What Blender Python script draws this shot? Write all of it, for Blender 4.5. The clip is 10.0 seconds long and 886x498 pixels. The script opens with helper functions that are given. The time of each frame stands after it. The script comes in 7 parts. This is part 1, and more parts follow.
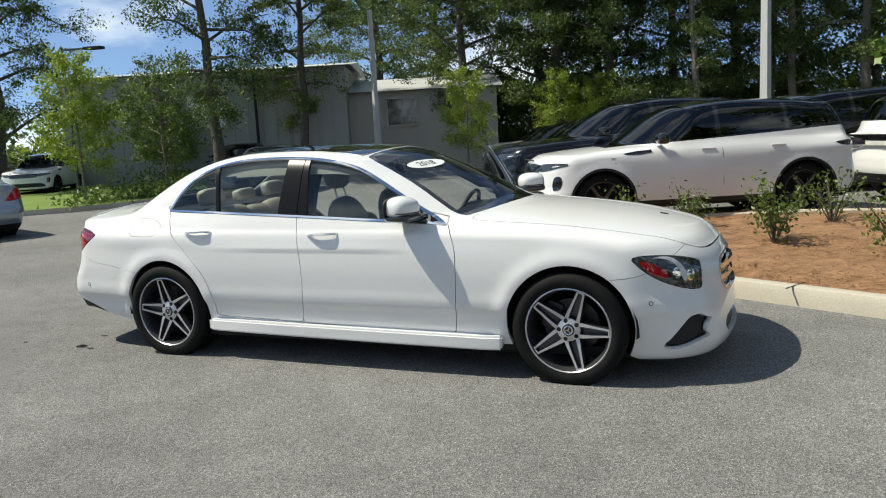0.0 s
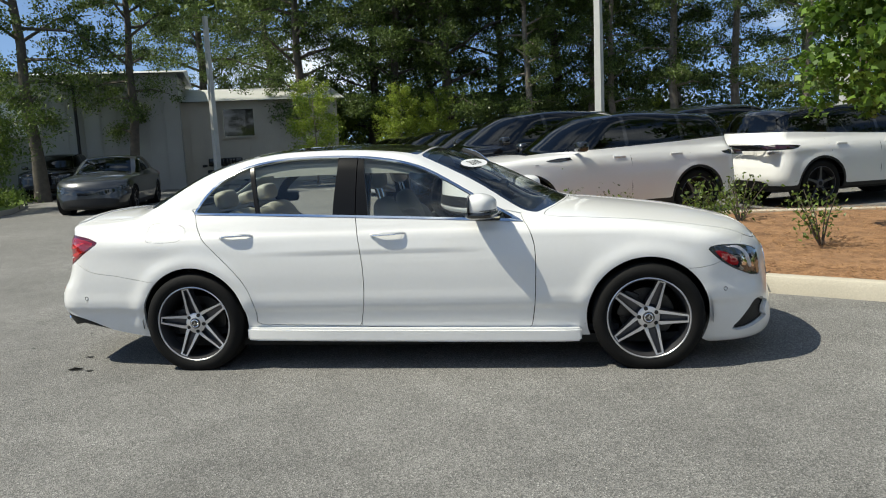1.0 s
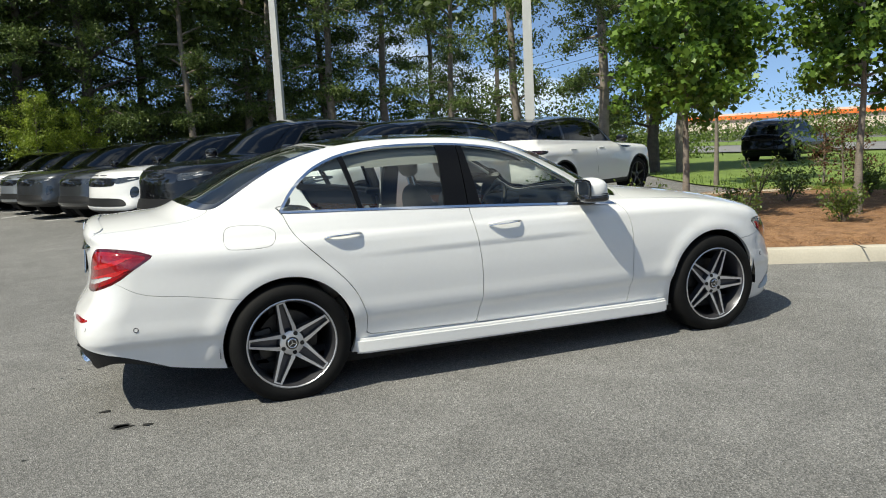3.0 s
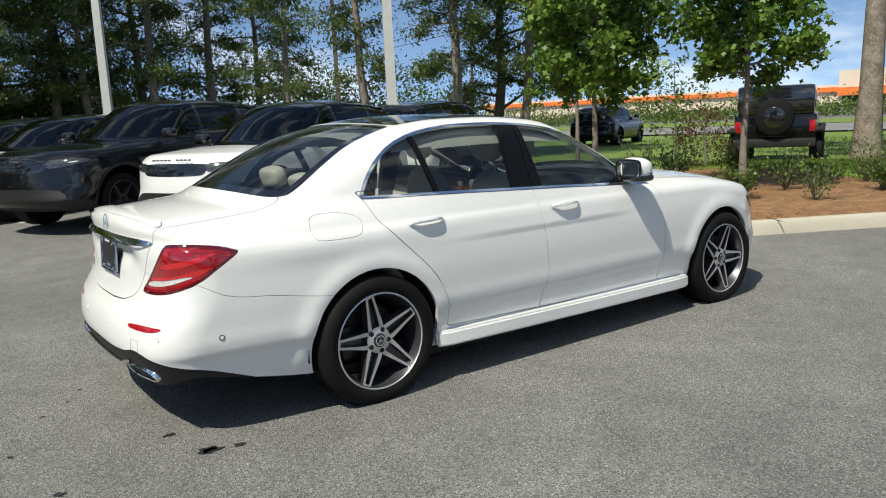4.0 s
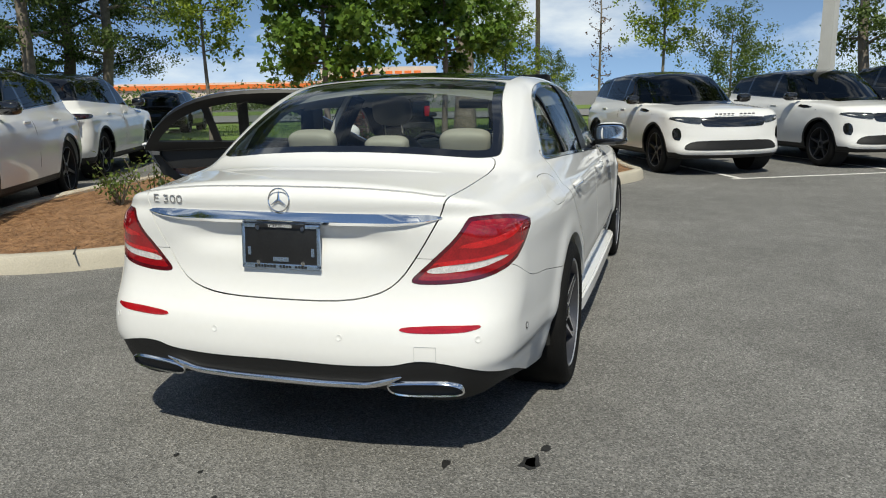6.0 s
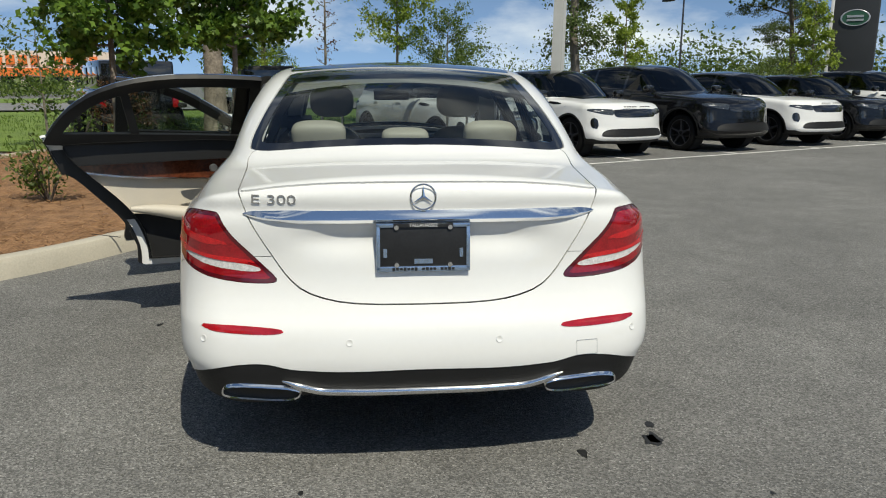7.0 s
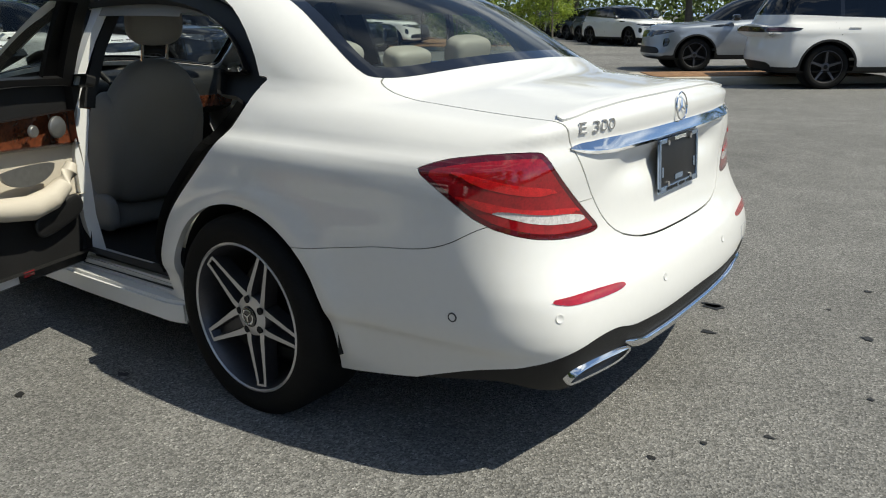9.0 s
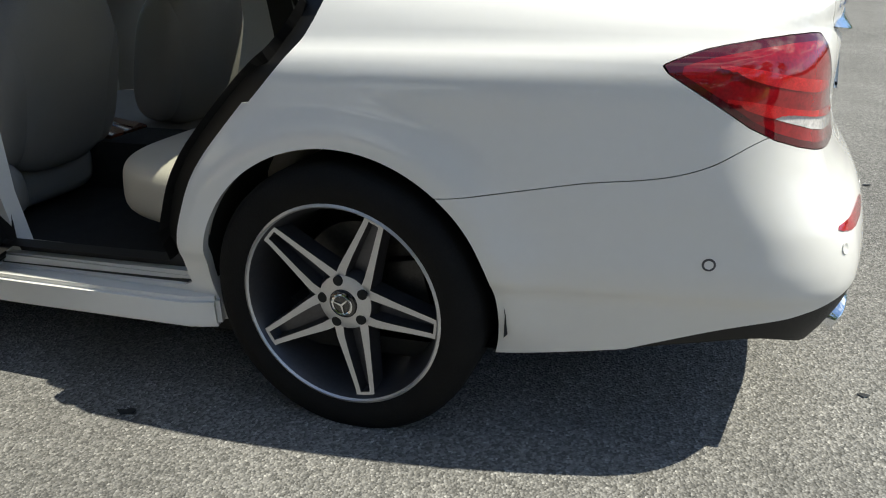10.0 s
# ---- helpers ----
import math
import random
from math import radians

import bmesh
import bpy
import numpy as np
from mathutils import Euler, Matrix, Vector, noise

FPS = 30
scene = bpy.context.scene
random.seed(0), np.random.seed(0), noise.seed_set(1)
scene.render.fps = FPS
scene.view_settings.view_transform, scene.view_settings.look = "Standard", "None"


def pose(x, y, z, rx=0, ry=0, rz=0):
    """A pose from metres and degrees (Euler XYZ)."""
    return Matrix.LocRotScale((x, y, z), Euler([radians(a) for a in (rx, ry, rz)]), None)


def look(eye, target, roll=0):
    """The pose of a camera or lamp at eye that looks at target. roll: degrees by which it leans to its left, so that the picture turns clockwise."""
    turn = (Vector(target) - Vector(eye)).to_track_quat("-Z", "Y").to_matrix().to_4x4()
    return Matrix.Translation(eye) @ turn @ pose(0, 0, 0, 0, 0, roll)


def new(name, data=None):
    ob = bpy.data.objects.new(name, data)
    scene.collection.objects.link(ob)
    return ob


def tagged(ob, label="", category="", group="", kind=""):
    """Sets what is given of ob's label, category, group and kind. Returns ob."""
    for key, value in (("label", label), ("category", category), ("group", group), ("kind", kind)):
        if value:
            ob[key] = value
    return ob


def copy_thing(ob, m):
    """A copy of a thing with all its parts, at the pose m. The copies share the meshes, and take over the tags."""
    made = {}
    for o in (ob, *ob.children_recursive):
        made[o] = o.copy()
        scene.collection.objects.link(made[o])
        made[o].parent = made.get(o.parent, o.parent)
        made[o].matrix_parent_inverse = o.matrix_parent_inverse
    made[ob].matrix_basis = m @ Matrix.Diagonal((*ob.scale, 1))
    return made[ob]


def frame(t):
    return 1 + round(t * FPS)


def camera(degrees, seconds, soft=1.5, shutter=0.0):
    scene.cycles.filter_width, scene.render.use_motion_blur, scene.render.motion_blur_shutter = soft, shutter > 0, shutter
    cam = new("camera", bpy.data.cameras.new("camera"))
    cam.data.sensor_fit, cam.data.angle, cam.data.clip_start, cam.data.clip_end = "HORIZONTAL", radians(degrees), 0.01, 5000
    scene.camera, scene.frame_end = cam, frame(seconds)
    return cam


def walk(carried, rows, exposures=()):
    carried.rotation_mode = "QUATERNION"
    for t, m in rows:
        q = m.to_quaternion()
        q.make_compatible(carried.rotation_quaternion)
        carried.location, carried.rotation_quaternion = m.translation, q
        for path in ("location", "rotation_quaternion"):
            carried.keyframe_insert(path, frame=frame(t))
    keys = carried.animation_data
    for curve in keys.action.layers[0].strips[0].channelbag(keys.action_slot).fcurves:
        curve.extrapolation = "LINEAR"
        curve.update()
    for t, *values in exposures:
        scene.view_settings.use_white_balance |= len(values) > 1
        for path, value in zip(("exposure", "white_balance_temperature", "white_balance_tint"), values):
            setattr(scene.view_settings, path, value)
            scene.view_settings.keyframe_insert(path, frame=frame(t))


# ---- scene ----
cam = camera(60.2, 10.0, soft=1.05)
PATH = [
    (0, (2.511, -5.107, 1.468), (1.735, -3.288, 1.174), -3.2),
    (0.5, (1.747, -5.441, 1.463), (1.205, -3.536, 1.179), -3.0),
    (1, (0.919, -5.584, 1.446), (0.627, -3.625, 1.165), -2.7),
    (1.5, (0.094, -5.648, 1.428), (0.067, -3.667, 1.152), -2.6),
    (2, (-0.708, -5.528, 1.417), (-0.465, -3.562, 1.140), -2.5),
    (2.5, (-1.489, -5.346, 1.377), (-0.99, -3.427, 1.108), -2.6),
    (4, (-3.401, -4.137, 1.417), (-2.241, -2.543, 1.079), -2.6),
    (4.5, (-3.957, -3.498, 1.396), (-2.57, -2.102, 1.035), -2.2),
    (5, (-4.359, -2.781, 1.373), (-2.776, -1.619, 0.996), -2.1),
    (5.5, (-4.719, -2.068, 1.355), (-2.971, -1.178, 0.964), -1.7),
    (5.7, (-4.825, -1.798, 1.343), (-3.023, -1.025, 0.950), -1.6),
    (6.8, (-5.059, -0.1, 1.334), (-3.104, -0.149, 0.911), 0.3),
    (7, (-5.005, 0.192, 1.338), (-3.06, -0.009, 0.914), 0.3),
    (7.5, (-4.838, 0.898, 1.315), (-2.978, 0.304, 0.881), 0.5),
    (8, (-4.498, 1.511, 1.301), (-2.802, 0.556, 0.842), 0.2),
    (8.5, (-3.994, 2.018, 1.299), (-2.54, 0.745, 0.782), -0.2),
    (9, (-3.385, 2.336, 1.239), (-2.209, 0.826, 0.659), -0.6),
    (9.5, (-2.793, 2.424, 1.165), (-1.871, 0.771, 0.520), -1.3),
    (10, (-2.27, 2.322, 1.087), (-1.603, 0.587, 0.349), -2.0),
]
walk(cam, [(t, look(eye, target, roll)) for t, eye, target, roll in PATH], exposures=[(0.0, .34, 6950, 3), (2.5, .38, 6950, 3), (4.5, .15, 6950, 3), (5.5, -.03, 6950, 3), (7.5, -.13, 6950, 3), (8.2, -.03, 6950, 3), (9.0, .14, 6950, 3), (10.0, .62, 6950, 3)])

# ---- light: a clear morning, the sun behind the car's right rear corner ----
SUN = Vector((0.65, 0.21, -1.0)).normalized()
world = bpy.data.worlds.new("sky")
scene.world = world
world.use_nodes = True
wn = world.node_tree.nodes
sky = wn.new("ShaderNodeTexSky")
sky.sky_type, sky.sun_disc = "NISHITA", False
sky.sun_elevation = math.asin(-SUN.z)
sky.sun_rotation = math.atan2(-SUN.x, -SUN.y)
sky.air_density, sky.dust_density, sky.ozone_density = 0.65, 0.0, 1.8
sky.altitude = 1200
back = wn["Background"]
back.inputs["Strength"].default_value = 0.15
# broken white cloud drifting over the blue
coord, mapping = wn.new("ShaderNodeTexCoord"), wn.new("ShaderNodeMapping")
mapping.inputs["Scale"].default_value = (1.0, 1.0, 3.0)
puff, ramp, mix = wn.new("ShaderNodeTexNoise"), wn.new("ShaderNodeValToRGB"), wn.new("ShaderNodeMix")
puff.inputs["Scale"].default_value, puff.inputs["Detail"].default_value = 2.6, 7.0
puff.inputs["Roughness"].default_value = 0.55
ramp.color_ramp.elements[0].position, ramp.color_ramp.elements[1].position = 0.50, 0.74
mix.data_type = "RGBA"
mix.inputs[7].default_value = (7.5, 7.8, 8.2, 1)
wl = world.node_tree.links
# clean air: the blue holds down to the horizon
lift_v, unit = wn.new("ShaderNodeVectorMath"), wn.new("ShaderNodeVectorMath")
lift_v.operation, unit.operation = "ADD", "NORMALIZE"
lift_v.inputs[1].default_value = (0, 0, 0.13)
wl.new(coord.outputs["Generated"], lift_v.inputs[0])
wl.new(lift_v.outputs["Vector"], unit.inputs[0])
wl.new(unit.outputs["Vector"], sky.inputs["Vector"])
wl.new(coord.outputs["Generated"], mapping.inputs["Vector"])
wl.new(mapping.outputs["Vector"], puff.inputs["Vector"])
wl.new(puff.outputs["Fac"], ramp.inputs["Fac"])
wl.new(ramp.outputs["Color"], mix.inputs[0])
wl.new(sky.outputs["Color"], mix.inputs[6])
wl.new(mix.outputs[2], back.inputs["Color"])
sun = new("sun", bpy.data.lights.new("sun", "SUN"))
sun.data.energy, sun.data.angle, sun.data.color = 4.5, radians(0.55), (1.0, 0.95, 0.87)
sun.matrix_world = look((0, 0, 30), Vector((0, 0, 30)) + SUN)

# ---- materials ----
def material(name, colour, rough=0.5, metal=0.0, coat=0.0, vary=0.0, scale=8.0, fine=120.0, bump=0.0, alpha=0.0, second=None, emit=None, spec=0.5):
    """A node material: two scales of variation of the colour and gloss, and a fine relief, in object space."""
    m = bpy.data.materials.new(name)
    m.use_nodes = True
    n, l = m.node_tree.nodes, m.node_tree.links
    b = n["Principled BSDF"]
    b.inputs["Base Color"].default_value = (*colour, 1)
    b.inputs["Roughness"].default_value, b.inputs["Metallic"].default_value = rough, metal
    b.inputs["Coat Weight"].default_value, b.inputs["Coat Roughness"].default_value = coat, 0.03
    b.inputs["Transmission Weight"].default_value = alpha
    b.inputs["Specular IOR Level"].default_value = spec
    if emit:
        b.inputs["Emission Color"].default_value, b.inputs["Emission Strength"].default_value = (*emit[:3], 1), emit[3]
    if vary or bump or second:
        tc = n.new("ShaderNodeTexCoord")
        big, small = n.new("ShaderNodeTexNoise"), n.new("ShaderNodeTexNoise")
        big.inputs["Scale"].default_value, small.inputs["Scale"].default_value = scale, fine
        big.inputs["Detail"].default_value, small.inputs["Detail"].default_value = 5, 3
        for t in (big, small):
            l.new(tc.outputs["Object"], t.inputs["Vector"])
        add = n.new("ShaderNodeMath")
        add.operation = "ADD"
        l.new(big.outputs["Fac"], add.inputs[0])
        l.new(small.outputs["Fac"], add.inputs[1])
        r = n.new("ShaderNodeMapRange")
        r.inputs["From Min"].default_value, r.inputs["From Max"].default_value = 0.7, 1.3
        l.new(add.outputs[0], r.inputs["Value"])
        mx = n.new("ShaderNodeMix")
        mx.data_type = "RGBA"
        lo = second or tuple(c * (1 - vary) for c in colour)
        hi = colour if second else tuple(min(1, c * (1 + vary)) for c in colour)
        mx.inputs[6].default_value, mx.inputs[7].default_value = (*lo, 1), (*hi, 1)
        l.new(r.outputs["Result"], mx.inputs[0])
        l.new(mx.outputs[2], b.inputs["Base Color"])
        if bump:
            bp = n.new("ShaderNodeBump")
            bp.inputs["Strength"].default_value, bp.inputs["Distance"].default_value = bump, 0.01
            l.new(small.outputs["Fac"], bp.inputs["Height"])
            l.new(bp.outputs["Normal"], b.inputs["Normal"])
    return m


def glass(name, tint, rough=0.0):
    """Tinted window glass: clear through, with a mirror's gloss that grows edge-on."""
    m = bpy.data.materials.new(name)
    m.use_nodes = True
    n, l = m.node_tree.nodes, m.node_tree.links
    n.remove(n["Principled BSDF"])
    clear, gloss, mixed, edge_on = n.new("ShaderNodeBsdfTransparent"), n.new("ShaderNodeBsdfGlossy"), n.new("ShaderNodeMixShader"), n.new("ShaderNodeLayerWeight")
    fifth, weight = n.new("ShaderNodeMath"), n.new("ShaderNodeMath")
    clear.inputs["Color"].default_value = (*tint, 1)
    gloss.inputs["Roughness"].default_value = rough
    edge_on.inputs["Blend"].default_value = 0.5
    fifth.operation, weight.operation = "POWER", "MULTIPLY_ADD"
    fifth.inputs[1].default_value, weight.inputs[1].default_value, weight.inputs[2].default_value = 5.0, 0.92, 0.07
    l.new(edge_on.outputs["Facing"], fifth.inputs[0])
    l.new(fifth.outputs[0], weight.inputs[0])
    l.new(weight.outputs[0], mixed.inputs["Fac"])
    l.new(clear.outputs[0], mixed.inputs[1])
    l.new(gloss.outputs[0], mixed.inputs[2])
    l.new(mixed.outputs[0], n["Material Output"].inputs["Surface"])
    return m


WHITE = material("white_paint", (0.755, 0.755, 0.745), 0.5, spec=0.12, coat=1.0, vary=0.012, scale=3, fine=40)
BLACKPAINT = material("black_paint", (0.004, 0.004, 0.005), 0.2, coat=0.6, spec=0.2, vary=0.2, scale=3, fine=40)
GREYPAINT = material("grey_paint", (0.05, 0.053, 0.057), 0.3, metal=0.5, coat=1.0, vary=0.05, scale=3, fine=400)
SILVERPAINT = material("silver_paint", (0.33, 0.36, 0.40), 0.3, metal=0.6, coat=1.0, vary=0.05, scale=3, fine=400)
GLOSSBLACK = material("gloss_black", (0.008, 0.008, 0.009), 0.08, coat=1.0, vary=0.2)
TRIM = material("black_plastic", (0.007, 0.007, 0.0075), 0.6, vary=0.25, scale=10, fine=500, bump=0.15)
PILLARBLACK = material("pillar_black", (0.004, 0.004, 0.0045), 0.3, vary=0.15, scale=8, fine=300, spec=0.2)
RUBBER = material("tyre_rubber", (0.006, 0.006, 0.006), 0.75, vary=0.35, scale=9, fine=200, bump=0.2, spec=0.2)
CHROME = material("chrome", (0.82, 0.83, 0.85), 0.08, metal=1.0, vary=0.03)
ALLOY = material("machined_alloy", (0.58, 0.58, 0.59), 0.36, metal=0.65, vary=0.06, scale=20, fine=300)
GUNMETAL = material("gunmetal_alloy", (0.09, 0.09, 0.10), 0.35, metal=0.7, vary=0.1, scale=20)
BRAKE = material("brake_iron", (0.06, 0.058, 0.056), 0.45, metal=0.8, vary=0.2, scale=30)
DARK = material("underbody_black", (0.010, 0.010, 0.010), 0.9, vary=0.3)
REDGLASS = material("deep_red_glass", (0.27, 0.005, 0.010), 0.06, coat=1.0, vary=0.3, scale=22, fine=160)
REDLENS = material("red_lens", (0.36, 0.006, 0.012), 0.06, coat=1.0, vary=0.25, scale=26, fine=180)
REDBRIGHT = material("lit_red_strip", (0.52, 0.010, 0.014), 0.10, coat=1.0, vary=0.3, scale=60, fine=320)
REDDARK = material("dark_red_lens", (0.085, 0.004, 0.009), 0.06, coat=1.0, vary=0.2, scale=26, fine=180)
TAILDARK = material("unlit_tail_lens", (0.022, 0.003, 0.004), 0.06, coat=1.0, vary=0.2)
CLEARLENS = material("clear_lens", (0.62, 0.60, 0.60), 0.12, coat=1.0, vary=0.25, scale=60, fine=200)
LAMPDARK = material("headlamp_lens", (0.035, 0.040, 0.045), 0.04, coat=1.0, vary=0.5, scale=20, fine=90)
CREAM = material("cream_leather", (0.56, 0.51, 0.43), 0.5, vary=0.06, scale=6, fine=350, bump=0.15)
GREYLEATHER = material("grey_leather", (0.25, 0.238, 0.222), 0.5, vary=0.07, scale=6, fine=350, bump=0.15)
BLACKLEATHER = material("black_leather", (0.009, 0.009, 0.0095), 0.5, vary=0.2, scale=6, fine=350, bump=0.15)
WALNUT = material("burl_walnut", (0.17, 0.05, 0.022), 0.12, coat=1.0, scale=12, fine=70, second=(0.045, 0.012, 0.006))
CARPET = material("carpet", (0.015, 0.015, 0.016), 0.95, vary=0.4, scale=20, fine=600, bump=0.3)
CLEAR = glass("side_glass", (0.80, 0.85, 0.82))
CLEARREAR = glass("rear_glass", (0.72, 0.77, 0.76))
SCREENGLASS = glass("windscreen_glass", (0.74, 0.78, 0.77))
TINT = glass("dark_car_glass", (0.05, 0.055, 0.06))
PLATE = material("plate_black", (0.012, 0.012, 0.013), 0.45, vary=0.3, scale=20)
PLATEFRAME = material("plate_frame_metal", (0.35, 0.45, 0.60), 0.25, metal=0.8, vary=0.06)
STICKER = material("sticker_white", (0.75, 0.76, 0.76), 0.5, vary=0.04)
INK = material("ink_black", (0.01, 0.01, 0.01), 0.6)


# ---- building helpers ----
def mesh_ob(name, verts, faces, mat, parent=None, label="", smooth=True):
    me = bpy.data.meshes.new(name)
    me.from_pydata([tuple(v) for v in verts], [], [tuple(f) for f in faces])
    me.materials.append(mat)
    if smooth:
        me.polygons.foreach_set("use_smooth", [True] * len(me.polygons))
    ob = new(name, me)
    if parent:
        ob.parent = parent
    if label:
        ob["label"] = label
    return ob


def part(name, bm, mat, parent=None, label="", smooth=True, sharp=40):
    """Links a bmesh as one mesh object under a thing or a part."""
    bmesh.ops.recalc_face_normals(bm, faces=bm.faces)
    me = bpy.data.meshes.new(name)
    if smooth:
        for f in bm.faces:
            f.smooth = True
        for e in bm.edges:
            if len(e.link_faces) == 2 and e.calc_face_angle(0) > radians(sharp):
                e.smooth = False
    bm.to_mesh(me)
    bm.free()
    me.materials.append(mat)
    ob = new(name, me)
    if parent:
        ob.parent = parent
    if label:
        ob["label"] = label
    return ob


def thing(name, label, category, m=None, group="", kind=""):
    ob = tagged(new(name), label, category, group, kind)
    if m is not None:
        ob.matrix_basis = m
    return ob


def box(bm, size, m, bevel=0.0, seg=2):
    r = bmesh.ops.create_cube(bm, size=1.0)
    vs = r["verts"]
    bmesh.ops.scale(bm, vec=size, verts=vs)
    if bevel:
        es = list({e for v in vs for e in v.link_edges})
        out = bmesh.ops.bevel(bm, geom=es, offset=min(bevel, min(size) * 0.49), segments=seg, affect="EDGES", profile=0.6)
        vs = list({v for f in out["faces"] for v in f.verts} | {v for v in vs if v.is_valid})
    bmesh.ops.transform(bm, matrix=m, verts=vs)
    return vs


def tube(bm, r1, r2, depth, m, seg=16):
    """A cylinder or cone along local z, centred."""
    r = bmesh.ops.create_cone(bm, cap_ends=True, segments=seg, radius1=r1, radius2=r2, depth=depth)
    bmesh.ops.transform(bm, matrix=m, verts=r["verts"])


def pad(bm, size, m, e=3.0, n=14):
    """A cushion: a cube pushed out to a soft superellipsoid."""
    vs = {}
    def vert(a, b, c):
        k = (round(a, 5), round(b, 5), round(c, 5))
        if k not in vs:
            v = Vector(k)
            s = (abs(v.x) ** e + abs(v.y) ** e + abs(v.z) ** e) ** (1 / e)
            v /= s
            vs[k] = bm.verts.new(m @ Vector((v.x * size[0] / 2, v.y * size[1] / 2, v.z * size[2] / 2)))
        return vs[k]
    g = [math.sin(math.pi / 2 * (2 * i / n - 1)) * .5 + (2 * i / n - 1) * .5 for i in range(n + 1)]
    for ax in range(3):
        for s in (-1, 1):
            for i in range(n):
                for j in range(n):
                    q = []
                    for a, b in ((g[i], g[j]), (g[i + 1], g[j]), (g[i + 1], g[j + 1]), (g[i], g[j + 1])):
                        c = [0, 0, 0]
                        c[ax], c[(ax + 1) % 3], c[(ax + 2) % 3] = s, a, b
                        q.append(vert(*c))
                    if len(set(q)) == 4:
                        bm.faces.new(q if s > 0 else q[::-1])


def lathe(bm, prof, m, seg=48):
    """Revolves (radius, height) pairs round local z."""
    rings = [[bm.verts.new(m @ Vector((r * math.cos(2 * math.pi * i / seg), r * math.sin(2 * math.pi * i / seg), h))) for i in range(seg)] for r, h in prof]
    for a, b in zip(rings, rings[1:]):
        for i in range(seg):
            bm.faces.new((a[i], a[(i + 1) % seg], b[(i + 1) % seg], b[i]))


def bar(bm, pts, w, h, up=Vector((0, 0, 1)), taper=None):
    """A rod of rectangular section along a line of points."""
    rows = []
    for i, p in enumerate(pts):
        p = Vector(p)
        d = (Vector(pts[min(i + 1, len(pts) - 1)]) - Vector(pts[max(i - 1, 0)])).normalized()
        s = d.cross(up).normalized()
        u = s.cross(d).normalized()
        k = taper[i] if taper else 1
        rows.append([bm.verts.new(p + s * a * w * k / 2 + u * b * h * k / 2) for a, b in ((-1, -1), (1, -1), (1, 1), (-1, 1))])
    for a, b in zip(rows, rows[1:]):
        for i in range(4):
            bm.faces.new((a[i], a[(i + 1) % 4], b[(i + 1) % 4], b[i]))
    bm.faces.new(rows[0][::-1])
    bm.faces.new(rows[-1])


def limb(bm, pts, radii, seg=8):
    rings = []
    for i, p in enumerate(pts):
        p = Vector(p)
        d = (Vector(pts[min(i + 1, len(pts) - 1)]) - Vector(pts[max(i - 1, 0)])).normalized()
        s = d.orthogonal().normalized()
        u = d.cross(s)
        rings.append([bm.verts.new(p + (s * math.cos(2 * math.pi * k / seg) + u * math.sin(2 * math.pi * k / seg)) * radii[i]) for k in range(seg)])
    for a, b in zip(rings, rings[1:]):
        for k in range(seg):
            bm.faces.new((a[k], a[(k + 1) % seg], b[(k + 1) % seg], b[k]))
    bm.faces.new(rings[-1])


def text_mesh(name, words, height, mat, parent, m, depth=0.003, label=""):
    cu = bpy.data.curves.new(name, "FONT")
    cu.body, cu.size, cu.extrude, cu.align_x, cu.align_y = words, height * 1.4, depth, "CENTER", "CENTER"
    tmp = new(name, cu)
    me = bpy.data.meshes.new_from_object(tmp.evaluated_get(bpy.context.evaluated_depsgraph_get()))
    bpy.data.objects.remove(tmp)
    me.materials.clear()
    me.materials.append(mat)
    ob = new(name, me)
    ob.parent, ob.matrix_basis = parent, m
    if label:
        ob["label"] = label
    return ob



# ---- the sedan's body as one smooth closed form; x ahead, y to the left, z up, metres ----
def curve(*pts):
    """A smooth curve through (place, value) pairs, held level past its ends."""
    p = np.array(sorted(pts), float)
    px, py = p[:, 0], p[:, 1]
    d = np.diff(py) / np.diff(px)
    m = np.concatenate([[d[0]], (d[1:] * np.diff(px)[:-1] + d[:-1] * np.diff(px)[1:]) / (px[2:] - px[:-2]), [d[-1]]])

    def at(v):
        v = np.clip(np.asarray(v, float), px[0], px[-1])
        i = np.clip(np.searchsorted(px, v) - 1, 0, len(px) - 2)
        h = px[i + 1] - px[i]
        s = (v - px[i]) / h
        return (py[i] * (1 + 2 * s) * (1 - s) ** 2 + m[i] * h * s * (1 - s) ** 2
                + py[i + 1] * s * s * (3 - 2 * s) - m[i + 1] * h * s * s * (1 - s))
    return at


def step(v, a, b):
    s = np.clip((v - a) / (b - a), 0, 1)
    return s * s * (3 - 2 * s)


def smax(a, b, k):
    h = np.clip(k - np.abs(a - b), 0, None) / k
    return np.maximum(a, b) + h * h * k * 0.25


def smin(a, b, k):
    return -smax(-a, -b, k)


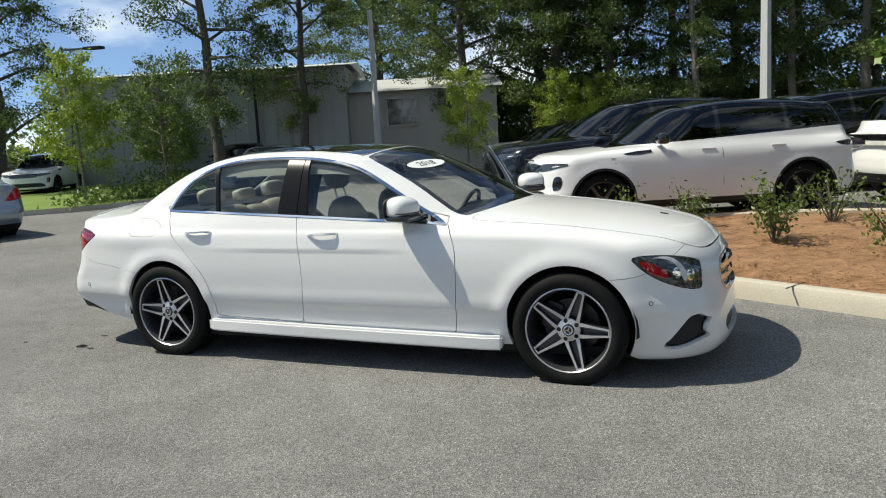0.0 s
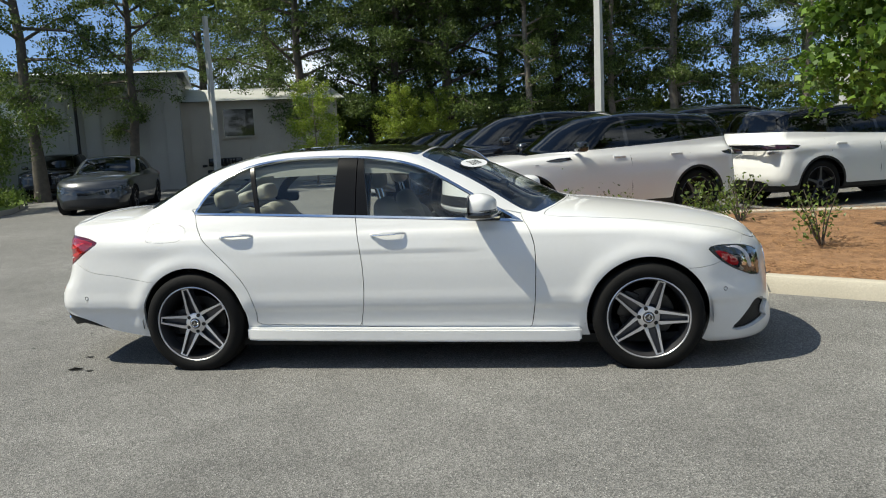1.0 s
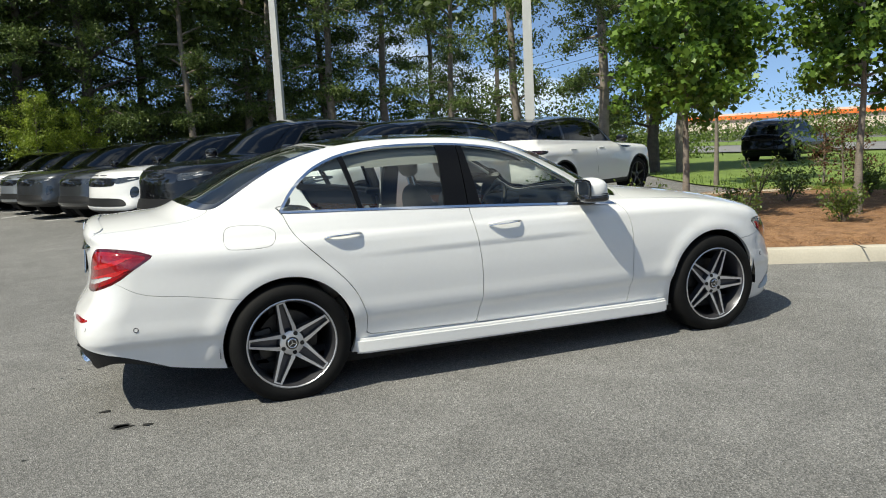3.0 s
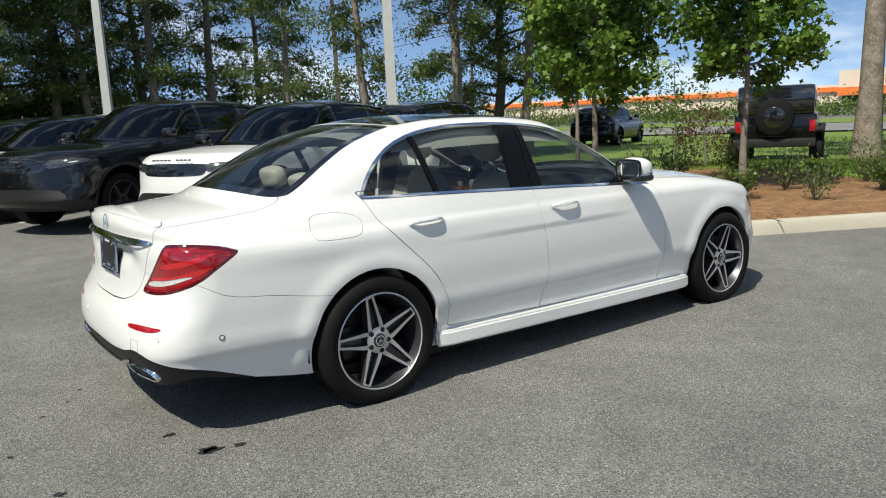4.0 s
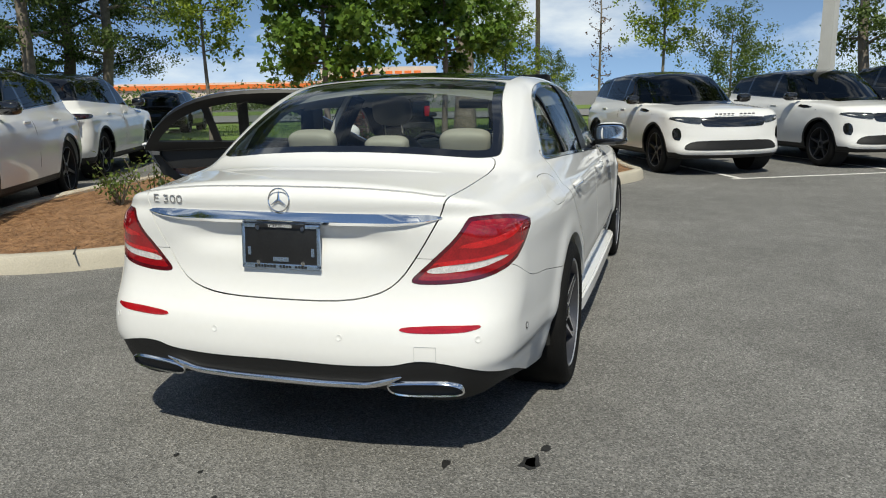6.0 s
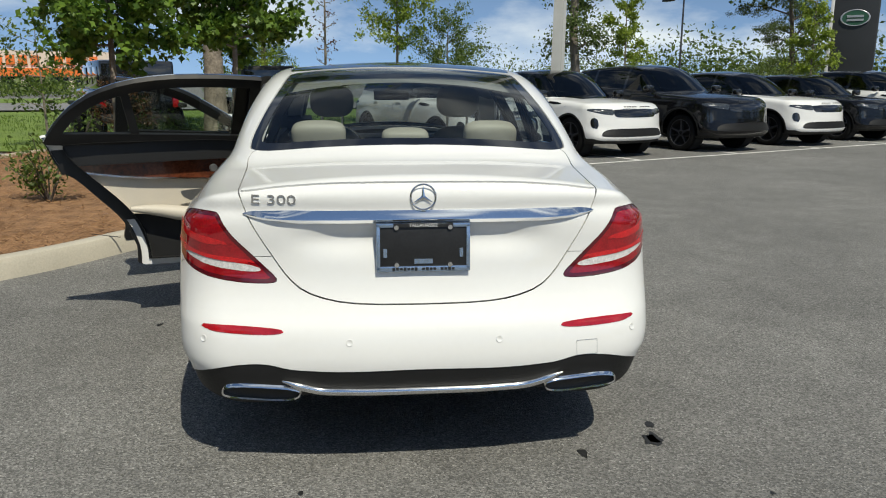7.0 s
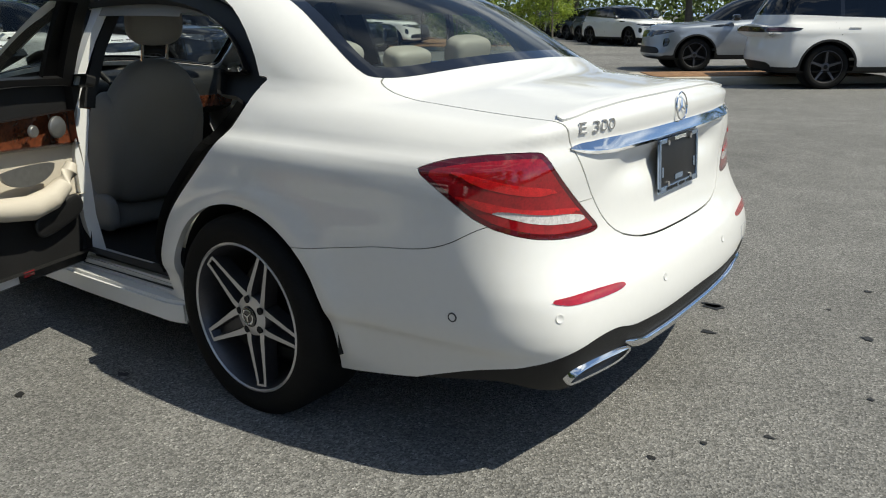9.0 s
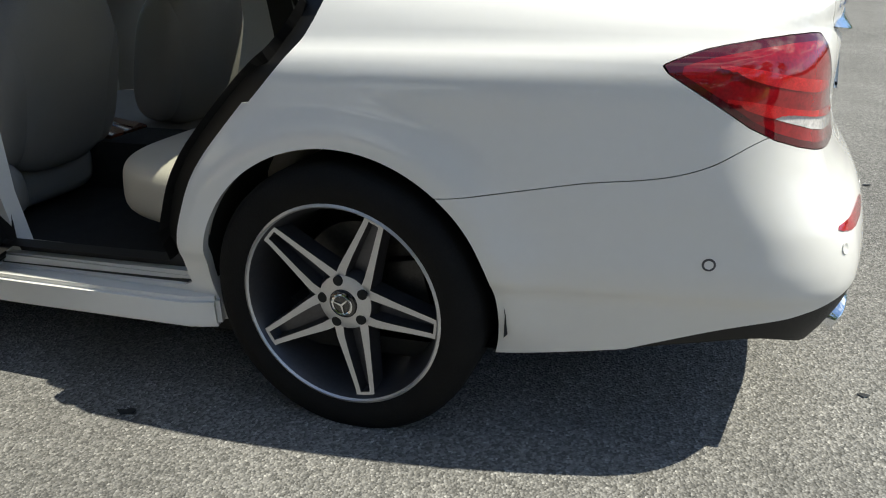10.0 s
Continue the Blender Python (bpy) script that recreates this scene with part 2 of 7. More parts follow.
class Form:
    """A car's body as a closed form: negative inside, nought on its skin."""

    def __init__(self, width, tuck, deck, edge, tail, nose, roof, axles, axle_z, arch, belt_w, lean, taper, floor, tail_plan, nose_plan, crown, lip=.035, shift=(.22, .14), dent=0.0):
        self.width, self.tuck, self.deck, self.edge, self.tail, self.nose, self.roof = width, tuck, deck, edge, tail, nose, roof
        self.axles, self.axle_z, self.arch, self.belt_w, self.lean, self.taper = axles, axle_z, arch, belt_w, lean, taper
        self.floor, self.tail_plan, self.nose_plan, self.crown, self.lip, self.shift, self.dent = floor, tail_plan, nose_plan, crown, lip, shift, dent

    def __call__(self, p):
        x, y, z = p[..., 0], np.abs(p[..., 1]), p[..., 2]
        near = [np.hypot(x - a, z - self.axle_z) for a in self.axles]
        flare = sum(.012 * np.exp(-((r - self.arch - .03) / .06) ** 2) for r in near) * step(z, .2, .35)
        haunch = .016 * np.exp(-((x - self.axles[0] + .28) / .55) ** 2 - ((z - self.belt_w[1] + .14) / .07) ** 2)
        side = y - (self.width(x) - self.tuck(z) + flare + haunch)
        top = (z - (self.deck(x) - (self.deck(x) - self.edge(x)) * (y / .85) ** 2.3)) * .95
        tail = self.tail(z) - x + self.tail_plan * (y / .75) ** 2.6 + self.dent * np.exp(-((z - .85) / .05) ** 2) * (1 - step(y, .26, .5))
        nose = x - self.nose(z) + (self.nose_plan + .09 * step(z, .35, .6)) * (y / .8) ** 2.2
        low = smax(side, top, .07)
        low = smax(low, tail, .16 - .10 * step(z, self.belt_w[1] - .07, self.belt_w[1]) * step(-x, 2.2, 2.4))
        low = smax(low, nose * .9, .16)
        low = smax(low, self.floor - z, .05)
        q = (y / .65) ** 2
        mid = self.belt_w[2]
        xs = x + self.shift[0] * q * step(x, mid, mid + .8) - self.shift[1] * q * step(-x, -mid + .1, -mid + 1.0)
        roof = (z - self.roof(xs) + self.crown * q) * .85
        zz = np.clip(z - self.belt_w[1], -.2, 1)
        wall = y - (self.belt_w[0] - self.lean[0] * zz - self.lean[1] * zz * zz - self.taper[0] * np.clip((mid - x) / 1.2, 0, 2) ** 2 - self.taper[1] * np.clip((x - mid - .6) / .65, 0, 2) ** 2)
        cabin = smax(smax(wall, roof, .09), self.belt_w[1] - .2 - z, .02)
        cabin = np.maximum(cabin, np.maximum(self.taper[2] - x, x - self.taper[3]))
        return smin(low, cabin, self.lip)

    def skin(self, o, d, far=3.2, n=90):
        """Where rays from inside leave the body for good."""
        lo, hi = np.zeros(len(o)), np.full(len(o), far)
        found = np.zeros(len(o), bool)
        for t in np.linspace(far, 0, n):
            inside = (self(o + d * t) < 0) & ~found
            lo[inside], hi[inside] = t, t + far / (n - 1)
            found |= inside
        for _ in range(24):
            mid = (lo + hi) / 2
            inn = self(o + d * mid[:, None]) < 0
            lo, hi = np.where(inn, mid, lo), np.where(inn, hi, mid)
        return o + d * lo[:, None]

    def normal(self, p):
        e = .002
        g = np.stack([self(p + e * a) - self(p - e * a) for a in np.eye(3)], -1)
        return g / np.linalg.norm(g, axis=-1, keepdims=True)


SEDAN = Form(
    width=curve((-2.62, .80), (-2.3, .852), (-2.0, .888), (-1.7, .910), (-1.4, .920), (-.5, .922), (.8, .918), (1.3, .912), (1.6, .898), (1.85, .865), (2.1, .80), (2.32, .70)),
    tuck=curve((.1, .11), (.2, .075), (.30, .047), (.36, .034), (.41, .021), (.435, .008), (.47, .001), (.55, 0), (.66, .0), (.76, .007), (.84, .019), (.885, .028), (.905, .036), (.925, .054), (.96, .072), (1.05, .12)),
    deck=curve((2.33, .70), (2.28, .765), (2.18, .825), (2.0, .885), (1.8, .93), (1.5, .975), (1.2, 1.01), (.95, 1.035), (.5, 1.04), (-1.2, 1.07), (-1.7, 1.085), (-2.1, 1.073), (-2.35, 1.055), (-2.47, 1.046), (-2.56, 1.036)),
    edge=curve((2.33, .66), (2.1, .75), (1.84, .835), (1.5, .905), (1.2, .935), (.75, .955), (.28, .985), (-.3, 1.015), (-1.0, 1.045), (-1.42, 1.05), (-1.9, 1.005), (-2.2, .965), (-2.55, .94)),
    tail=curve((1.08, -2.488), (1.0, -2.502), (.93, -2.506), (.86, -2.500), (.78, -2.498), (.70, -2.510), (.65, -2.528), (.61, -2.550), (.56, -2.582), (.5, -2.60), (.42, -2.603), (.36, -2.585), (.3, -2.55), (.2, -2.46), (.12, -2.3)),
    nose=curve((.78, 2.285), (.7, 2.31), (.6, 2.325), (.5, 2.33), (.4, 2.335), (.3, 2.345), (.22, 2.345), (.14, 2.31)),
    roof=curve((1.12, .98), (1.0, 1.035), (.82, 1.125), (.65, 1.215), (.35, 1.345), (.12, 1.415), (-.2, 1.452), (-.6, 1.468), (-1.0, 1.455), (-1.3, 1.41), (-1.55, 1.338), (-1.8, 1.222), (-2.0, 1.115), (-2.2, 1.0)),
    axles=(-1.4695, 1.4695), axle_z=.34, arch=.372, belt_w=(.852, 1.0, -.5), lean=(.32, .27), taper=(.085, .06, -2.3, 1.2),
    floor=.14, tail_plan=.075, nose_plan=.19, crown=.045, dent=.026)


# ---- sheets: the skin cut along lines into panels ----
class Sheet:
    def __init__(self, v, n, t):
        self.v, self.n, self.t = v, n, t


def half_skin(form, spine, z0, along=300, around=140, cap=80):
    """The left half of a form's skin, as triangles with normals."""
    th = np.linspace(radians(-90), radians(90), around)
    rows = [(spine[0], f) for f in np.linspace(-90, 0, cap, endpoint=False)]
    rows += [(x, 0) for x in np.linspace(spine[0], spine[1], along)]
    rows += [(spine[1], f) for f in np.linspace(90, 0, cap, endpoint=False)[::-1]]
    o, d = [], []
    for x, f in rows:
        c, s = math.cos(radians(f)), math.sin(radians(f))
        o.append(np.tile((x, 0, z0), (around, 1)))
        d.append(np.stack([np.full(around, s), np.cos(th) * c, np.sin(th) * c], -1))
    o, d = np.concatenate(o), np.concatenate(d)
    v = form.skin(o, d)
    v[:, 1] = np.maximum(v[:, 1], 0)
    n = form.normal(v + np.array((0, 1e-6, 0)))
    i = np.arange(len(rows) - 1)[:, None] * around + np.arange(around - 1)[None, :]
    i = i.ravel()
    q = np.stack([i, i + around, i + around + 1, i + 1], -1)
    t = np.concatenate([q[:, [0, 1, 2]], q[:, [0, 2, 3]]])
    area = np.linalg.norm(np.cross(v[t[:, 1]] - v[t[:, 0]], v[t[:, 2]] - v[t[:, 0]]), axis=1)
    return Sheet(v, n, t[area > 1e-10])


def split(sh, f):
    """Parts a sheet along f = 0: the part where f is negative, and the rest."""
    f = np.where(np.abs(f) < 1e-5, 1e-5, f)
    s = f < 0
    k = s[sh.t].sum(1)
    neg, pos = [sh.t[k == 3]], [sh.t[k == 0]]
    v, n, extra_v, extra_n, made = sh.v, sh.n, [], [], {}

    def cross(a, b):
        key = (a, b) if a < b else (b, a)
        if key not in made:
            w = f[a] / (f[a] - f[b])
            made[key] = len(v) + len(extra_v)
            extra_v.append(v[a] + (v[b] - v[a]) * w)
            extra_n.append(n[a] + (n[b] - n[a]) * w)
        return made[key]
    a_, b_ = [], []
    for tri in sh.t[(k == 1) | (k == 2)]:
        lone = bool(s[tri].sum() == 1)
        j = [i for i in range(3) if s[tri[i]] == lone][0]
        a, b, c = (int(tri[(j + i) % 3]) for i in range(3))
        ab, ac = cross(a, b), cross(a, c)
        one, two = (a_, b_) if lone else (b_, a_)
        one.append((a, ab, ac))
        two += [(ab, b, c), (ab, c, ac)]
    vv = np.concatenate([v, np.array(extra_v)]) if extra_v else v
    nn = np.concatenate([n, np.array(extra_n)]) if extra_n else n
    nn = nn / np.linalg.norm(nn, axis=1, keepdims=True)
    neg += [np.array(a_, int).reshape(-1, 3)]
    pos += [np.array(b_, int).reshape(-1, 3)]
    return Sheet(vv, nn, np.concatenate(neg)), Sheet(vv, nn, np.concatenate(pos))


def pack(sh):
    u, inv = np.unique(sh.t, return_inverse=True)
    return Sheet(sh.v[u], sh.n[u], inv.reshape(-1, 3))


def cut(sh, field, gap=0.0):
    """The part of a sheet inside a field and the part outside, with an open joint between."""
    sh = pack(sh)
    f = field(sh.v)
    inner, rest = split(sh, f + gap / 2)
    if gap:
        rest = pack(rest)
        _, rest = split(rest, field(rest.v) - gap / 2)
    return pack(inner), pack(rest)


def chaikin(p, rounds=2):
    p = np.array(p, float)
    for _ in range(rounds):
        q = np.roll(p, -1, 0)
        p = np.stack([.75 * p + .25 * q, .25 * p + .75 * q], 1).reshape(-1, 2)
    return p


def inside(pts, uv, rounds=2, where=None):
    """A field: signed distance to a closed outline in the coordinates uv(v); nothing counts as inside where where(v) is false."""
    p = chaikin(pts, rounds)
    q = np.roll(p, -1, 0)

    def field(v):
        a = uv(v)
        out = np.full(len(v), 9.0)
        lo, hi = p.min(0) - .08, p.max(0) + .08
        near = (a >= lo).all(1) & (a <= hi).all(1)
        w = a[near]
        if len(w):
            best, odd = np.full(len(w), 1e9), np.zeros(len(w), bool)
            for s, e in zip(p, q):
                d = e - s
                k = np.clip(((w - s) @ d) / max(d @ d, 1e-12), 0, 1)
                best = np.minimum(best, np.linalg.norm(w - s - k[:, None] * d, axis=1))
                c = (s[1] > w[:, 1]) != (e[1] > w[:, 1])
                if abs(d[1]) > 1e-12:
                    odd ^= c & (w[:, 0] < s[0] + (w[:, 1] - s[1]) * d[0] / d[1])
            out[near] = np.where(odd, -best, best)
        if where is not None:
            out = np.where(where(v), out, np.maximum(out, .05))
        return out
    return field


def xz(v): return v[:, [0, 2]]
def xy(v): return np.stack([v[:, 0], np.abs(v[:, 1])], 1)
def yz(v): return np.stack([np.abs(v[:, 1]), v[:, 2]], 1)


def moved(sh, d):
    """A sheet pushed along its normals."""
    return Sheet(sh.v + sh.n * (d(sh.v)[:, None] if callable(d) else d), sh.n, sh.t)


def sheet_ob(name, sheets, mat, parent, label="", flange=.012, both=False, side=1, rim=None):
    """Makes an object of half sheets: both: with the mirror half; side -1: mirrored. flange: depth of the turned-in edge."""
    V, N, F = [], [], []
    base = 0
    for sh in (sheets if isinstance(sheets, (list, tuple)) else [sheets]):
        sh = pack(sh)
        if not len(sh.t):
            continue
        e = np.concatenate([sh.t[:, [0, 1]], sh.t[:, [1, 2]], sh.t[:, [2, 0]]])
        key = np.sort(e, 1)
        _, first, count = np.unique(key, axis=0, return_index=True, return_counts=True)
        edge = e[first[count == 1]]
        edge = edge[~((sh.v[edge[:, 0], 1] < 1e-4) & (sh.v[edge[:, 1], 1] < 1e-4))]
        v, n, t = sh.v, sh.n, sh.t
        if flange and len(edge):
            a, b = v[edge[:, 0]], v[edge[:, 1]]
            na, nb = n[edge[:, 0]], n[edge[:, 1]]
            out = np.cross(b - a, na)
            out /= np.linalg.norm(out, axis=1, keepdims=True) + 1e-12
            k = len(v) + np.arange(len(edge)) * 4
            v = np.concatenate([v, np.stack([a, b, b - nb * flange, a - na * flange], 1).reshape(-1, 3)])
            n = np.concatenate([n, np.repeat(out, 4, 0)])
            t = np.concatenate([t, np.stack([k + 1, k, k + 3], 1), np.stack([k + 1, k + 3, k + 2], 1)])
        turned = (np.cross(v[t[:, 1]] - v[t[:, 0]], v[t[:, 2]] - v[t[:, 0]]) * n[t].sum(1)).sum(1) < 0
        t = np.where(turned[:, None], t[:, ::-1], t)
        for m in ((1, -1) if both else (side,)):
            s = np.array((1, m, 1))
            V.append(v * s)
            N.append(n * s)
            F.append((t if m > 0 else t[:, ::-1]) + base)
            base += len(v)
    if not V:
        return None
    V, N, F = np.concatenate(V), np.concatenate(N), np.concatenate(F)
    me = bpy.data.meshes.new(name)
    me.vertices.add(len(V))
    me.vertices.foreach_set("co", V.ravel())
    me.loops.add(F.size)
    me.loops.foreach_set("vertex_index", F.ravel().astype(np.int32))
    me.polygons.add(len(F))
    me.polygons.foreach_set("loop_start", np.arange(0, F.size, 3, dtype=np.int32))
    me.update(calc_edges=True)
    me.polygons.foreach_set("use_smooth", np.ones(len(F), bool))
    me.materials.append(mat)
    me.normals_split_custom_set_from_vertices([tuple(x) for x in N])
    ob = new(name, me)
    ob.parent = parent
    if label:
        ob["label"] = label
    return ob


# ---- the white sedan ----
def wheel(parent, m, radius=.338, width=.245, rim=.252, spokes=5, face=ALLOY, dark=GUNMETAL, twin=True, detail=True, name="wheel"):
    """A wheel about local z, its face towards +z, at z = 0 near the tyre's middle."""
    w = part(name, bmesh.new(), dark, parent)
    turns = 72 if detail else 32
    bm = bmesh.new()
    h = width / 2
    lathe(bm, [(rim - .008, h - .012), (rim + .004, h - .004), (rim + .02, h + .004), (radius - .045, h + .006), (radius - .018, h - .004), (radius - .004, h - .022), (radius, h - .045),
               (radius, -h + .045), (radius - .004, -h + .02), (radius - .03, -h), (rim, -h)], Matrix(), turns)
    tyre = part("tyre", bm, RUBBER, w)
    bm = bmesh.new()
    lathe(bm, [(rim - .002, h - .02), (rim, h - .006), (rim - .006, h - .003), (rim - .010, h - .008)], Matrix(), turns)
    part("rim_edge", bm, face, w, "bright machined rim edge")
    bm = bmesh.new()
    lathe(bm, [(rim - .010, h - .008), (rim - .020, h - .03), (rim - .035, h - .10), (rim - .04, -h)], Matrix(), turns)
    if not detail:
        lathe(bm, [(.0, -.01), (rim - .03, -.01)], Matrix(), 32)
    bm.to_mesh(w.data)
    bm.free()
    w.data.polygons.foreach_set("use_smooth", [True] * len(w.data.polygons))
    z0 = h - .028

    def arm(bm, pts, z_off, thick, wid):
        rows = []
        for i, (a, b, zz) in enumerate(pts):
            a0, b0, _ = pts[max(i - 1, 0)]
            a1, b1, _ = pts[min(i + 1, len(pts) - 1)]
            d = Vector((a1 - a0, b1 - b0)).normalized()
            s = Vector((-d.y, d.x)) * wid[i] / 2
            lean = .62
            rows.append([(a - s.x / lean, b - s.y / lean, zz - thick), (a - s.x, b - s.y, zz + z_off), (a + s.x, b + s.y, zz + z_off), (a + s.x / lean, b + s.y / lean, zz - thick)])
        return rows
    bright, dull = bmesh.new(), bmesh.new()
    for k in range(spokes):
        rot = Matrix.Rotation(2 * math.pi * k / spokes + math.pi / 2, 4, "Z")
        for s in ((-1, 1) if twin else (0,)):
            pts = [(.046, s * .034, z0 - .014), (.085, s * .0335, z0 - .006), (.13, s * .0290, z0 - .002), (.18, s * .0235, z0 + .002), (rim - .028, s * .0190, z0 + .006), (rim - .010, s * .0180, z0 + .010)]
            wid = [.025, .0205, .0160, .0135, .0122, .012] if twin else [.05, .045, .04, .036, .034, .034]
            rows = arm(bright, pts, 0, .046, wid)
            vs = [[dull.verts.new(rot @ Vector(p)) for p in r] for r in rows]
            for a, b in zip(vs, vs[1:]):
                for i in (0, 2):
                    dull.faces.new((a[i], a[i + 1], b[i + 1], b[i]))
                dull.faces.new((a[3], a[0], b[0], b[3]))
            vt = [[bright.verts.new(rot @ (Vector(p) + Vector((0, 0, .0006)))) for p in (r[1], r[2])] for r in rows]
            for a, b in zip(vt, vt[1:]):
                bright.faces.new((a[0], a[1], b[1], b[0]))
        if twin:
            # the floor of the slot between the two arms, and the bridge at the rim
            f = [dull.verts.new(rot @ Vector(p)) for p in ((.05, -.026, z0 - .044), (.05, .026, z0 - .044), (rim - .02, .022, z0 - .024), (rim - .02, -.022, z0 - .024))]
            dull.faces.new(f)
            f = [bright.verts.new(rot @ Vector(p)) for p in ((rim - .022, -.020, z0 + .0080), (rim - .022, .020, z0 + .0080), (rim - .010, .024, z0 + .0108), (rim - .010, -.024, z0 + .0108))]
            bright.faces.new(f)
    lathe(dull, [(.034, z0 - .006), (.068, z0 - .0125), (.078, z0 - .03), (.078, z0 - .06)], Matrix(), 40)
    lathe(bright, [(.036, z0 - .0015), (.050, z0 - .004), (.068, z0 - .010)], Matrix(), 40)
    part("spokes", bright, face, w, "machined twin-spoke faces")
    part("spoke_sides", dull, dark, w, "dark grey painted spoke sides")
    if detail:
        for k in range(5):
            a = 2 * math.pi * (k + .5) / 5 + math.pi / 2
            bm = bmesh.new()
            tube(bm, .0125, .0125, .012, pose(.056 * math.cos(a), .056 * math.sin(a), z0 - .009), 12)
            part("wheel_bolt", bm, DARK, w)
        bm = bmesh.new()
        lathe(bm, [(.0, z0 + .006), (.026, z0 + .006), (.033, z0 + .003), (.036, z0 - .006)], Matrix(), 32)
        cap = part("hub_cap", bm, GLOSSBLACK, w)
        bm = bmesh.new()
        lathe(bm, [(.0215, z0 + .007), (.0245, z0 + .0085), (.0275, z0 + .007)], Matrix(), 32)
        for k in range(3):
            a = 2 * math.pi * k / 3 + math.pi / 2
            bar(bm, [(0, 0, z0 + .0085), (.022 * math.cos(a), .022 * math.sin(a), z0 + .0085)], .0055, .002, taper=[1, .3])
        part("hub_emblem", bm, CHROME, w, "chrome ring emblem on the hub")
        bm = bmesh.new()
        lathe(bm, [(.0, -.012), (.165, -.012), (.168, -.02), (.168, -.045), (.0, -.045)], Matrix(), 48)
        part("brake_disc", bm, BRAKE, w)
        bm = bmesh.new()
        box(bm, (.10, .17, .07), pose(-.13, .02, -.02), .02)
        part("brake_caliper", bm, BRAKE, w)
    else:
        bm = bmesh.new()
        lathe(bm, [(.0, z0 + .002), (.03, z0 + .002), (.036, z0 - .008)], Matrix(), 20)
        part("hub_cap", bm, dark, w)
    w.matrix_basis = m
    return w


def above(line):
    """The field of what lies under a curve z(x)."""
    return lambda v: v[:, 2] - line(v[:, 0])


def ball_field(cx, cz, r, ymin):
    return lambda v: np.where(v[:, 1] > ymin, np.hypot(v[:, 0] - cx, v[:, 2] - cz) - r, 1.0)


def widest(*fields):
    return lambda v: np.max([f(v) for f in fields], axis=0)


sedan = thing("sedan_car", "white four-door sedan with two doors standing open on asphalt", "car", pose(0, 0, -.02))
skin_all = half_skin(SEDAN, (-1.95, 1.75), .62, 330, 190, 110)

# openings and panels of the left half; the right half mirrors them
HEM_SIDE = curve((-2.7, .345), (-2.37, .332), (-2.215, .303), (-2.04, .268), (-1.87, .240), (-1.75, .226), (-1.6, .225), (3.0, .225))
HEM_BACK = curve((-.05, .332), (0, .332), (.36, .330), (.44, .312), (.52, .288), (.66, .284), (.74, .305), (.82, .335), (1.0, .35))


def hem(v):
    """The height at which the body ends below."""
    w = step(-v[:, 0], 2.28, 2.48)
    return HEM_SIDE(v[:, 0]) * (1 - w) + HEM_BACK(v[:, 1]) * w - .09 * step(v[:, 0], 1.7, 1.9)


skin_under, skin_rest = cut(skin_all, lambda v: v[:, 2] - hem(v))
rear_v = skin_under.v.copy()
rear_v[:, 2] = np.where(rear_v[:, 0] < -1.7, np.maximum(rear_v[:, 2], hem(rear_v) - .004), rear_v[:, 2])
skin_under = Sheet(rear_v, skin_under.n, skin_under.t)
for cx, r in ((-1.4695, .368), (1.4695, .372)):
    _, skin_rest = cut(skin_rest, ball_field(cx, .345, r, .45))
DLO = [(-1.475, 1.052), (-1.452, 1.085), (-1.40, 1.165), (-1.32, 1.245), (-1.22, 1.312), (-1.07, 1.366), (-.87, 1.397), (-.63, 1.403), (-.40, 1.396), (-.24, 1.382), (-.09, 1.358), (.03, 1.327),
       (.14, 1.28), (.26, 1.213), (.38, 1.142), (.50, 1.07), (.61, 1.008), (.70, .962), (.735, .938), (.70, .944), (.28, .972), (-.30, 1.002), (-1.0, 1.034), (-1.40, 1.045)]
is_side = lambda v: (v[:, 1] > .5) & (v[:, 2] > .85)
dlo, skin_rest = cut(skin_rest, inside(DLO, xz, 1, is_side), .002)
dlo_f = inside(DLO, xz, 1, is_side)
inner_dlo, chrome_ring = cut(dlo, lambda v: dlo_f(v) + .015)
band = lambda v: np.abs(v[:, 0] + .385 + (v[:, 2] - 1.2) * .03) - .085 - .03 * step(v[:, 2], 1.40, 1.0)
pillar_b, side_glass = cut(inner_dlo, band)
post = lambda v: v[:, 0] + 1.03 + (v[:, 2] - 1.15) * .23
rear_of, front_of = cut(side_glass, lambda v: post(v) + .014)
pillar_q, front_of = cut(front_of, lambda v: post(v) - .014)
side_glass = front_of
glass_front, glass_rear = cut(side_glass, lambda v: -.385 - v[:, 0])
glass_quarter = rear_of
mirror_base, glass_front = cut(glass_front, lambda v: .595 - v[:, 0] - (v[:, 2] - 1.0) * .4)
chrome_front, chrome_rear = cut(chrome_ring, lambda v: -.345 - v[:, 0])
pillar_front, pillar_rear = cut(pillar_b, lambda v: -.345 - v[:, 0], .006)

up_face = lambda v: v[:, 2] > .9
SCREEN = [(1.01, -.3), (1.01, 0), (.985, .25), (.91, .50), (.825, .665), (.79, .70), (.50, .632), (.25, .585), (.09, .555), (.045, .53), (.075, .30), (.09, 0), (.09, -.3)]
REARGLASS = [(-1.99, -.3), (-1.99, 0), (-1.97, .25), (-1.90, .52), (-1.83, .648), (-1.76, .662), (-1.60, .628), (-1.40, .575), (-1.20, .55), (-1.12, .54), (-1.10, .50), (-1.16, .25), (-1.18, 0), (-1.18, -.3)]
PANO = [(.075, -.3), (.075, 0), (.06, .30), (.03, .535), (0, .545), (-.5, .555), (-1.0, .55), (-1.09, .54), (-1.145, .25), (-1.165, 0), (-1.165, -.3)]
signed_xy = lambda v: v[:, [0, 1]]
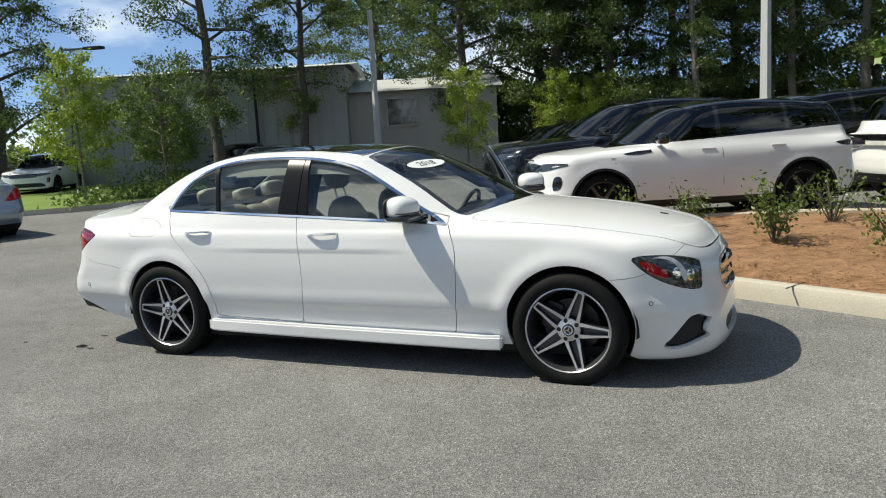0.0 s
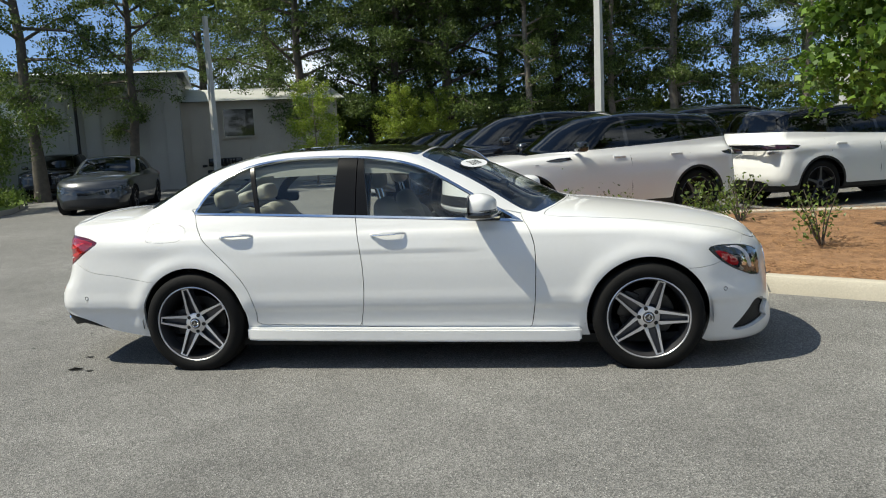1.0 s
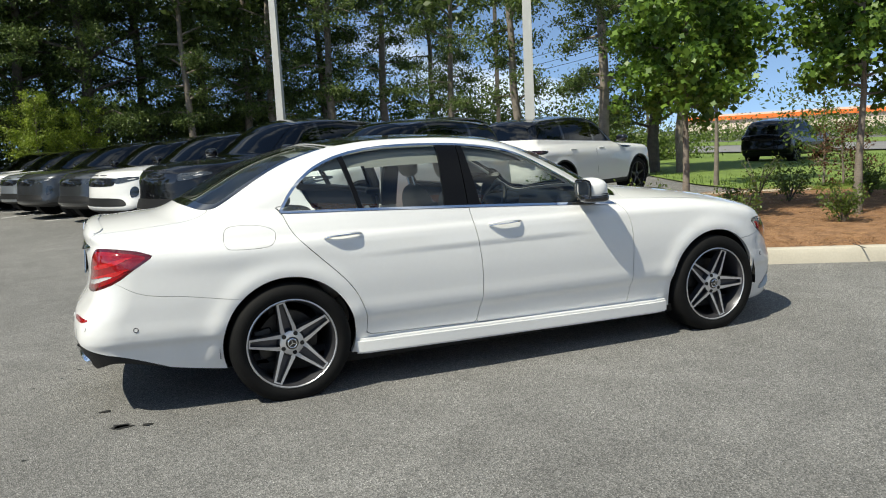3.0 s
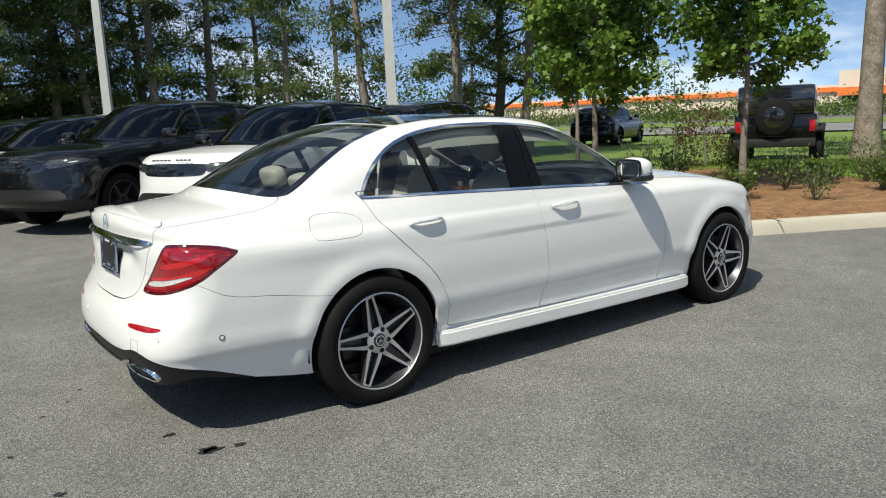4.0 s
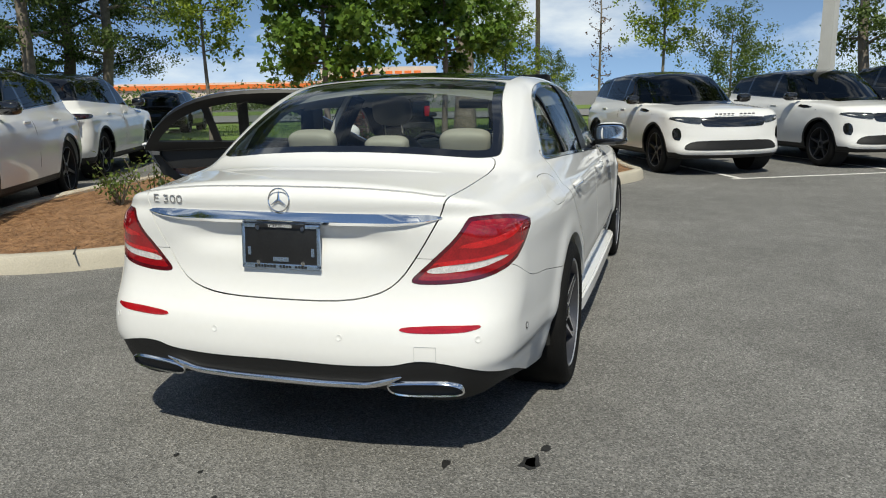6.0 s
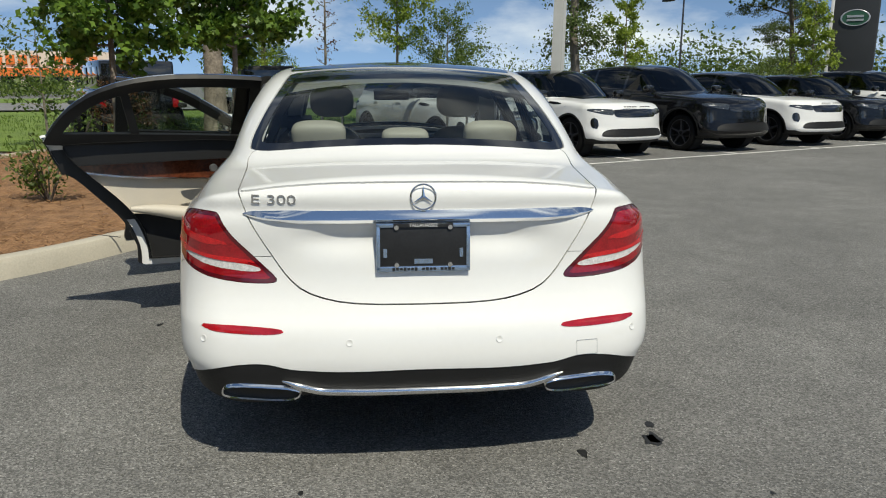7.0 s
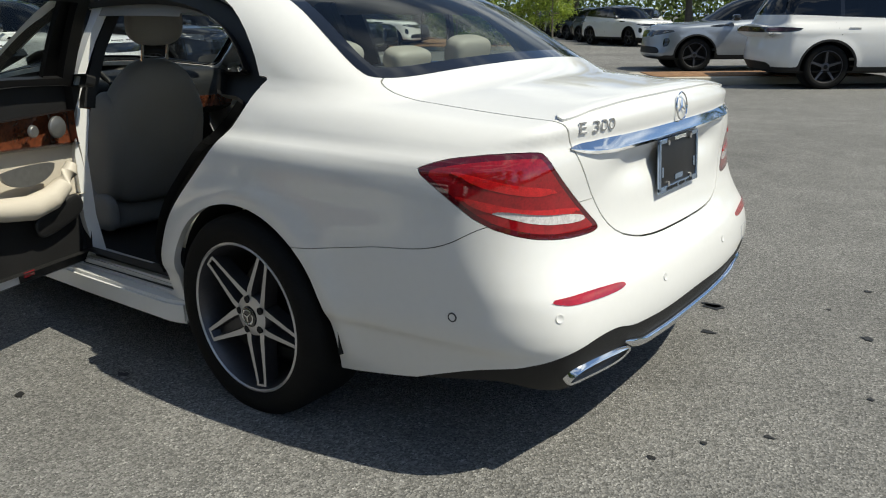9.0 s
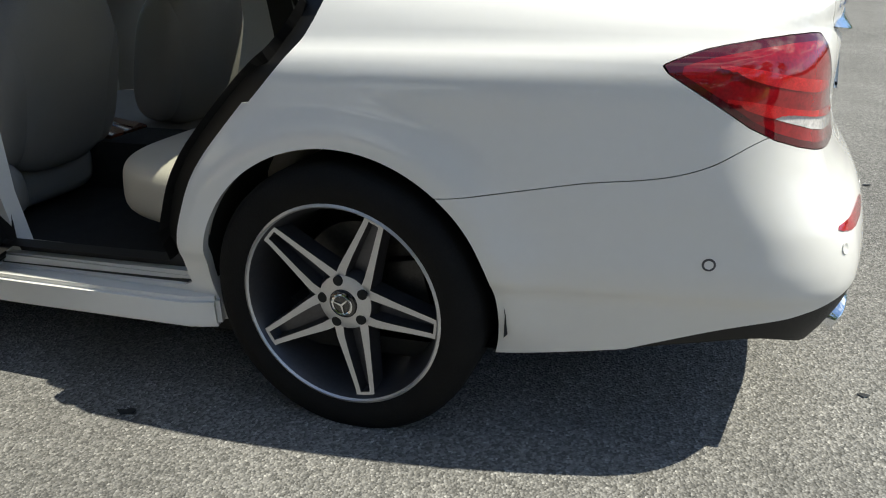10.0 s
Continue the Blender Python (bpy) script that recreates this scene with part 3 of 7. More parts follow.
windscreen, skin_rest = cut(skin_rest, inside(SCREEN, signed_xy, 2, up_face), .004)
rear_glass, skin_rest = cut(skin_rest, inside(REARGLASS, signed_xy, 2, up_face), .004)
roof_panel, skin_rest = cut(skin_rest, inside(PANO, signed_xy, 1, lambda v: v[:, 2] > 1.2), .004)
screen_f, rearglass_f = inside(SCREEN, signed_xy, 2, up_face), inside(REARGLASS, signed_xy, 2, up_face)
# black ceramic edge of the two large panes
screen_frit, windscreen = cut(windscreen, lambda v: -(screen_f(v) + .035 + .05 * step(v[:, 0], .75, .9)))
rear_frit, rear_glass = cut(rear_glass, lambda v: -(rearglass_f(v) + .045))

tail_uv = lambda v: np.stack([v[:, 1] + np.maximum(v[:, 0] + 2.5, 0), v[:, 2]], 1)
TAILLAMP = [(1.204, .880), (1.208, .889), (1.155, .905), (1.08, .920), (.93, .935), (.78, .935), (.755, .926), (.70, .87), (.64, .818), (.57, .762), (.508, .717), (.506, .704), (.55, .699), (.668, .702), (.836, .723), (.997, .761), (1.113, .826)]
tail_lamp, skin_rest = cut(skin_rest, inside(TAILLAMP, tail_uv, 1, lambda v: v[:, 0] < -2), .002)
head_uv = lambda v: np.stack([v[:, 0] + (.86 - v[:, 1]) * .6, v[:, 2]], 1)
HEADLAMP = [(1.825, .745), (1.83, .754), (1.88, .764), (1.95, .764), (2.08, .756), (2.20, .738), (2.335, .706), (2.345, .69), (2.345, .60), (2.34, .552), (2.30, .548), (2.20, .562), (2.10, .59), (1.99, .63), (1.90, .68)]
head_lamp, skin_rest = cut(skin_rest, inside(HEADLAMP, head_uv, 1, lambda v: v[:, 0] > 1.7), .005)
trunk_uv = lambda v: np.stack([v[:, 1], v[:, 2] + np.maximum(v[:, 0] + 2.44, 0)], 1)
TRUNK = [(-.3, .632), (0, .632), (.20, .634), (.31, .646), (.40, .674), (.455, .72), (.50, .785), (.55, .865), (.588, .935), (.605, .985), (.615, 1.04), (.63, 1.25), (.645, 1.50), (.655, 1.62), (.64, 1.70), (.5, 1.72), (0, 1.72), (-.3, 1.72)]
trunk_lid, skin_rest = cut(skin_rest, inside(TRUNK, trunk_uv, 1, lambda v: (v[:, 0] < -1.8) & (v[:, 2] > .55)), .005)
HOOD = [(1.03, -.3), (1.03, 0), (1.0, .25), (.92, .52), (.85, .68), (.86, .76), (1.0, .785), (1.3, .775), (1.6, .745), (1.85, .69), (2.02, .62), (2.13, .53), (2.20, .40), (2.235, .20), (2.24, 0), (2.24, -.3)]
hood, skin_rest = cut(skin_rest, inside(HOOD, signed_xy, 2, lambda v: v[:, 2] > .68), .006)
GRILLE = [(-.3, .70), (0, .70), (.30, .69), (.375, .66), (.40, .60), (.375, .53), (.33, .485), (.2, .475), (0, .47), (-.3, .47)]
grille, skin_rest = cut(skin_rest, inside(GRILLE, lambda v: v[:, [1, 2]], 1, lambda v: v[:, 0] > 2.0), .004)
INTAKE = [(.735, .40), (.70, .412), (.655, .410), (.638, .388), (.575, .374), (.632, .352), (.640, .30), (.60, .275), (.66, .262), (.745, .212), (.775, .232), (.765, .33)]
intake, skin_rest = cut(skin_rest, inside(INTAKE, lambda v: v[:, [1, 2]], 1, lambda v: v[:, 0] > 1.9), .002)
LOWERGRILLE = [(-.3, .36), (0, .36), (.36, .35), (.42, .29), (.36, .235), (0, .23), (-.3, .23)]
lower_grille, skin_rest = cut(skin_rest, inside(LOWERGRILLE, lambda v: v[:, [1, 2]], 1, lambda v: v[:, 0] > 1.9), .002)
# the dark diffuser under the rear bumper
DIFF = curve((-.05, .425), (0, .425), (.36, .425), (.45, .432), (.52, .447), (.62, .443), (.72, .418), (.79, .388), (.85, .366), (.90, .326), (.94, .286), (.98, .236), (1.02, .19), (1.1, .14))
diffuser, skin_rest = cut(skin_rest, lambda v: np.where(v[:, 0] < -1.9, v[:, 2] - DIFF(v[:, 1] + np.maximum(v[:, 0] + 2.45, 0) * .35), .2))
RSEAM = curve((-2.7, .80), (-2.42, .78), (-2.33, .752), (-2.25, .708), (-2.0, .663), (-1.74, .622), (-1.6, .612))
rear_bumper, skin_rest = cut(skin_rest, lambda v: np.where(v[:, 0] < -1.5, v[:, 2] - RSEAM(v[:, 0]), .2), .0024)
FSEAM = curve((1.5, .62), (1.717, .636), (1.881, .66), (1.97, .70), (2.1, .80), (2.4, .9))
front_bumper, skin_rest = cut(skin_rest, lambda v: np.where(v[:, 0] > 1.55, v[:, 2] - FSEAM(v[:, 0]), .2), .0028)
BLINE = [(-.339, .300), (-.318, .40), (-.300, .48), (-.296, .645), (-.312, .80), (-.325, .875), (-.347, 1.03)]
FDOOR = [(.70, 1.0), (.722, .955), (.752, .915), (.776, .86), (.791, .797), (.795, .70), (.793, .62), (.786, .46), (.770, .34), (.757, .275), (.70, .270), (.2, .285), (-.30, .298)] + BLINE + [(-.345, 1.06), (.3, 1.06)]
RDOOR = [(-1.50, 1.10), (-1.452, 1.05), (-1.432, .985), (-1.401, .927), (-1.342, .862), (-1.275, .796), (-1.20, .722), (-1.133, .650), (-1.085, .580), (-1.055, .51), (-1.035, .444), (-1.032, .38), (-1.04, .325), (-.90, .318), (-.38, .303)] + BLINE + [(-.345, 1.10)]
low_side = lambda v: v[:, 1] > .6
front_skin, skin_rest = cut(skin_rest, inside(FDOOR, xz, 1, low_side), .005)
rear_skin, skin_rest = cut(skin_rest, inside(RDOOR, xz, 1, low_side), .005)
FENDER = curve((.6, 1.2), (.70, .965), (.85, .955), (2.4, .9))
fender, skin_rest = cut(skin_rest, lambda v: np.where((v[:, 0] > .74) & (v[:, 2] > .272), -1.0, 1.0) * np.minimum(np.abs(v[:, 0] - .74), .1), 0)
FLAP = [(-1.775, .988), (-1.735, 1.006), (-1.60, 1.003), (-1.52, .977), (-1.50, .945), (-1.525, .897), (-1.57, .881), (-1.75, .883), (-1.778, .897), (-1.785, .935)]
fuel_flap, shell_right = cut(skin_rest, inside(FLAP, xz, 2, low_side), .0022)

for sd in (1, -1):
    sheet_ob("body_shell", skin_rest if sd > 0 else shell_right, WHITE, sedan, side=sd, flange=.03)
    sheet_ob("front_fender", fender, WHITE, sedan, side=sd, flange=.03)
sheet_ob("fuel_flap", fuel_flap, WHITE, sedan, side=-1, flange=.004)
sheet_ob("underbody", moved(skin_under, -.014), DARK, sedan, both=True, flange=0)
hood_ob = sheet_ob("hood", hood, WHITE, sedan, both=True, flange=.02)
trunk_ob = sheet_ob("trunk_lid", trunk_lid, WHITE, sedan, both=True, flange=.02)
rear_bumper_ob = sheet_ob("rear_bumper", rear_bumper, WHITE, sedan, both=True, flange=.03)
front_bumper_ob = sheet_ob("front_bumper", front_bumper, WHITE, sedan, both=True, flange=.03)
diffuser_ob = sheet_ob("diffuser", moved(diffuser, -.004), TRIM, rear_bumper_ob, both=True, flange=.02)
sheet_ob("roof_panel", roof_panel, GLOSSBLACK, sedan, "black glass panoramic roof", both=True, flange=.006)
w_ob = sheet_ob("windscreen", moved(windscreen, -.003), SCREENGLASS, sedan, both=True, flange=0)
sheet_ob("windscreen_edge", moved(screen_frit, -.003), GLOSSBLACK, w_ob, both=True, flange=.004)
r_ob = sheet_ob("rear_window", moved(rear_glass, -.003), CLEARREAR, sedan, both=True, flange=0)
sheet_ob("rear_window_edge", moved(rear_frit, -.003), GLOSSBLACK, r_ob, both=True, flange=.004)
for pane in (w_ob, r_ob):
    pane.visible_shadow = True

# lamps: a dark housing behind a coloured lens, light strips and a clear reversing band
TAILBAND = [(.56, .745), (.60, .735), (.78, .752), (.96, .79), (.99, .80), (.96, .802), (.78, .778), (.62, .762)]
lamp_f = inside(TAILLAMP, tail_uv, 1)
strip_f = inside(TAILBAND, tail_uv, 1)
for sd in (1, -1):
    rim_, core = cut(tail_lamp, lambda v: -(lamp_f(v) + .014))
    band_, core = cut(core, strip_f)
    tl = sheet_ob("tail_lamp", core, REDGLASS, sedan, "glossy red wrap-round tail lamp", side=sd, flange=.01)
    sheet_ob("lamp_rim", rim_, REDDARK, tl, side=sd, flange=.02)
    sheet_ob("reversing_lamp", moved(band_, .001), CLEARLENS, tl, side=sd, flange=.003)
    # the strips' brighter red carries the sunlight caught in the lens
    for z0, u0, u1 in ((.886, .70, 1.09), (.828, .60, 1.08)):
        half_h = lambda v: .012 * np.clip(np.minimum(tail_uv(v)[:, 0] - u0, u1 - tail_uv(v)[:, 0]) / .10, .12, 1) ** .5
        level = lambda v: (v[:, 2] - z0 + .13 * (1.08 - tail_uv(v)[:, 0]) - .25 * (tail_uv(v)[:, 0] - .86) ** 2 + .012) / half_h(v)
        line_, _ = cut(core, lambda v: (np.abs(level(v)) - 1) * .012)
        line_, _ = cut(line_, lambda v: u0 - tail_uv(v)[:, 0])
        line_, _ = cut(line_, lambda v: tail_uv(v)[:, 0] - u1)
        sheet_ob("light_strip", moved(line_, lambda v: .001 + .003 * (1 - np.clip(np.abs(level(v)), 0, 1))), REDBRIGHT, tl, "bright red light strip, sunlit glow put into its colour", side=sd, flange=.002)
    hl = sheet_ob("headlamp", head_lamp, LAMPDARK, sedan, "glossy headlamp with an amber-red side marker", side=sd, flange=.012)
    marker = [(1.86, .738), (1.90, .735), (1.99, .71), (2.07, .66), (2.06, .632), (2.0, .638), (1.93, .675)]
    mk, _ = cut(head_lamp, inside(marker, head_uv, 1))
    sheet_ob("side_marker", moved(mk, .0015), REDLENS, hl, side=sd, flange=.002)
    glow = [(1.93, .752), (2.05, .742), (2.14, .70), (2.17, .62), (2.20, .60), (2.22, .62), (2.18, .70), (2.10, .748), (2.0, .760)]
    gl, _ = cut(head_lamp, inside(glow, head_uv, 1))
    sheet_ob("light_guide", moved(gl, .0015), CLEARLENS, hl, side=sd, flange=.002)
    for c in ((2.13, .655), (2.24, .635)):
        disc, _ = cut(head_lamp, lambda v: np.hypot(*(head_uv(v) - np.array(c)).T) - .034)
        sheet_ob("projector_lens", moved(disc, .001), CHROME, hl, side=sd, flange=.002)

# chrome bar over the plate, spoiler lip, reflectors, emblem, plate
bm = bmesh.new()
rows = []
bar_top, bar_low = curve((0, .948), (.30, .947), (.50, .945), (.585, .938), (.597, .934)), curve((0, .905), (.30, .902), (.45, .904), (.53, .913), (.585, .927), (.597, .932))
bar_y = np.repeat(np.linspace(-.596, .596, 61), 6)
lo_, hi_ = bar_low(np.abs(bar_y)), bar_top(np.abs(bar_y))
bar_z = lo_ + (hi_ - lo_) * np.tile((0, .02, .30, .38, .97, 1), 61)
bar_x = SEDAN.skin(np.stack([np.full(len(bar_y), -1.6), bar_y, bar_z], 1), np.tile((-1.0, 0, 0), (len(bar_y), 1)), 2.0, 110)[:, 0]
for y, zs, q in zip(bar_y[::6], bar_z.reshape(-1, 6), bar_x.reshape(-1, 6)):
    rim_x, k = min(q[0], q[-1]), min(1, (.60 - abs(y)) / .12)
    rows.append([bm.verts.new((x, y, z)) for x, z in zip((q[0] + .03, rim_x - .004, rim_x - .006 - .012 * k, rim_x - .006 - .011 * k, q[-1] - .003, q[-1] + .01), zs)])
for a, b in zip(rows, rows[1:]):
    for i in range(5):
        bm.faces.new((a[i], a[i + 1], b[i + 1], b[i]))
part("chrome_bar", bm, CHROME, trunk_ob, "bright chrome bar above the plate", sharp=28)
LIP = [(-.3, 1.035), (0, 1.035), (.45, 1.03), (.60, 1.015), (.61, 1.03), (.5, 1.062), (0, 1.075), (-.3, 1.075)]
lip_s, _ = cut(trunk_lid, inside(LIP, lambda v: np.stack([v[:, 1], v[:, 2] + np.maximum(v[:, 0] + 2.47, 0) * .4], 1), 1, lambda v: v[:, 0] < -2.3))
sheet_ob("spoiler_lip", moved(lip_s, .008), WHITE, trunk_ob, both=True, flange=.010)
REFL = [(.462, .552), (.47, .563), (.60, .571), (.72, .572), (.80, .570), (.74, .553), (.60, .545), (.50, .545)]
refl_uv = lambda v: np.stack([v[:, 1] + np.maximum(v[:, 0] + 2.53, 0), v[:, 2]], 1)
refl_s, _ = cut(rear_bumper, inside(REFL, refl_uv, 1, lambda v: v[:, 0] < -2.2))
for sd in (1, -1):
    sheet_ob("reflector", moved(refl_s, .002), REDLENS, rear_bumper_ob, "red bumper reflector", side=sd, flange=.004)


def at_skin(x, y, z, d):
    """The place on the skin met from outside along d, and a frame whose z stands off the skin."""
    o = np.array([[x, y, z]], float)
    d = np.array([d], float)
    p = SEDAN.skin(o, d, 2.0, 110)[0]
    n = Vector(SEDAN.normal(p[None])[0])
    p = Vector(p)
    ref = Vector((0, 0, 1)) if abs(n.z) < .9 else Vector((-1, 0, 0))
    u = (ref - n * ref.dot(n)).normalized()
    s = u.cross(n)
    return Matrix(((s.x, u.x, n.x, p.x), (s.y, u.y, n.y, p.y), (s.z, u.z, n.z, p.z), (0, 0, 0, 1)))


back_dir = (-1, 0, 0)
m = at_skin(-1.6, 0, .99, back_dir)
bm = bmesh.new()
ring = m @ Matrix.Translation((0, 0, .0035))
lathe(bm, [(.0385, 0), (.0415, .003), (.0445, 0), (.0415, -.003), (.0385, 0)], ring, 48)
for k in range(3):
    a = 2 * math.pi * k / 3 + math.pi / 2
    tip = ring @ Vector((.040 * math.cos(a), .040 * math.sin(a), .001))
    l1 = ring @ Vector((.0065 * math.cos(a + math.pi / 3), .0065 * math.sin(a + math.pi / 3), .001))
    l2 = ring @ Vector((.0065 * math.cos(a - math.pi / 3), .0065 * math.sin(a - math.pi / 3), .001))
    mid = ring @ Vector((0, 0, .004))
    for q in ((tip, l1, mid), (tip, mid, l2), (tip, l2, l1)):
        bm.faces.new([bm.verts.new(v) for v in q])
part("emblem", bm, CHROME, trunk_ob, "round chrome emblem", smooth=False)
for words, y in (("E", .553), ("300", .466)):
    text_mesh("model_lettering", words, .031, CHROME, trunk_ob, at_skin(-1.6, y, .98, back_dir) @ Matrix.Diagonal((1.55, 1, 1, 1)), .0022, "chrome model lettering")
plate_x = SEDAN.skin(np.array([[-1.6, 0, .79]]), np.array([[-1.0, 0, 0]]), 2.0, 300)[0][0]
m = Matrix(((0, 0, -1, plate_x - .014), (-1, 0, 0, 0), (0, 1, 0, .822), (0, 0, 0, 1))) @ pose(0, 0, 0, -4, 0, 0)
bm = bmesh.new()
box(bm, (.305, .155, .006), m, .003)
plate = part("licence_plate", bm, PLATE, trunk_ob, "black blank dealer plate")
bm = bmesh.new()
for sx, sy, w, h in ((0, .0735, .315, .014), (0, -.0735, .315, .018), (.151, 0, .013, .155), (-.151, 0, .013, .155)):
    box(bm, (w, h, .008), m @ Matrix.Translation((sx, sy, .004)), .002)
part("plate_frame", bm, PLATEFRAME, plate, "blue-silver metal plate frame")
for sx, sy in ((-.09, .066), (.09, .066), (-.09, -.060), (.09, -.060)):
    bm = bmesh.new()
    tube(bm, .008, .008, .008, m @ Matrix.Translation((sx, sy, .006)), 12)
    part("plate_screw", bm, CHROME, plate)
for size, sx, sy in (((.062, .016, .004), 0, -.048), ((.012, .03, .004), -.128, -.02), ((.012, .03, .004), .128, -.02)):
    bm = bmesh.new()
    box(bm, size, m @ Matrix.Translation((sx, sy, .004)))
    part("plate_mark", bm, PLATEFRAME, plate)
bm = bmesh.new()
box(bm, (.20, .013, .003), m @ Matrix.Translation((0, .0735, .0078)))
part("plate_band", bm, PLATE, plate)
text_mesh("plate_lettering", "TALLAHASSEE", .011, STICKER, plate, m @ Matrix.Translation((0, .0735, .0098)), .0005)
bm = bmesh.new()
for k in range(17):
    if k not in (7, 12):
        box(bm, (.009, .008 if k % 3 else .011, .0015), m @ Matrix.Translation((-.10 + k * .0125, -.0735, .0088)))
part("plate_dealer_bars", bm, INK, plate)
for y in (-.70, -.25, .25, .70, ):
    for z in ((.52,) if abs(y) < .5 else (.525,)):
        m = at_skin(-1.6, y * (1.05 if abs(y) > .5 else 1), z, back_dir)
        bm = bmesh.new()
        lathe(bm, [(0, .0012), (.0085, .0012), (.0095, .002), (.0115, .002), (.012, 0)], m, 20)
        part("parking_sensor", bm, WHITE, rear_bumper_ob)
for sd in (1, -1):
    for x, z in ((-2.262, .51), (1.93, .50)):
        m = at_skin(x, sd * .3, z, (0, sd, 0))
        bm = bmesh.new()
        lathe(bm, [(0, .0014), (.009, .0014)], m, 20)
        s_ob = part("parking_sensor", bm, WHITE, rear_bumper_ob if x < 0 else front_bumper_ob)
        bm = bmesh.new()
        lathe(bm, [(.009, .0010), (.0105, .002), (.0125, .002), (.0135, 0)], m, 20)
        part("sensor_ring", bm, GUNMETAL, s_ob)
m = at_skin(-1.6, -.56, .475, back_dir)
bm = bmesh.new()
for sx, sy, w, h in ((0, .025, .075, .0007), (0, -.025, .075, .0007), (.038, 0, .0007, .05), (-.038, 0, .0007, .05)):
    box(bm, (w, h, .001), m @ Matrix.Translation((sx, sy, .0003)))
part("tow_cover_joint", bm, SILVERPAINT, rear_bumper_ob)

# exhaust tips and the chrome strip between them
for sd in (1, -1):
    m = at_skin(-1.6, sd * .55, .335, back_dir) @ pose(0, 0, -.01, 0, 0, -sd * 3)
    def ring_row(w, h, z):
        return [(w / 2 * math.copysign(abs(math.cos(a)) ** .55, math.cos(a)) + (.022 * sd * math.sin(a)), h / 2 * math.copysign(abs(math.sin(a)) ** .75, math.sin(a)), z) for a in [2 * math.pi * i / 40 for i in range(40)]]
    bm = bmesh.new()
    rows = [[bm.verts.new(m @ Vector(p)) for p in ring_row(w, h, z)] for w, h, z in ((.270, .074, -.03), (.270, .074, .012), (.263, .067, .017), (.254, .058, .013), (.250, .055, -.05))]
    for a, b in zip(rows, rows[1:]):
        for i in range(40):
            bm.faces.new((a[i], a[(i + 1) % 40], b[(i + 1) % 40], b[i]))
    ex = part("exhaust_tip", bm, CHROME, rear_bumper_ob, "flat chrome exhaust tip")
    # flat black sheet in place of the shade inside the pipe
    bm = bmesh.new()
    bm.faces.new([bm.verts.new(m @ Vector(p)) for p in ring_row(.252, .057, -.012)])
    part("exhaust_mouth_shade", bm, DARK, ex)
bm = bmesh.new()
strip_z, strip_y = curve((0, .341), (.25, .343), (.36, .350), (.42, .368), (.47, .388)), np.linspace(-.475, .475, 49)
q = SEDAN.skin(np.stack([np.full(49, -1.6), strip_y, strip_z(np.abs(strip_y))], 1), np.tile((-1.0, 0, 0), (49, 1)), 2.0, 110)
pts = [(x - .003, y, z) for x, y, z in q]
limb(bm, pts, [.014 * min(1, .25 + (.475 - abs(p[1])) / .08) for p in pts], 12)
part("diffuser_chrome", bm, CHROME, rear_bumper_ob, "chrome strip along the diffuser")

# grille, intakes
g_ob = sheet_ob("grille", moved(grille, -.03), GLOSSBLACK, front_bumper_ob, both=True, flange=0)
bm = bmesh.new()
for z in (.555, .625):
    bar(bm, [(NOSE_X, y, z) for y, NOSE_X in ((-.36, 2.255), (-.2, 2.295), (0, 2.312), (.2, 2.295), (.36, 2.255))], .02, .028)
part("grille_bars", bm, CHROME, g_ob)
edge_, _ = cut(grille, lambda v: -(inside(GRILLE, lambda w: w[:, [1, 2]], 1)(v) + .012))
sheet_ob("grille_frame", moved(edge_, .004), CHROME, g_ob, both=True, flange=.03)
sheet_ob("lower_grille", moved(lower_grille, -.03), TRIM, front_bumper_ob, both=True, flange=0)
for sd in (1, -1):
    sheet_ob("side_intake", moved(intake, -.035), TRIM, front_bumper_ob, side=sd, flange=0)
m = at_skin(1.6, 0, .80, (1, 0, .35))
bm = bmesh.new()
lathe(bm, [(0, .002), (.026, .002), (.028, 0)], m, 24)
part("hood_emblem", bm, GLOSSBLACK, hood_ob)

# side skirts and wheel-arch liners
for sd in (1, -1):
    bm = bmesh.new()
    bar(bm, [(x, sd * y, z) for x, y, z in ((-1.10, .862, .262), (-1.04, .885, .262), (-.5, .892, .255), (.3, .890, .245), (.95, .884, .238), (1.06, .868, .238))], .085, .085)
    bmesh.ops.bevel(bm, geom=list(bm.edges), offset=.012, segments=2, affect="EDGES")
    part("side_skirt", bm, WHITE, sedan)
    for cx in (-1.4695, 1.4695):
        bm = bmesh.new()
        prev = None
        for i in range(25):
            a = math.pi * (i / 24 * 1.08 - .04)
            c, s = math.cos(a), math.sin(a)
            row = [bm.verts.new((cx + r * c, sd * y, .345 + r * s)) for r, y in ((.385, .88), (.40, .80), (.40, .56), (.05, .56))]
            if prev:
                for j in range(3):
                    bm.faces.new((prev[j], prev[j + 1], row[j + 1], row[j]))
            prev = row
        part("wheel_arch_liner", bm, DARK, sedan)

for cx in (-1.4695, 1.4695):
    for sd in (1, -1):
        turn = (-20 if cx > 0 else 12) if sd < 0 else -9
        wheel(sedan, pose(cx, sd * .800, .338, -90 * sd, 0, 0) @ pose(0, 0, 0, 0, 0, turn + (20 if sd > 0 else 0)), width=.245 if cx > 0 else .26)


# ---- doors: outer skin, glass, frame, and on the open side the inner trim ----
def swing(hinge, angle):
    return Matrix.Translation(hinge) @ Matrix.Rotation(radians(angle), 4, "Z") @ Matrix.Translation(-Vector(hinge))


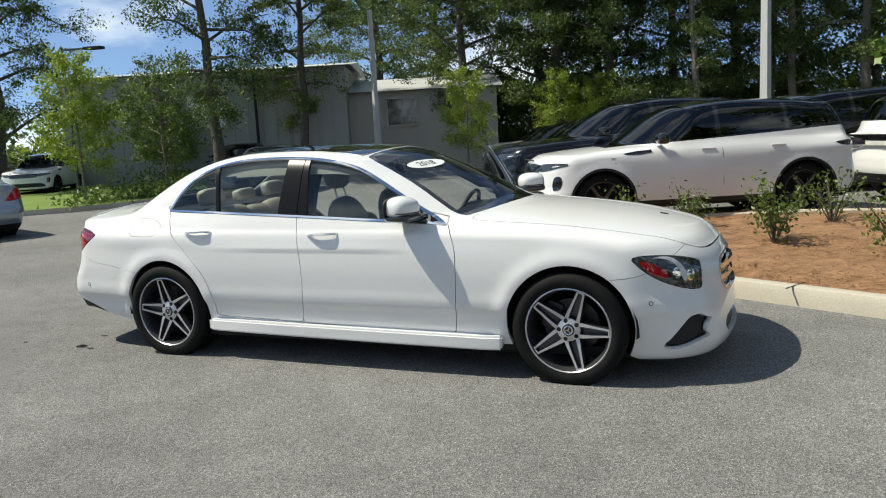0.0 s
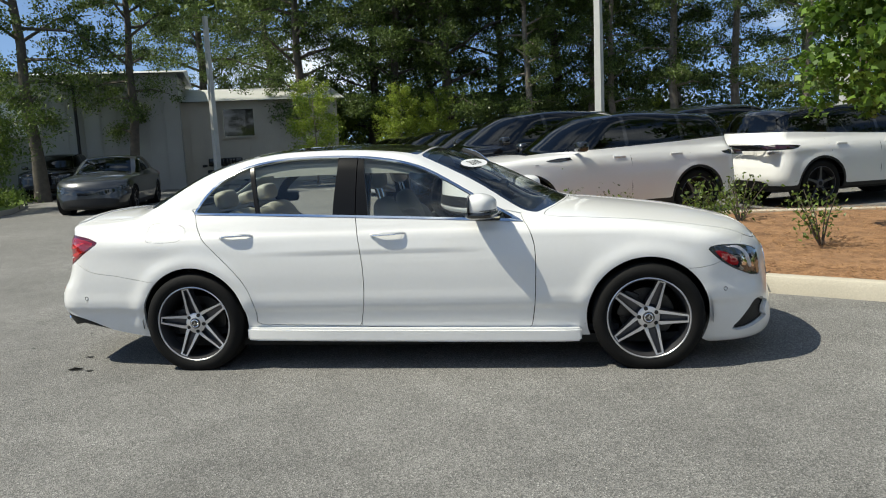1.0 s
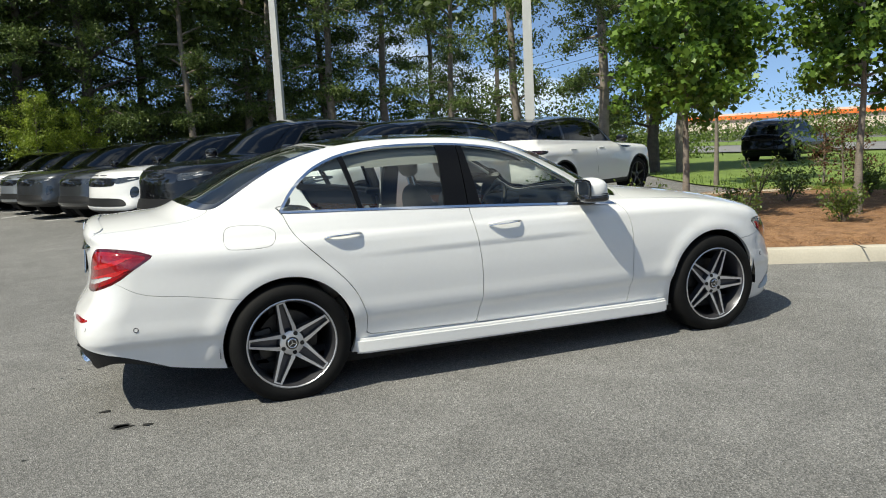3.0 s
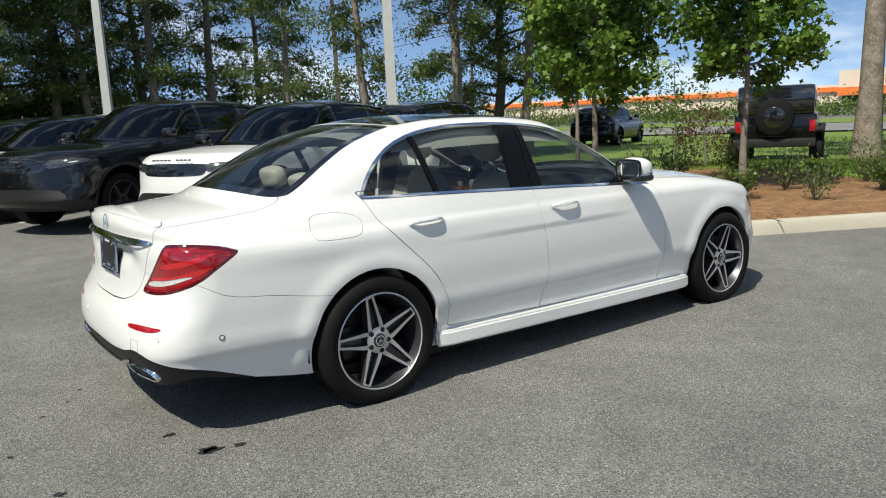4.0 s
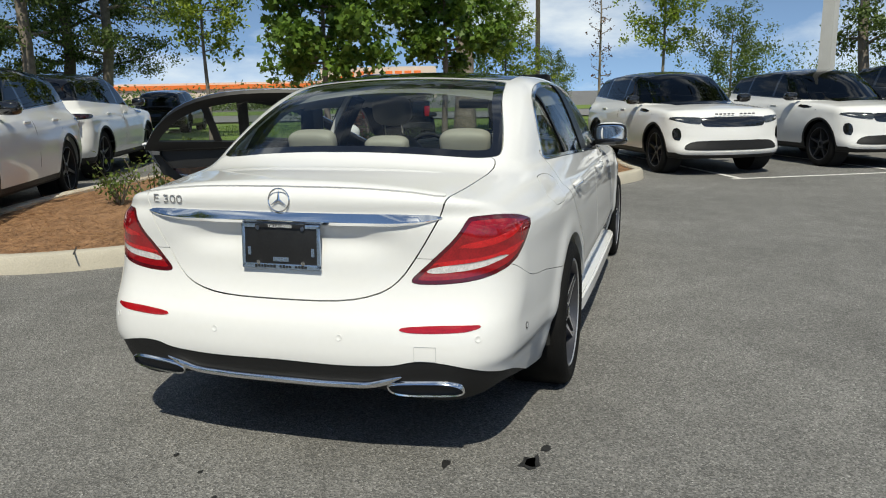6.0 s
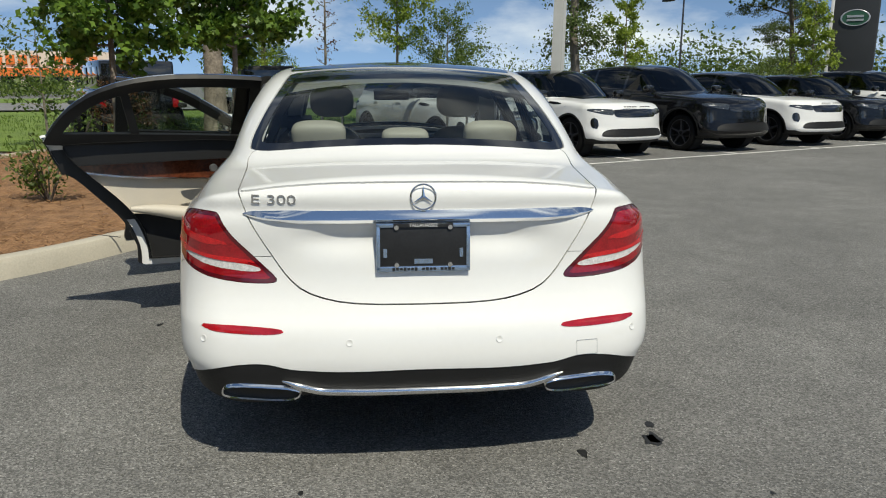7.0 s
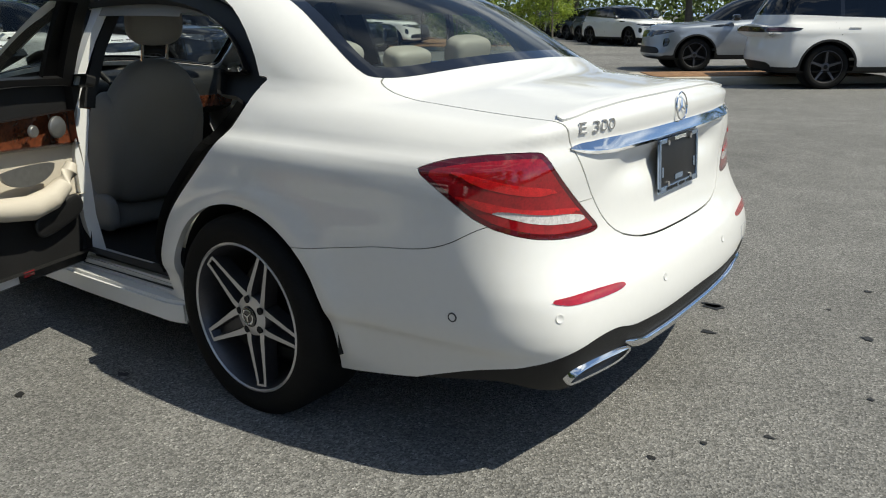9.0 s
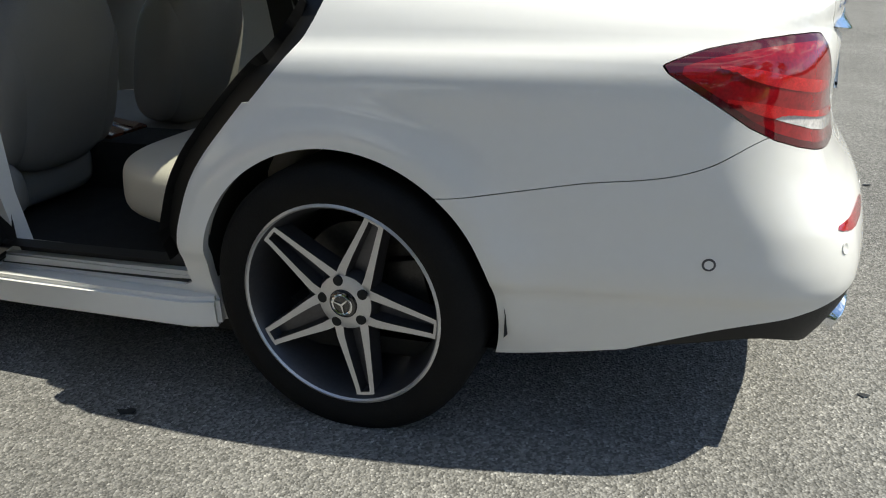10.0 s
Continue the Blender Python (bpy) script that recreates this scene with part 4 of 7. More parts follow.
def door(name, outline, skin_s, chrome_s, panes, blacks, sd, angle, hinge, label):
    d = sheet_ob(name, skin_s, WHITE, sedan, label, side=sd, flange=.026 if angle else .018)
    sheet_ob("chrome_surround", moved(chrome_s, .003), CHROME, d, side=sd, flange=.008)
    for pane in panes:
        sheet_ob("window_glass", moved(pane, -.006), CLEAR, d, side=sd, flange=0)
    for b in blacks:
        sheet_ob("window_post", b, PILLARBLACK, d, side=sd, flange=.02)
    # handle: a bowed bar over a shallow cup
    hx = -1.14 if "rear" in name else -.13
    m = at_skin(hx, sd * .3, .902 if "rear" in name else .892, (0, sd, 0)) @ pose(0, 0, 0, 0, 0, -2 * sd)
    bm = bmesh.new()
    rows = []
    for i in range(13):
        s = i / 12 * 2 - 1
        off = .030 * (1 - abs(s) ** 4) + .002
        rows.append([bm.verts.new(m @ Vector((s * .112, b * .0145 * (1 - .45 * s * s) + .006, off + c * .008))) for b, c in ((-1, -.6), (-.8, .5), (0, 1), (.8, .5), (1, -.6))])
    for a, b in zip(rows, rows[1:]):
        for j in range(4):
            bm.faces.new((a[j], a[j + 1], b[j + 1], b[j]))
    part("door_handle", bm, WHITE, d, "white door handle with a chrome edge")
    bm = bmesh.new()
    bar(bm, [m @ Vector((s * .106, -.0095 * (1 - .4 * s * s) + .004, .030 * (1 - abs(s) ** 4) + .006)) for s in np.linspace(-1, 1, 13)], .004, .006, up=m.to_3x3() @ Vector((0, 0, 1)))
    part("handle_chrome", bm, CHROME, d)
    # cup: a flat patch, the hollow's shade put into its colour
    cup, _ = cut(skin_s, lambda v: ((v[:, 0] - hx) / .095) ** 2 + ((v[:, 2] - m.translation.z + .006) / .034) ** 2 - 1)
    sheet_ob("handle_cup", moved(cup, .0012), SHADEDCUP, d, side=sd, flange=0)
    if angle:
        inner_trim(d, outline, "rear" in name, sd)
        d.matrix_basis = swing(hinge, angle)
    return d


# body white a touch darker, standing for shade behind the handles
SHADEDCUP = material("shaded_white_paint", (0.74, 0.74, 0.73), 0.3, coat=0.6, vary=0.02)


def inner_trim(d, outline, rear, sd):
    """The trim of an open door: black upper pad, walnut band, cream armrest, black pocket, speaker, frame."""
    x0, x1 = (-1.45, -.33) if rear else (-.33, .78)
    whole, _ = cut(skin_all, inside(outline, xz, 1, low_side))
    whole, _ = cut(whole, lambda v: v[:, 2] - (1.035 if not rear else 1.075))
    line = inside(outline, xz, 1, low_side)
    base = moved(whole, -.060)
    flat = Sheet(np.stack([base.v[:, 0], base.v[:, 1] * .35 + .65 * .845, base.v[:, 2]], 1), np.tile((0, -1.0, 0), (len(base.v), 1)), base.t)
    rim_, core = cut(flat, lambda v: -(line(v) + .060))
    if rear:
        sill_, rim_ = cut(rim_, lambda v: np.maximum(v[:, 2] - .60, v[:, 0] + .72))
        edge_, sill_ = cut(sill_, lambda v: -(line(v) + .010))
        seal_, sill_ = cut(sill_, lambda v: line(v) + .046)
        sheet_ob("inner_shell", Sheet(sill_.v + np.array((0, .016, 0)), sill_.n, sill_.t), WHITE, d, "white painted inner door corner", side=sd, flange=.03)
        for q in (edge_, seal_):
            sheet_ob("door_seal", Sheet(q.v + np.array((0, .006, 0)), q.n, q.t), RUBBERTRIM, d, "black rubber door seal", side=sd, flange=.02)
    sheet_ob("door_seal", Sheet(rim_.v + np.array((0, .012, 0)), rim_.n, rim_.t), RUBBERTRIM, d, "black rubber door seal", side=sd, flange=.03)
    def zone(name, f, mat, out, label=""):
        nonlocal core
        got, core = cut(core, f)
        if len(got.t):
            sheet_ob(name, Sheet(got.v - np.array((0, out, 0)), got.n, got.t), mat, d, label, side=sd, flange=-.035)
    mid = (x0 + x1) / 2
    zone("upper_pad", lambda v: .925 + .015 * (v[:, 0] - mid) - v[:, 2], BLACKLEATHER, .020, "black padded door top")
    zone("wood_trim", lambda v: .835 - .03 * np.clip((v[:, 0] - mid) / .5, -1, 1) + .04 * np.clip(-(v[:, 0] - mid) / .5, 0, 1) ** 2 - v[:, 2], WALNUT, .014, "polished burl walnut band")
    zone("trim_strip", lambda v: .826 - .03 * np.clip((v[:, 0] - mid) / .5, -1, 1) + .04 * np.clip(-(v[:, 0] - mid) / .5, 0, 1) ** 2 - v[:, 2], CHROME, .016)
    back_edge = lambda v: -(v[:, 0] - (-1.20 + (.80 - v[:, 2]) * .9)) if rear else -(v[:, 0] - (-.25))
    zone("door_panel", lambda v: np.maximum(.630 - .030 * np.clip((v[:, 0] - mid) / .5, -1, 1) - v[:, 2], back_edge(v)), CREAM, .014, "cream leather door panel")
    zone("lower_panel", lambda v: v[:, 2] - 5, TRIM, .006, "black lower door panel with a pocket")
    # armrest, pull, buttons, speaker and the red exit lamp
    y = .800
    # the armrest swells forward and turns up into the pull
    bm = bmesh.new()
    way = [(-.18, .672, .012), (-.11, .666, .024), (-.02, .653, .034), (.09, .630, .042), (.20, .612, .046), (.30, .625, .044), (.37, .664, .037), (.41, .704, .030), (.43, .735, .022)]
    limb(bm, [(mid + a, sd * (y - .026), h) for a, h, _ in way], [r for _, _, r in way], 16)
    bm.faces.new(bm.verts[:16])
    part("armrest", bm, CREAM, d, "cream leather armrest turning up into a pull")
    bm = bmesh.new()
    pad(bm, (.26, .03, .10), pose(mid + .36, sd * (y + .002), .545, 0, -14, 0), 3.0, 10)
    part("door_pocket", bm, BLACKLEATHER, d)
    bm = bmesh.new()
    pts = [(mid + .215 + .125 * math.cos(a), sd * (y - .020), .752 + (.012 if math.sin(a) > 0 else .062) * math.sin(a)) for a in [2 * math.pi * i / 28 for i in range(28)]]
    bm.faces.new([bm.verts.new(p) for p in pts])
    ext = bmesh.ops.extrude_face_region(bm, geom=list(bm.faces))
    bmesh.ops.translate(bm, vec=(0, -sd * .012, 0), verts=[v for v in ext["geom"] if isinstance(v, bmesh.types.BMVert)])
    part("inner_handle", bm, SPEAKERGREY, d, "satin metal inner door handle")
    for cx, r in ((mid + .40, .040), (mid + .28, .022)):
        bm = bmesh.new()
        lathe(bm, [(0, .012), (r * .8, .012), (r, .007), (r * 1.05, 0)], pose(cx, sd * (y - .012), .878, 90 * sd, 0, 0), 32)
        part("speaker" if r > .03 else "tweeter", bm, SPEAKERGREY, d, "perforated aluminium speaker cover")
    bm = bmesh.new()
    box(bm, (.05, .006, .018), pose(mid + .18 if rear else mid - .3, sd * (y + .012), .365), .002)
    part("exit_lamp", bm, REDLENS, d, "small red door reflector")
    # window frame as seen from inside
    near, _ = cut(dlo, lambda v: (v[:, 0] + .345) if rear else (-.345 - v[:, 0]))
    ringf = lambda v: -(dlo_f(v) + .055)
    fr, rest = cut(near, ringf)
    edge_band, _ = cut(rest, lambda v: (-.345 - .06 - v[:, 0]) if rear else (v[:, 0] + .345 - .075))
    for piece in (fr, edge_band):
        sheet_ob("window_frame", moved(piece, -.030), RUBBERTRIM, d, "black window frame", side=sd, flange=-.028)
    if rear:
        q, _ = cut(rest, lambda v: np.abs(v[:, 0] + 1.03 + (v[:, 2] - 1.15) * .23) - .022)
        sheet_ob("window_divider", moved(q, -.022), TRIM, d, side=sd, flange=-.02)


SPEAKERGREY = material("speaker_metal", (0.30, 0.30, 0.30), 0.35, metal=0.8, vary=0.12, scale=40, fine=500)
RUBBERTRIM = material("door_rubber", (0.006, 0.006, 0.0065), 0.45, vary=0.2)
for sd in (1, -1):
    open_ = sd > 0
    door("front_door", FDOOR, front_skin, chrome_front, [glass_front], [pillar_front, mirror_base], sd, -62 * sd if open_ else 0, (.75, .85, 0), "white front door, standing open" if open_ else "white front door, shut")
    door("rear_door", RDOOR, rear_skin, chrome_rear, [glass_rear, glass_quarter], [pillar_rear, pillar_q], sd, -68 * sd if open_ else 0, (-.36, .845, 0), "white rear door, standing open, cream and walnut inside" if open_ else "white rear door, shut")

# mirrors: white cap over a black foot; the left one has swung out with its door
for sd in (1, -1):
    host = [o for o in sedan.children if o.name.startswith("front_door")][0 if sd > 0 else 1]
    bm = bmesh.new()
    pad(bm, (.175, .215, .150), pose(.475, sd * .930, 1.062, 0, 0, sd * 14), 2.7, 14)
    for v in bm.verts:
        k = (v.co.x - .475) / .09
        v.co.z = 1.062 + (v.co.z - 1.062) * (1 - .22 * max(0, k))
        v.co.x = max(v.co.x, .405)
    mir = part("door_mirror", bm, WHITE, host, "white door mirror with a black base")
    bm = bmesh.new()
    pad(bm, (.182, .218, .055), pose(.478, sd * .928, 1.008, 0, 0, sd * 14), 3.5, 10)
    box(bm, (.08, .16, .035), pose(.53, sd * .87, 1.0, 0, 0, sd * 20), .012)
    part("mirror_base", bm, GLOSSBLACK, mir)
    bm = bmesh.new()
    pad(bm, (.004, .19, .105), pose(.4035, sd * .930, 1.065, 0, 0, sd * 4), 4, 8)
    part("mirror_glass", bm, CHROME, mir, "mirror glass")
    bm = bmesh.new()
    pad(bm, (.006, .222, .128), pose(.4065, sd * .930, 1.065, 0, 0, sd * 4), 4, 8)
    part("mirror_rim", bm, GLOSSBLACK, mir)
    bm = bmesh.new()
    pad(bm, (.15, .2, .014), pose(.49, sd * .938, 1.036, 0, 0, sd * 14), 3, 8)
    part("indicator_strip", bm, GLOSSBLACK, mir)

# ---- the cabin ----
def seat(name, x, y, label, back=GREYLEATHER):
    s = part(name, bmesh.new(), back, sedan, label)
    bm = bmesh.new()
    pad(bm, (.56, .52, .20), pose(x + .02, y, .42, 0, -6, 0), 4)
    bm.to_mesh(s.data)
    bm.free()
    s.data.polygons.foreach_set("use_smooth", [True] * len(s.data.polygons))
    bm = bmesh.new()
    pad(bm, (.17, .50, .68), pose(x - .35, y, .77, 0, -17, 0), 3.2)
    for v in bm.verts:
        v.co.y = y + (v.co.y - y) * (1 - .34 * min(1, max(0, (v.co.z - .80) / .30)) ** 1.5)
    part("seat_back", bm, back, s)
    for q in (-.19, .19):
        bm = bmesh.new()
        pad(bm, (.20, .13, .50), pose(x - .31, y + q, .72, 0, -17, 0), 3)
        part("side_bolster", bm, back, s)
    bm = bmesh.new()
    pad(bm, (.11, .26, .19), pose(x - .475, y, 1.25, 0, -10, 0), 2.8)
    part("headrest", bm, back, s)
    for q in (-.06, .06):
        bm = bmesh.new()
        tube(bm, .007, .007, .14, pose(x - .455, y + q, 1.13, 0, -14, 0), 8)
        part("headrest_post", bm, CHROME, s)
    bm = bmesh.new()
    pad(bm, (.17, .07, .17), pose(x - .30, y + .24 * (1 if y > 0 else -1), .43), 2.6)
    part("seat_hinge_cover", bm, back, s)
    return s


seat("front_seat", .18, .38, "grey leather driver's seat", GREYLEATHER)
seat("front_seat", .18, -.38, "grey leather passenger seat", GREYLEATHER)
bench = part("rear_bench", bmesh.new(), CREAM, sedan, "cream leather rear bench with three headrests")
bm = bmesh.new()
pad(bm, (.55, .62, .22), pose(-.86, .38, .46, 0, -7, 0), 4)
pad(bm, (.55, .62, .22), pose(-.86, -.38, .46, 0, -7, 0), 4)
pad(bm, (.18, .62, .60), pose(-1.23, .36, .76, 0, -24, 0), 4)
pad(bm, (.18, .62, .60), pose(-1.23, -.36, .76, 0, -24, 0), 4)
pad(bm, (.16, .36, .56), pose(-1.22, 0, .76, 0, -24, 0), 4)
bm.to_mesh(bench.data)
bm.free()
bench.data.polygons.foreach_set("use_smooth", [True] * len(bench.data.polygons))
for y, w, h in ((.40, .25, .13), (0, .22, .09), (-.40, .25, .13)):
    bm = bmesh.new()
    pad(bm, (.11, w, h), pose(-1.40, y, 1.075 + h * .35, 0, -14, 0), 3.4)
    part("rear_headrest", bm, CREAM, bench, "cream leather headrest")
# floor, tunnel, shelf, dashboard, headliner, pillars
bm = bmesh.new()
box(bm, (3.0, 1.60, .04), pose(-.2, 0, .26))
box(bm, (2.0, .26, .22), pose(-.1, 0, .36), .04)
part("cabin_floor", bm, CARPET, sedan, "black carpet")
bm = bmesh.new()
box(bm, (.56, 1.30, .03), pose(-1.66, 0, 1.02), .01)
box(bm, (.03, 1.5, .75), pose(-1.55, 0, .62))
part("parcel_shelf", bm, BLACKLEATHER, sedan)
bm = bmesh.new()
pad(bm, (.50, 1.50, .30), pose(.78, 0, .84, 0, 6, 0), 4)
box(bm, (.06, 1.5, .6), pose(1.0, 0, .60))
pad(bm, (.30, .36, .10), pose(.52, .38, .93), 3)
part("dashboard", bm, BLACKLEATHER, sedan, "black dashboard with a walnut strip")
bm = bmesh.new()
box(bm, (.012, 1.36, .07), pose(.535, 0, .80, 0, -8, 0), .004)
box(bm, (.75, .20, .02), pose(.28, 0, .53, 0, -9, 0), .008)
part("dash_wood", bm, WALNUT, sedan, "polished walnut dash strip")
bm = bmesh.new()
lathe(bm, [(.172 + .016 * math.cos(a), .016 * math.sin(a)) for a in [2 * math.pi * i / 12 for i in range(13)]], pose(.40, .38, .90, 0, -66, 0), 40)
box(bm, (.05, .30, .02), pose(.41, .38, .90, 0, 24, 0), .008)
tube(bm, .05, .05, .05, pose(.41, .38, .90, 0, -66, 0), 20)
part("steering_wheel", bm, BLACKLEATHER, sedan)
bm = bmesh.new()
box(bm, (.02, .24, .065), pose(.36, 0, 1.275, 0, -15, 0), .01)
part("rear_view_mirror", bm, TRIM, sedan)
liner, _ = cut(skin_all, lambda v: np.where((v[:, 2] > 1.30) & (v[:, 0] > -1.3) & (v[:, 0] < .15), -1.0, 1.0))
sheet_ob("headliner", Sheet(liner.v - liner.n * .05, -liner.n, liner.t), material("headliner_cloth", (.30, .29, .27), .9, vary=.05, fine=300), sedan, both=True, flange=0)
for sd in (1, -1):
    bm = bmesh.new()
    bar(bm, [(-.335, sd * y, z) for y, z in ((.80, .25), (.835, .5), (.835, .75), (.80, .93))], .05, .13, up=Vector((1, 0, 0)))
    part("centre_pillar", bm, WHITE if sd > 0 else TRIM, sedan)
    if sd > 0:
        bm = bmesh.new()
        bar(bm, [(x, y, z) for x, y, z in ((-.335, .828, .90), (-.337, .818, .97), (-.343, .775, 1.08), (-.350, .725, 1.19), (-.357, .655, 1.31), (-.36, .60, 1.38))], .03, .10, up=Vector((1, 0, 0)))
        part("painted_pillar", bm, WHITE, sedan, "white painted door pillar")
    bm = bmesh.new()
    bar(bm, [(-.335, sd * y, z) for y, z in ((.77, .93), (.76, .98), (.69, 1.16), (.59, 1.33))], .045, .12, up=Vector((1, 0, 0)))
    part("pillar_cover", bm, TRIM, sedan)
    bm = bmesh.new()
    bar(bm, [(x, sd * .80, z) for x, z in ((-1.10, .285), (-.4, .275), (.4, .27), (.85, .27))], .12, .10)
    part("door_sill", bm, WHITE if sd > 0 else TRIM, sedan)
    for length, x, z in ((.26, -.84, .338), (.40, .25, .325)):
        bm = bmesh.new()
        box(bm, (length, .08, .008), pose(x, sd * .80, z), .003)
        part("sill_plate", bm, GLOSSBLACK, sedan)
# black seals round the two open doorways
for outline, lo in ((RDOOR, 1.05), (FDOOR, 1.02)):
    f = inside(outline, xz, 1, low_side)
    rear_ = outline is RDOOR
    cx_, cz_ = (-.885, 1.05) if rear_ else (.12, 1.0)
    core_ = lambda v: np.where(v[:, 1] > .5, np.maximum(np.abs(v[:, 2] - cz_) - .14, np.abs(v[:, 0] - cx_) - .44), 9.0)
    all_ = lambda v: np.minimum(np.minimum(f(v), core_(v)), np.where((v[:, 0] < -.345) == rear_, dlo_f(v), 9.0))
    hole, _ = cut(skin_all, lambda v: all_(v) - .002)
    seal, _ = cut(hole, lambda v: -(all_(v) + .060))
    sheet_ob("door_opening_seal", moved(seal, -.045), RUBBERTRIM, sedan, "black rubber seal round the doorway", side=1, flange=-.035)
    # painted inner frame that the seal sits on
    frame_, _ = cut(hole, lambda v: -(all_(v) + .02))
    frame_, _ = cut(frame_, lambda v: v[:, 2] - .80)
    sheet_ob("door_opening_frame", moved(frame_, -.028), WHITE, sedan, side=1, flange=.03)
# year sticker on the windscreen
m = at_skin(.30, -.30, 1.15, (.44, -.11, .85)) @ Matrix.Translation((0, 0, .003)) @ pose(0, 0, 0, 0, 0, -22)
bm = bmesh.new()
bm.faces.new([bm.verts.new(m @ Vector((.175 * math.cos(a), .058 * math.sin(a), 0))) for a in [2 * math.pi * i / 32 for i in range(32)]])
st = part("year_sticker", bm, STICKER, sedan, "white oval year sticker")
text_mesh("year_numerals", "2018", .058, INK, st, m @ Matrix.Translation((0, 0, .002)), .0003)

# ---- setting ----
def asphalt():
    m = bpy.data.materials.new("asphalt")
    m.use_nodes = True
    n, l = m.node_tree.nodes, m.node_tree.links
    b = n["Principled BSDF"]
    tc = n.new("ShaderNodeTexCoord")
    grit, patch, stain = n.new("ShaderNodeTexVoronoi"), n.new("ShaderNodeTexNoise"), n.new("ShaderNodeTexNoise")
    grit.inputs["Scale"].default_value = 150
    patch.inputs["Scale"].default_value, patch.inputs["Detail"].default_value = 0.45, 6
    stain.inputs["Scale"].default_value, stain.inputs["Detail"].default_value = 3.2, 9
    for t in (grit, patch, stain):
        l.new(tc.outputs["Object"], t.inputs["Vector"])
    stone = n.new("ShaderNodeValToRGB")
    stone.color_ramp.elements[0].color, stone.color_ramp.elements[1].color = (0.092, 0.091, 0.087, 1), (0.42, 0.41, 0.39, 1)
    stone.color_ramp.elements[0].position, stone.color_ramp.elements[1].position = 0.2, 1.0
    stone.color_ramp.elements.new(0.80).color = (0.245, 0.240, 0.229, 1)
    l.new(grit.outputs["Color"], stone.inputs["Fac"])
    tone = n.new("ShaderNodeMix")
    tone.data_type, tone.blend_type = "RGBA", "MULTIPLY"
    tone.inputs[0].default_value = 1.0
    r = n.new("ShaderNodeMapRange")
    r.inputs["From Min"].default_value, r.inputs["From Max"].default_value = 0.3, 0.7
    r.inputs["To Min"].default_value, r.inputs["To Max"].default_value = 0.82, 1.15
    l.new(patch.outputs["Fac"], r.inputs["Value"])
    worn = n.new("ShaderNodeMapRange")
    worn.inputs["From Min"].default_value, worn.inputs["From Max"].default_value = 0.35, 0.65
    worn.inputs["To Min"].default_value, worn.inputs["To Max"].default_value = 0.90, 1.08
    l.new(stain.outputs["Fac"], worn.inputs["Value"])
    both = n.new("ShaderNodeMath")
    both.operation = "MULTIPLY"
    l.new(r.outputs["Result"], both.inputs[0])
    l.new(worn.outputs["Result"], both.inputs[1])
    l.new(stone.outputs["Color"], tone.inputs[6])
    l.new(both.outputs[0], tone.inputs[7])
    l.new(tone.outputs[2], b.inputs["Base Color"])
    b.inputs["Roughness"].default_value = 0.85
    bp = n.new("ShaderNodeBump")
    bp.inputs["Strength"].default_value, bp.inputs["Distance"].default_value = 0.9, 0.005
    l.new(grit.outputs["Distance"], bp.inputs["Height"])
    l.new(bp.outputs["Normal"], b.inputs["Normal"])
    return m


ASPHALT = asphalt()

def leaf_material(name, dark, light):
    m = bpy.data.materials.new(name)
    m.use_nodes = True
    n, l = m.node_tree.nodes, m.node_tree.links
    b = n["Principled BSDF"]
    geo, mx = n.new("ShaderNodeNewGeometry"), n.new("ShaderNodeMix")
    mx.data_type = "RGBA"
    mx.inputs[6].default_value, mx.inputs[7].default_value = (*dark, 1), (*light, 1)
    l.new(geo.outputs["Random Per Island"], mx.inputs[0])
    l.new(mx.outputs[2], b.inputs["Base Color"])
    b.inputs["Roughness"].default_value = 0.45
    tr, ms = n.new("ShaderNodeBsdfTranslucent"), n.new("ShaderNodeMixShader")
    l.new(mx.outputs[2], tr.inputs["Color"])
    ms.inputs["Fac"].default_value = 0.4
    l.new(b.outputs[0], ms.inputs[1])
    l.new(tr.outputs[0], ms.inputs[2])
    l.new(ms.outputs[0], n["Material Output"].inputs["Surface"])
    return m


LEAF_MAPLE = leaf_material("maple_leaf", (0.05, 0.11, 0.016), (0.19, 0.31, 0.045))
LEAF_BRIGHT = leaf_material("bright_leaf", (0.14, 0.22, 0.025), (0.38, 0.46, 0.07))
LEAF_DARK = leaf_material("wood_leaf", (0.035, 0.06, 0.016), (0.17, 0.24, 0.06))
LEAF_MID = leaf_material("hedge_leaf", (0.05, 0.09, 0.018), (0.18, 0.25, 0.05))
LEAF_RED = leaf_material("russet_leaf", (0.07, 0.03, 0.018), (0.16, 0.08, 0.035))
BARK = material("grey_bark", (0.20, 0.17, 0.14), 0.9, vary=0.35, scale=6, fine=60, bump=0.6)
BARKOAK = material("oak_bark", (0.30, 0.25, 0.20), 0.9, scale=5, fine=22, bump=1.0, second=(0.10, 0.08, 0.065))
BARKDARK = material("dark_bark", (0.10, 0.085, 0.07), 0.9, vary=0.35, scale=6, fine=60, bump=0.6)
CONCRETE = material("kerb_concrete", (0.48, 0.44, 0.36), 0.85, vary=0.10, scale=2.5, fine=80, bump=0.3)
POLE = material("pole_concrete", (0.52, 0.52, 0.50), 0.8, vary=0.08, scale=3, fine=90)
STRAW = material("pine_straw", (0.36, 0.20, 0.10), 0.95, scale=6, fine=70, bump=1.0, second=(0.15, 0.08, 0.04))
NEEDLE = leaf_material("straw_needle", (0.20, 0.10, 0.045), (0.50, 0.31, 0.16))
GRASS = material("lawn", (0.17, 0.25, 0.04), 0.95, scale=1.2, fine=40, bump=0.8, second=(0.10, 0.15, 0.03))
